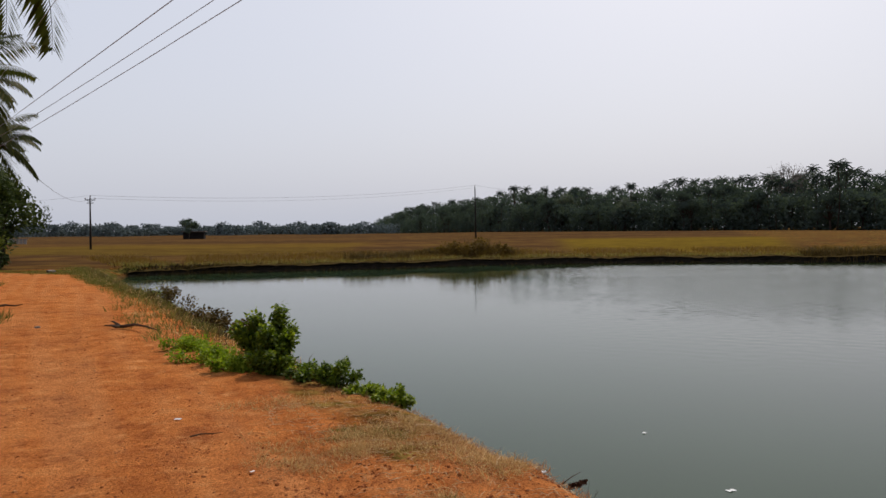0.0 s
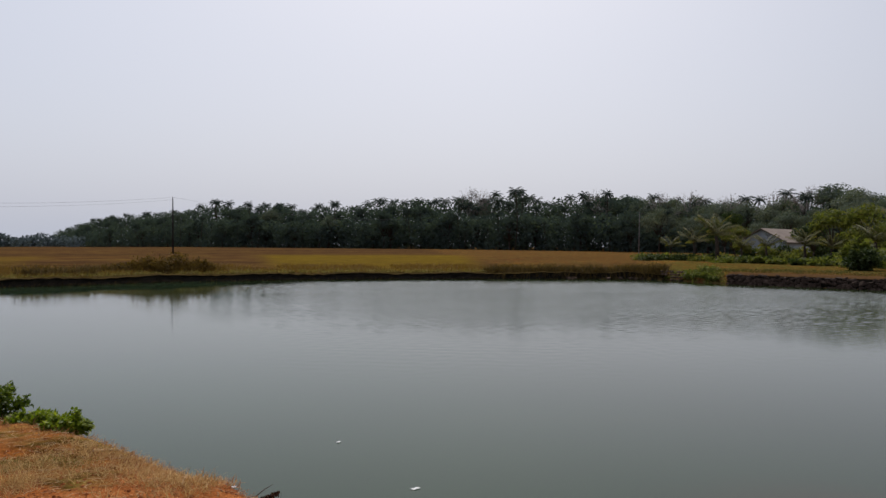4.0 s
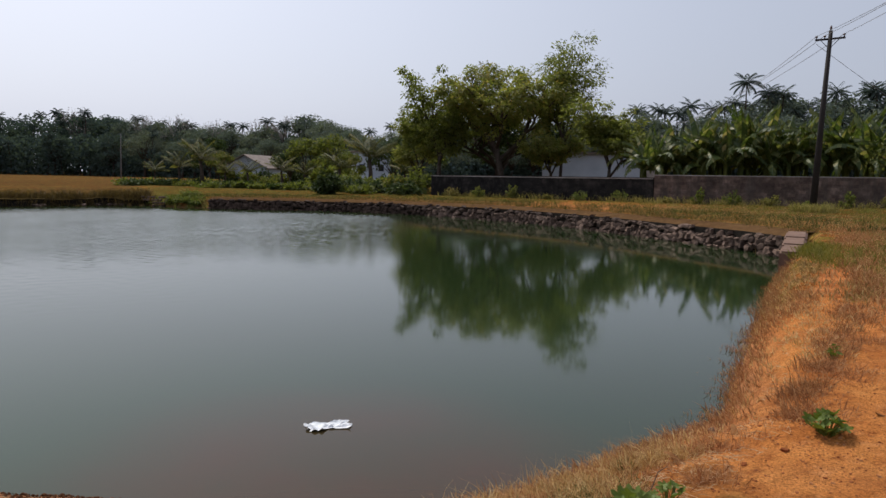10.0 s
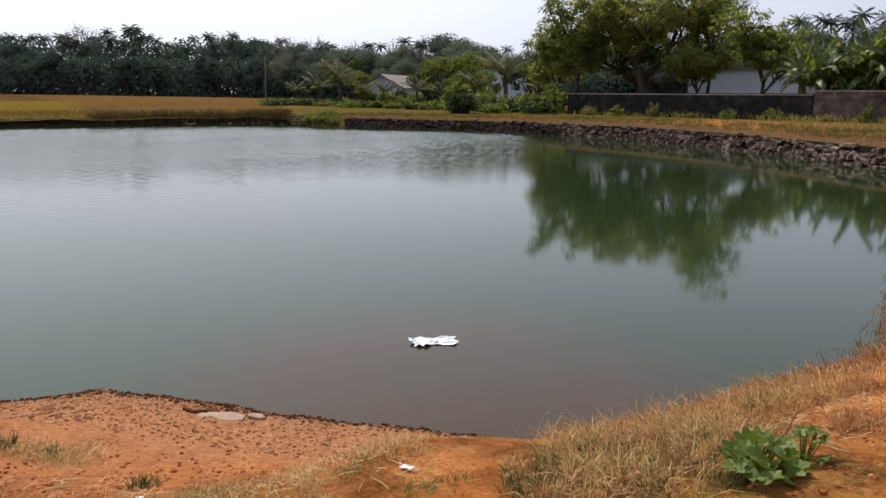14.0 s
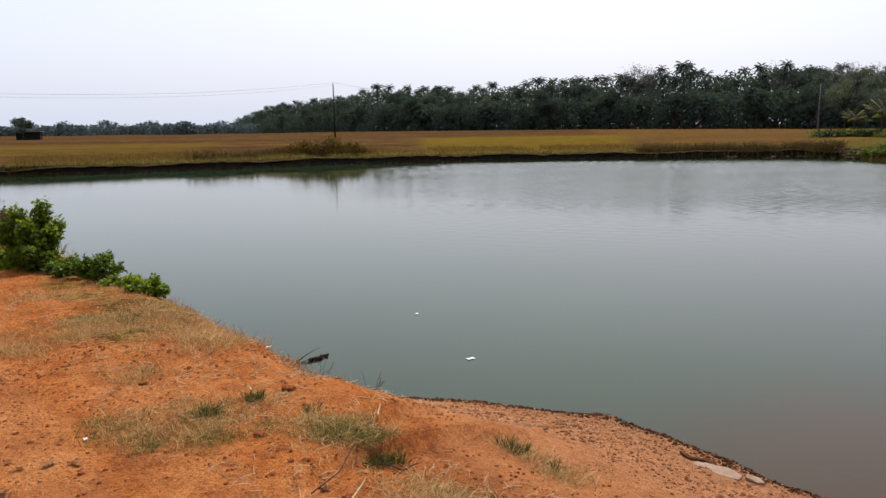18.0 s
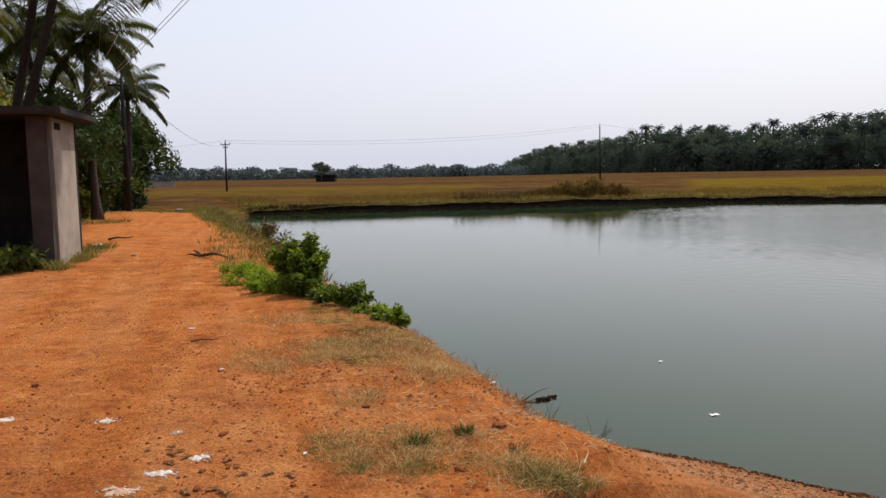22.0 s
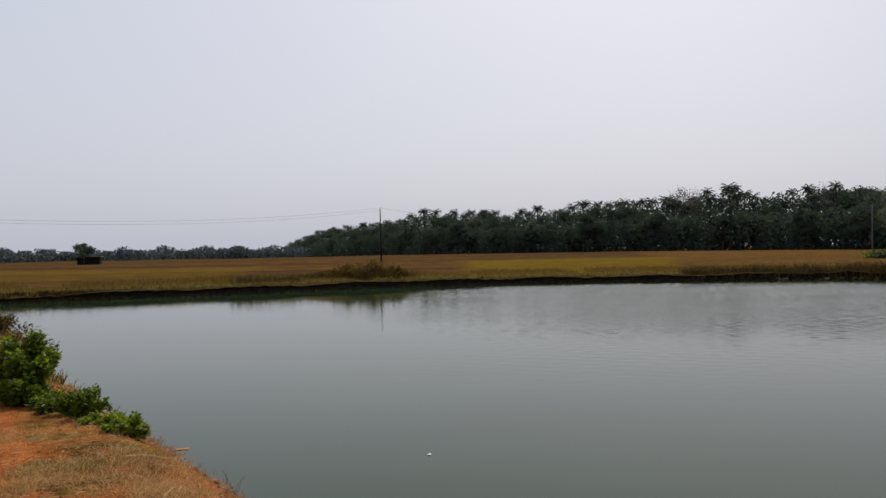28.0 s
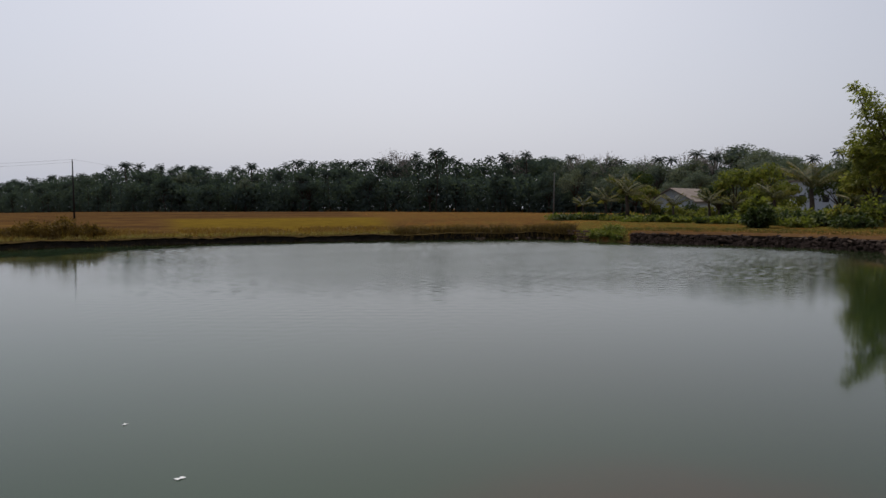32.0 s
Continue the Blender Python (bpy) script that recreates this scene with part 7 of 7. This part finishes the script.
dead_branch("straw_stick", (1.42, 3.6, 0.02), [(0.02, 0.11, 0.03)], 0.005, "short pale straw on the soil", M_STRAWSTICK, 41)
dead_branch("dry_stick", (-2.0, 6.0, 0.02), [(0.25, 0.05, 0.02)], 0.007, "thin dry stick on the road", M_DEADWOOD, 42)

# countless bits of straw lying on the bank
def straw_bits(name, spots, length, label, seed):
    rnd = random.Random(seed)
    g = Geo()
    zs = heights([(s[0], s[1]) for s in spots])
    for (x, y, s), z in zip(spots, zs):
        a = rnd.uniform(0, 6.283)
        d = Vector((math.cos(a), math.sin(a), rnd.uniform(-.05, .12))) * length * s * rnd.uniform(.4, 1.3) / 2
        c = Vector((x, y, z + 0.008))
        g.tube([c - d, c + unit(rnd) * 0.006 + Vector((0, 0, .004)), c + d], [0.0012, 0.0018, 0.001], 3)
    return stuff(name, g, M_STRAWSTICK, label, "straw")


straw_bits("straw_litter", by_shore(_r, 4, 12, 800, 0.1, 1.2) + strewn(_r, 2000, [(0.2, 5.2, 0.9, 0.8, 0), (0.7, 4.2, 0.9, 0.6, 0), (4.6, 0.8, 1.0, 0.4, -.3), (-0.8, 6.6, 0.9, 0.6, -.6), (1.6, 2.9, 1.0, 0.5, -.3), (5.4, 0.7, 1.4, 0.4, -.3), (2.6, 2.1, 0.9, 0.4, -.3), (9, 0.3, 2, 0.4, 0)]), 0.10, "pale bits of straw strewn over the bank", 28)

# loose stones
M_LATERITE = solid("dark_red_laterite_lump", [(0.3, (0.14, 0.043, 0.019)), (0.6, (0.31, 0.100, 0.037)), (0.8, (0.46, 0.17, 0.06))], 25.0, 1.0, 0.0, 0.8, 0.01)
for x, y, s, mt in ((0.93, 4.13, 0.13, M_LATERITE), (-2.47, 4.6, 0.10, M_LATERITE), (0.05, 4.4, 0.08, M_LATERITE), (6.4, 0.72, 0.15, M_STONE), (5.25, 0.3, 0.07, M_LATERITE), (5.6, 0.12, 0.08, M_LATERITE), (-0.5, 3.25, 0.06, M_LATERITE),
                    (-0.42, 3.05, 0.075, M_LATERITE), (-0.62, 3.75, 0.08, M_LATERITE), (0.8, 3.45, 0.09, M_LATERITE), (-7.1, 13.4, 0.14, M_COPING), (-0.15, 7.2, 0.07, M_LATERITE), (1.0, 4.75, 0.06, M_LATERITE), (-17.6, 34.5, 0.5, M_COPING), (-16.5, 37.6, 0.4, M_COPING), (-13.6, 33.4, 0.3, M_COPING)):
    me = STONES[int(abs(x * 10)) % 8].copy()
    me.materials[0] = mt
    ob = put("loose_stone", me, None, Matrix.Translation((x, y, ground_z(x, y) + s * 0.09)) @ Matrix.Rotation(x * 3, 4, "Z") @ Matrix.Diagonal((s * .62, s * .46, s * .26, 1)))
    tagged(ob, "dark red laterite lump lying on the soil" if mt is M_LATERITE else "grey stone lying on the ground", "stone", "loose stones")


M_CRUMB = solid("brown_soil_crumb", [(0.3, (0.22, 0.075, 0.032)), (0.6, (0.40, 0.15, 0.06)), (0.8, (0.52, 0.22, 0.09))], 20.0, 1.0, 0.0, 0.4, 0.01)
# crumbled soil: countless clods
def clods(name, spots, size, material, label, seed):
    rnd = random.Random(seed)
    g = Geo()
    zs = heights([(s[0], s[1]) for s in spots])
    for (x, y, s), z in zip(spots, zs):
        r = size * s * (0.35 + 1.9 * rnd.random() ** 3.5)
        c = Vector((x, y, z + r * 0.25))
        vs = [c + Vector((math.cos(k * 1.256 + s) * r * rnd.uniform(.7, 1.25), math.sin(k * 1.256 + s) * r * rnd.uniform(.7, 1.25), -r * .35)) for k in range(5)]
        vs += [c + Vector((math.cos(k * 1.256 + s + .4) * r * rnd.uniform(.4, .95), math.sin(k * 1.256 + s + .4) * r * rnd.uniform(.4, .95), r * rnd.uniform(.15, .55))) for k in range(5)]
        g.add(vs, [(k, (k + 1) % 5, 5 + (k + 1) % 5, 5 + k) for k in range(5)] + [(5, 6, 7, 8, 9)])
    return stuff(name, g, material, label, "soil")


clods("soil_clods", clustered(_r, 4600, [(-1.5, 4.2, 2.4, 1.6, 0), (0.3, 4.4, 1.8, 1.4, 0), (2.2, 3.4, 1.6, 1.0, -.4), (5.6, 0.2, 2.2, 0.7, -.1), (-2.4, 7.0, 2.0, 2.0, 0), (-0.2, 5.6, 1.2, 1.0, 0), (-4.5, 11.0, 2.4, 3.0, .5)], 260, 0.16),
      0.007, M_LATERITE, "crumbs of dark red laterite strewn on the soil", 51)
clods("verge_crumbs", clustered(_r, 9000, [(0.3, 4.6, 1.6, 1.3, 0), (-0.6, 3.6, 1.4, 0.8, 0), (1.3, 3.2, 1.2, 0.7, -.4), (-0.4, 6.0, 0.9, 0.7, 0), (0.6, 5.6, 0.6, 0.6, 0), (-1.8, 5.0, 1.2, 1.4, 0), (2.3, 2.6, 1.0, 0.5, -.3)], 700, 0.09),
      0.006, M_CRUMB, "brown crumbs of dry earth strewn over the verge", 57)
clods("yard_clods", clustered(_r, 5200, [(5.6, 0.2, 2.2, 0.7, -.1), (4.8, 0.2, 1.0, 0.5, -.1), (7.5, -0.2, 2.2, 0.6, 0), (9.5, -0.5, 2.5, 0.7, 0), (6.8, 0.6, 1.2, 0.3, -.1), (6.0, -0.8, 2.0, 0.8, 0)], 420, 0.16),
      0.0045, M_CRUMB, "crumbs of dark red earth strewn over the yellow soil", 56)
M_RAMPCRUMB = solid("brown_gravelly_mud", [(0.3, (0.16, 0.068, 0.034)), (0.6, (0.32, 0.15, 0.078)), (0.8, (0.48, 0.26, 0.15))], 18.0, 1.0, 0.0, 0.5, 0.01)
clods("bank_rubble", by_shore(_r, 8, 17, 5200, -0.04, 0.10), 0.0085, M_CRUMB_DARK, "coarse laterite crumbs at the waterline", 52)
clods("ramp_rubble", by_shore(_r, 10, 16, 5000, 0.03, 1.1), 0.007, M_RAMPCRUMB, "small laterite crumbs strewn over the bank slope", 55)
clods("bank_rubble_edge", by_shore(_r, 3, 9, 1200, 0.0, 0.5), 0.016, M_LATERITE, "coarse laterite crumbs on the bank", 53)
M_PEBBLE = solid("sandy_pebble", [(0.3, (0.34, 0.13, 0.05)), (0.7, (0.58, 0.28, 0.12))], 20.0, 1.0, 0.0, 0.2)
clods("pale_crumbs", strewn(_r, 1500, [(-1.5, 4.2, 2.4, 1.6, 0), (0.3, 5.4, 1.6, 1.4, 0), (2.2, 3.4, 1.6, 1.0, -.4), (5.6, 0.2, 2.2, 0.7, -.1), (7.5, -0.3, 2.4, 0.8, 0), (-3, 8.5, 2.0, 3.0, .4)]), 0.008, M_PEBBLE, "pale crumbs of sandy soil", 54)

# litter
M_PLASTIC = solid("crumpled_white_plastic", [(0.3, (0.62, 0.63, 0.64)), (0.7, (0.85, 0.86, 0.87))], 14.0, 0.45, 0.4, 0.5, 0.01)
M_CLOTH = solid("dirty_orange_cloth", [(0.3, (0.22, 0.10, 0.035)), (0.6, (0.42, 0.22, 0.085)), (0.8, (0.55, 0.33, 0.15))], 10.0, 0.95, 0.1, 0.6, 0.01)
M_LIME = solid("spilled_white_lime", [(0.36, (0.46, 0.20, 0.085)), (0.47, (0.62, 0.45, 0.34)), (0.56, (0.78, 0.76, 0.73))], 26.0, 0.95, 0.1, 0.5, 0.01)


def crumple(name, pos, w, l, h, turn, material, label, category, seed, n=14):
    """A thin crumpled sheet with folds."""
    rnd = random.Random(seed)
    vs, fs = [], []
    ph = [rnd.uniform(0, 6.28) for _ in range(6)]
    for i in range(n + 1):
        for j in range(n + 1):
            u, v = i / n - .5, j / n - .5
            edge = 1 + 0.12 * math.sin(9 * u + ph[0]) + 0.1 * math.sin(13 * v + ph[1])
            z = h * (0.5 * math.sin(11 * u + 5 * v + ph[2]) * math.sin(9 * v - 4 * u + ph[3]) + 0.3 * math.sin(23 * u + ph[4]) * math.sin(19 * v + ph[5]))
            waist = 1 - 0.35 * math.exp(-((u - 0.05) / 0.12) ** 2)
            vs.append((u * w * edge, v * l * edge * waist, abs(z) + 0.004))
            if i < n and j < n:
                k = i * (n + 1) + j
                fs.append((k, k + n + 1, k + n + 2, k + 1))
    me = mesh_of(name, vs, fs, material, False)
    ob = put(name, me, None, Matrix.Translation(pos) @ Matrix.Rotation(turn, 4, "Z"))
    return tagged(ob, label, category)


crumple("plastic_bag", (6.09, 4.30, 0.0), 0.42, 0.24, 0.045, radians(-38), M_PLASTIC, "crumpled white plastic bag floating on the pond", "plastic bag", 61)
crumple("floating_scrap", (2.68, 7.15, 0.0), 0.085, 0.05, 0.012, 0.4, M_PLASTIC, "small white scrap floating on the pond", "litter", 62, 6)
crumple("floating_scrap", (2.4, 9.2, 0.0), 0.06, 0.035, 0.01, 1.0, M_PLASTIC, "small white scrap floating on the pond", "litter", 63, 6)
crumple("floating_scrap", (-0.6, 9.97, 0.0), 0.15, 0.08, 0.012, 0.2, M_PEBBLE, "pale scrap floating near the bank", "litter", 64, 6)
crumple("orange_rag", (3.42, 1.36, ground_z(3.42, 1.36) + 0.008), 0.20, 0.13, 0.05, 0.7, M_CLOTH, "crumpled dirty orange rag on the ground", "rag", 65)
for k, (x, y, s) in enumerate(((0.72, 5.68, 0.07), (2.35, 2.51, 0.05), (-0.07, 3.59, 0.03), (-2.3, 6.6, 0.06), (-1.3, 5.15, 0.03), (3.1, 1.7, 0.05), (-9.3, 15.6, 0.25))):
    crumple("paper_scrap", (x, y, ground_z(x, y) + 0.006), s, s * .7, s * .25, k, M_PLASTIC, "small white paper scrap on the ground", "litter", 70 + k, 6)["group"] = "paper scraps"


def spill(g, x, y, rx, ry, turn, seed):
    rnd = random.Random(seed)
    n = 7
    for k in range(70):
        a, q = rnd.uniform(0, 6.283), rnd.random() ** 1.3 * 1.25
        ox, oy, s = math.cos(a) * q * rx, math.sin(a) * q * ry, rnd.uniform(0.06, 0.42) * (1.15 - 0.8 * q)
        ring = []
        for i in range(n):
            t = 6.283 * i / n
            r = s * (0.72 + 0.14 * math.sin(3 * t + seed) + 0.09 * math.sin(5 * t + 2 * seed) + rnd.uniform(-.06, .06))
            ring.append((ox + math.cos(t) * rx * r, oy + math.sin(t) * ry * r))
        c, sn = math.cos(turn), math.sin(turn)
        pts = [(x + u * c - v * sn, y + u * sn + v * c) for u, v in [(ox, oy)] + ring]
        zs = heights(pts)
        g.add([Vector((p[0], p[1], z + (0.006 + 0.012 * s if j == 0 else 0.002))) for j, (p, z) in enumerate(zip(pts, zs))], [(0, i + 1, (i + 1) % n + 1) for i in range(n)])


lime = Geo()
for k, (x, y, rx, ry) in enumerate(((-1.46, 3.91, .085, .06), (-0.6, 3.42, .075, .06), (-0.69, 3.19, .09, .06), (-0.77, 2.95, .10, .07), (-2.13, 3.87, .09, .05), (-0.9, 3.75, .05, .03))):
    spill(lime, x, y, rx, ry, 0.2 * k, k + 1)
stuff("lime_powder", lime, M_LIME, "splashes of white lime powder on the earth road", "lime")


# dried palm sheaths on the bare soil
M_SHEATH = solid("dry_brown_palm_sheath", [(0.3, (0.09, 0.035, 0.014)), (0.6, (0.26, 0.115, 0.04)), (0.8, (0.48, 0.27, 0.11))], 14.0, 0.9, 0.1, 0.5, 0.01)


def sheath(x, y, length, width, turn, seed):
    """A curled boat-shaped husk with a frayed tip."""
    rnd = random.Random(seed)
    n, m, g = 12, 8, Geo()
    vs = []
    for i in range(n + 1):
        u = i / n
        w = width * (0.25 + 0.75 * math.sin(math.pi * (0.08 + 0.84 * u)) ** 0.7) * rnd.uniform(.92, 1.08)
        for j in range(m + 1):
            a = -1.25 + 2.5 * j / m
            vs.append(((u - .5) * length, math.sin(a) * w / 2, (math.cos(a) - 0.3) * w * 0.42 + 0.03 * math.sin(3 * u + seed)))
    k = m + 1
    g.add(vs, [(i * k + j, (i + 1) * k + j, (i + 1) * k + j + 1, i * k + j + 1) for i in range(n) for j in range(m)])
    ob = put("palm_sheath", g.mesh("palm_sheath", M_SHEATH, True), None, Matrix.Translation((x, y, ground_z(x, y) + 0.015)) @ Matrix.Rotation(turn, 4, "Z"))
    tagged(ob, "curled dry brown palm sheath lying on the soil", "palm sheath", "palm sheaths")


sheath(8.95, -0.82, 0.45, 0.13, radians(-38), 1)
sheath(8.6, -0.95, 0.26, 0.08, radians(-20), 2)
sheath(6.75, -0.40, 0.16, 0.06, radians(-50), 3)
sheath(6.05, 0.5, 0.22, 0.06, radians(20), 4)
sheath(5.35, 0.72, 0.2, 0.06, radians(70), 5)

# dry leaves and flakes of bark on the road
M_DEADLEAF = solid("brown_dead_leaf", [(0.3, (0.14, 0.06, 0.028)), (0.6, (0.32, 0.15, 0.065)), (0.8, (0.50, 0.28, 0.13))], 18.0, 1.0, 0.0, 0.4, 0.005)
_r = random.Random(90)
for k in range(34):
    hx, hy = ((-0.35, 3.02), (-0.6, 2.84), (-0.3, 3.3), (-0.75, 3.45), (5.5, 0.75), (0.9, 2.7))[k % 6]
    x, y = hx + _r.gauss(0, 0.10), hy + _r.gauss(0, 0.08)
    s = _r.uniform(0.03, 0.075)
    crumple("dead_leaf", (x, y, ground_z(x, y) + 0.004), s, s * .55, s * .3, _r.uniform(0, 6.28), M_DEADLEAF, "curled brown dead leaf lying on the soil", "leaf", 300 + k, 5)["group"] = "dead leaves"
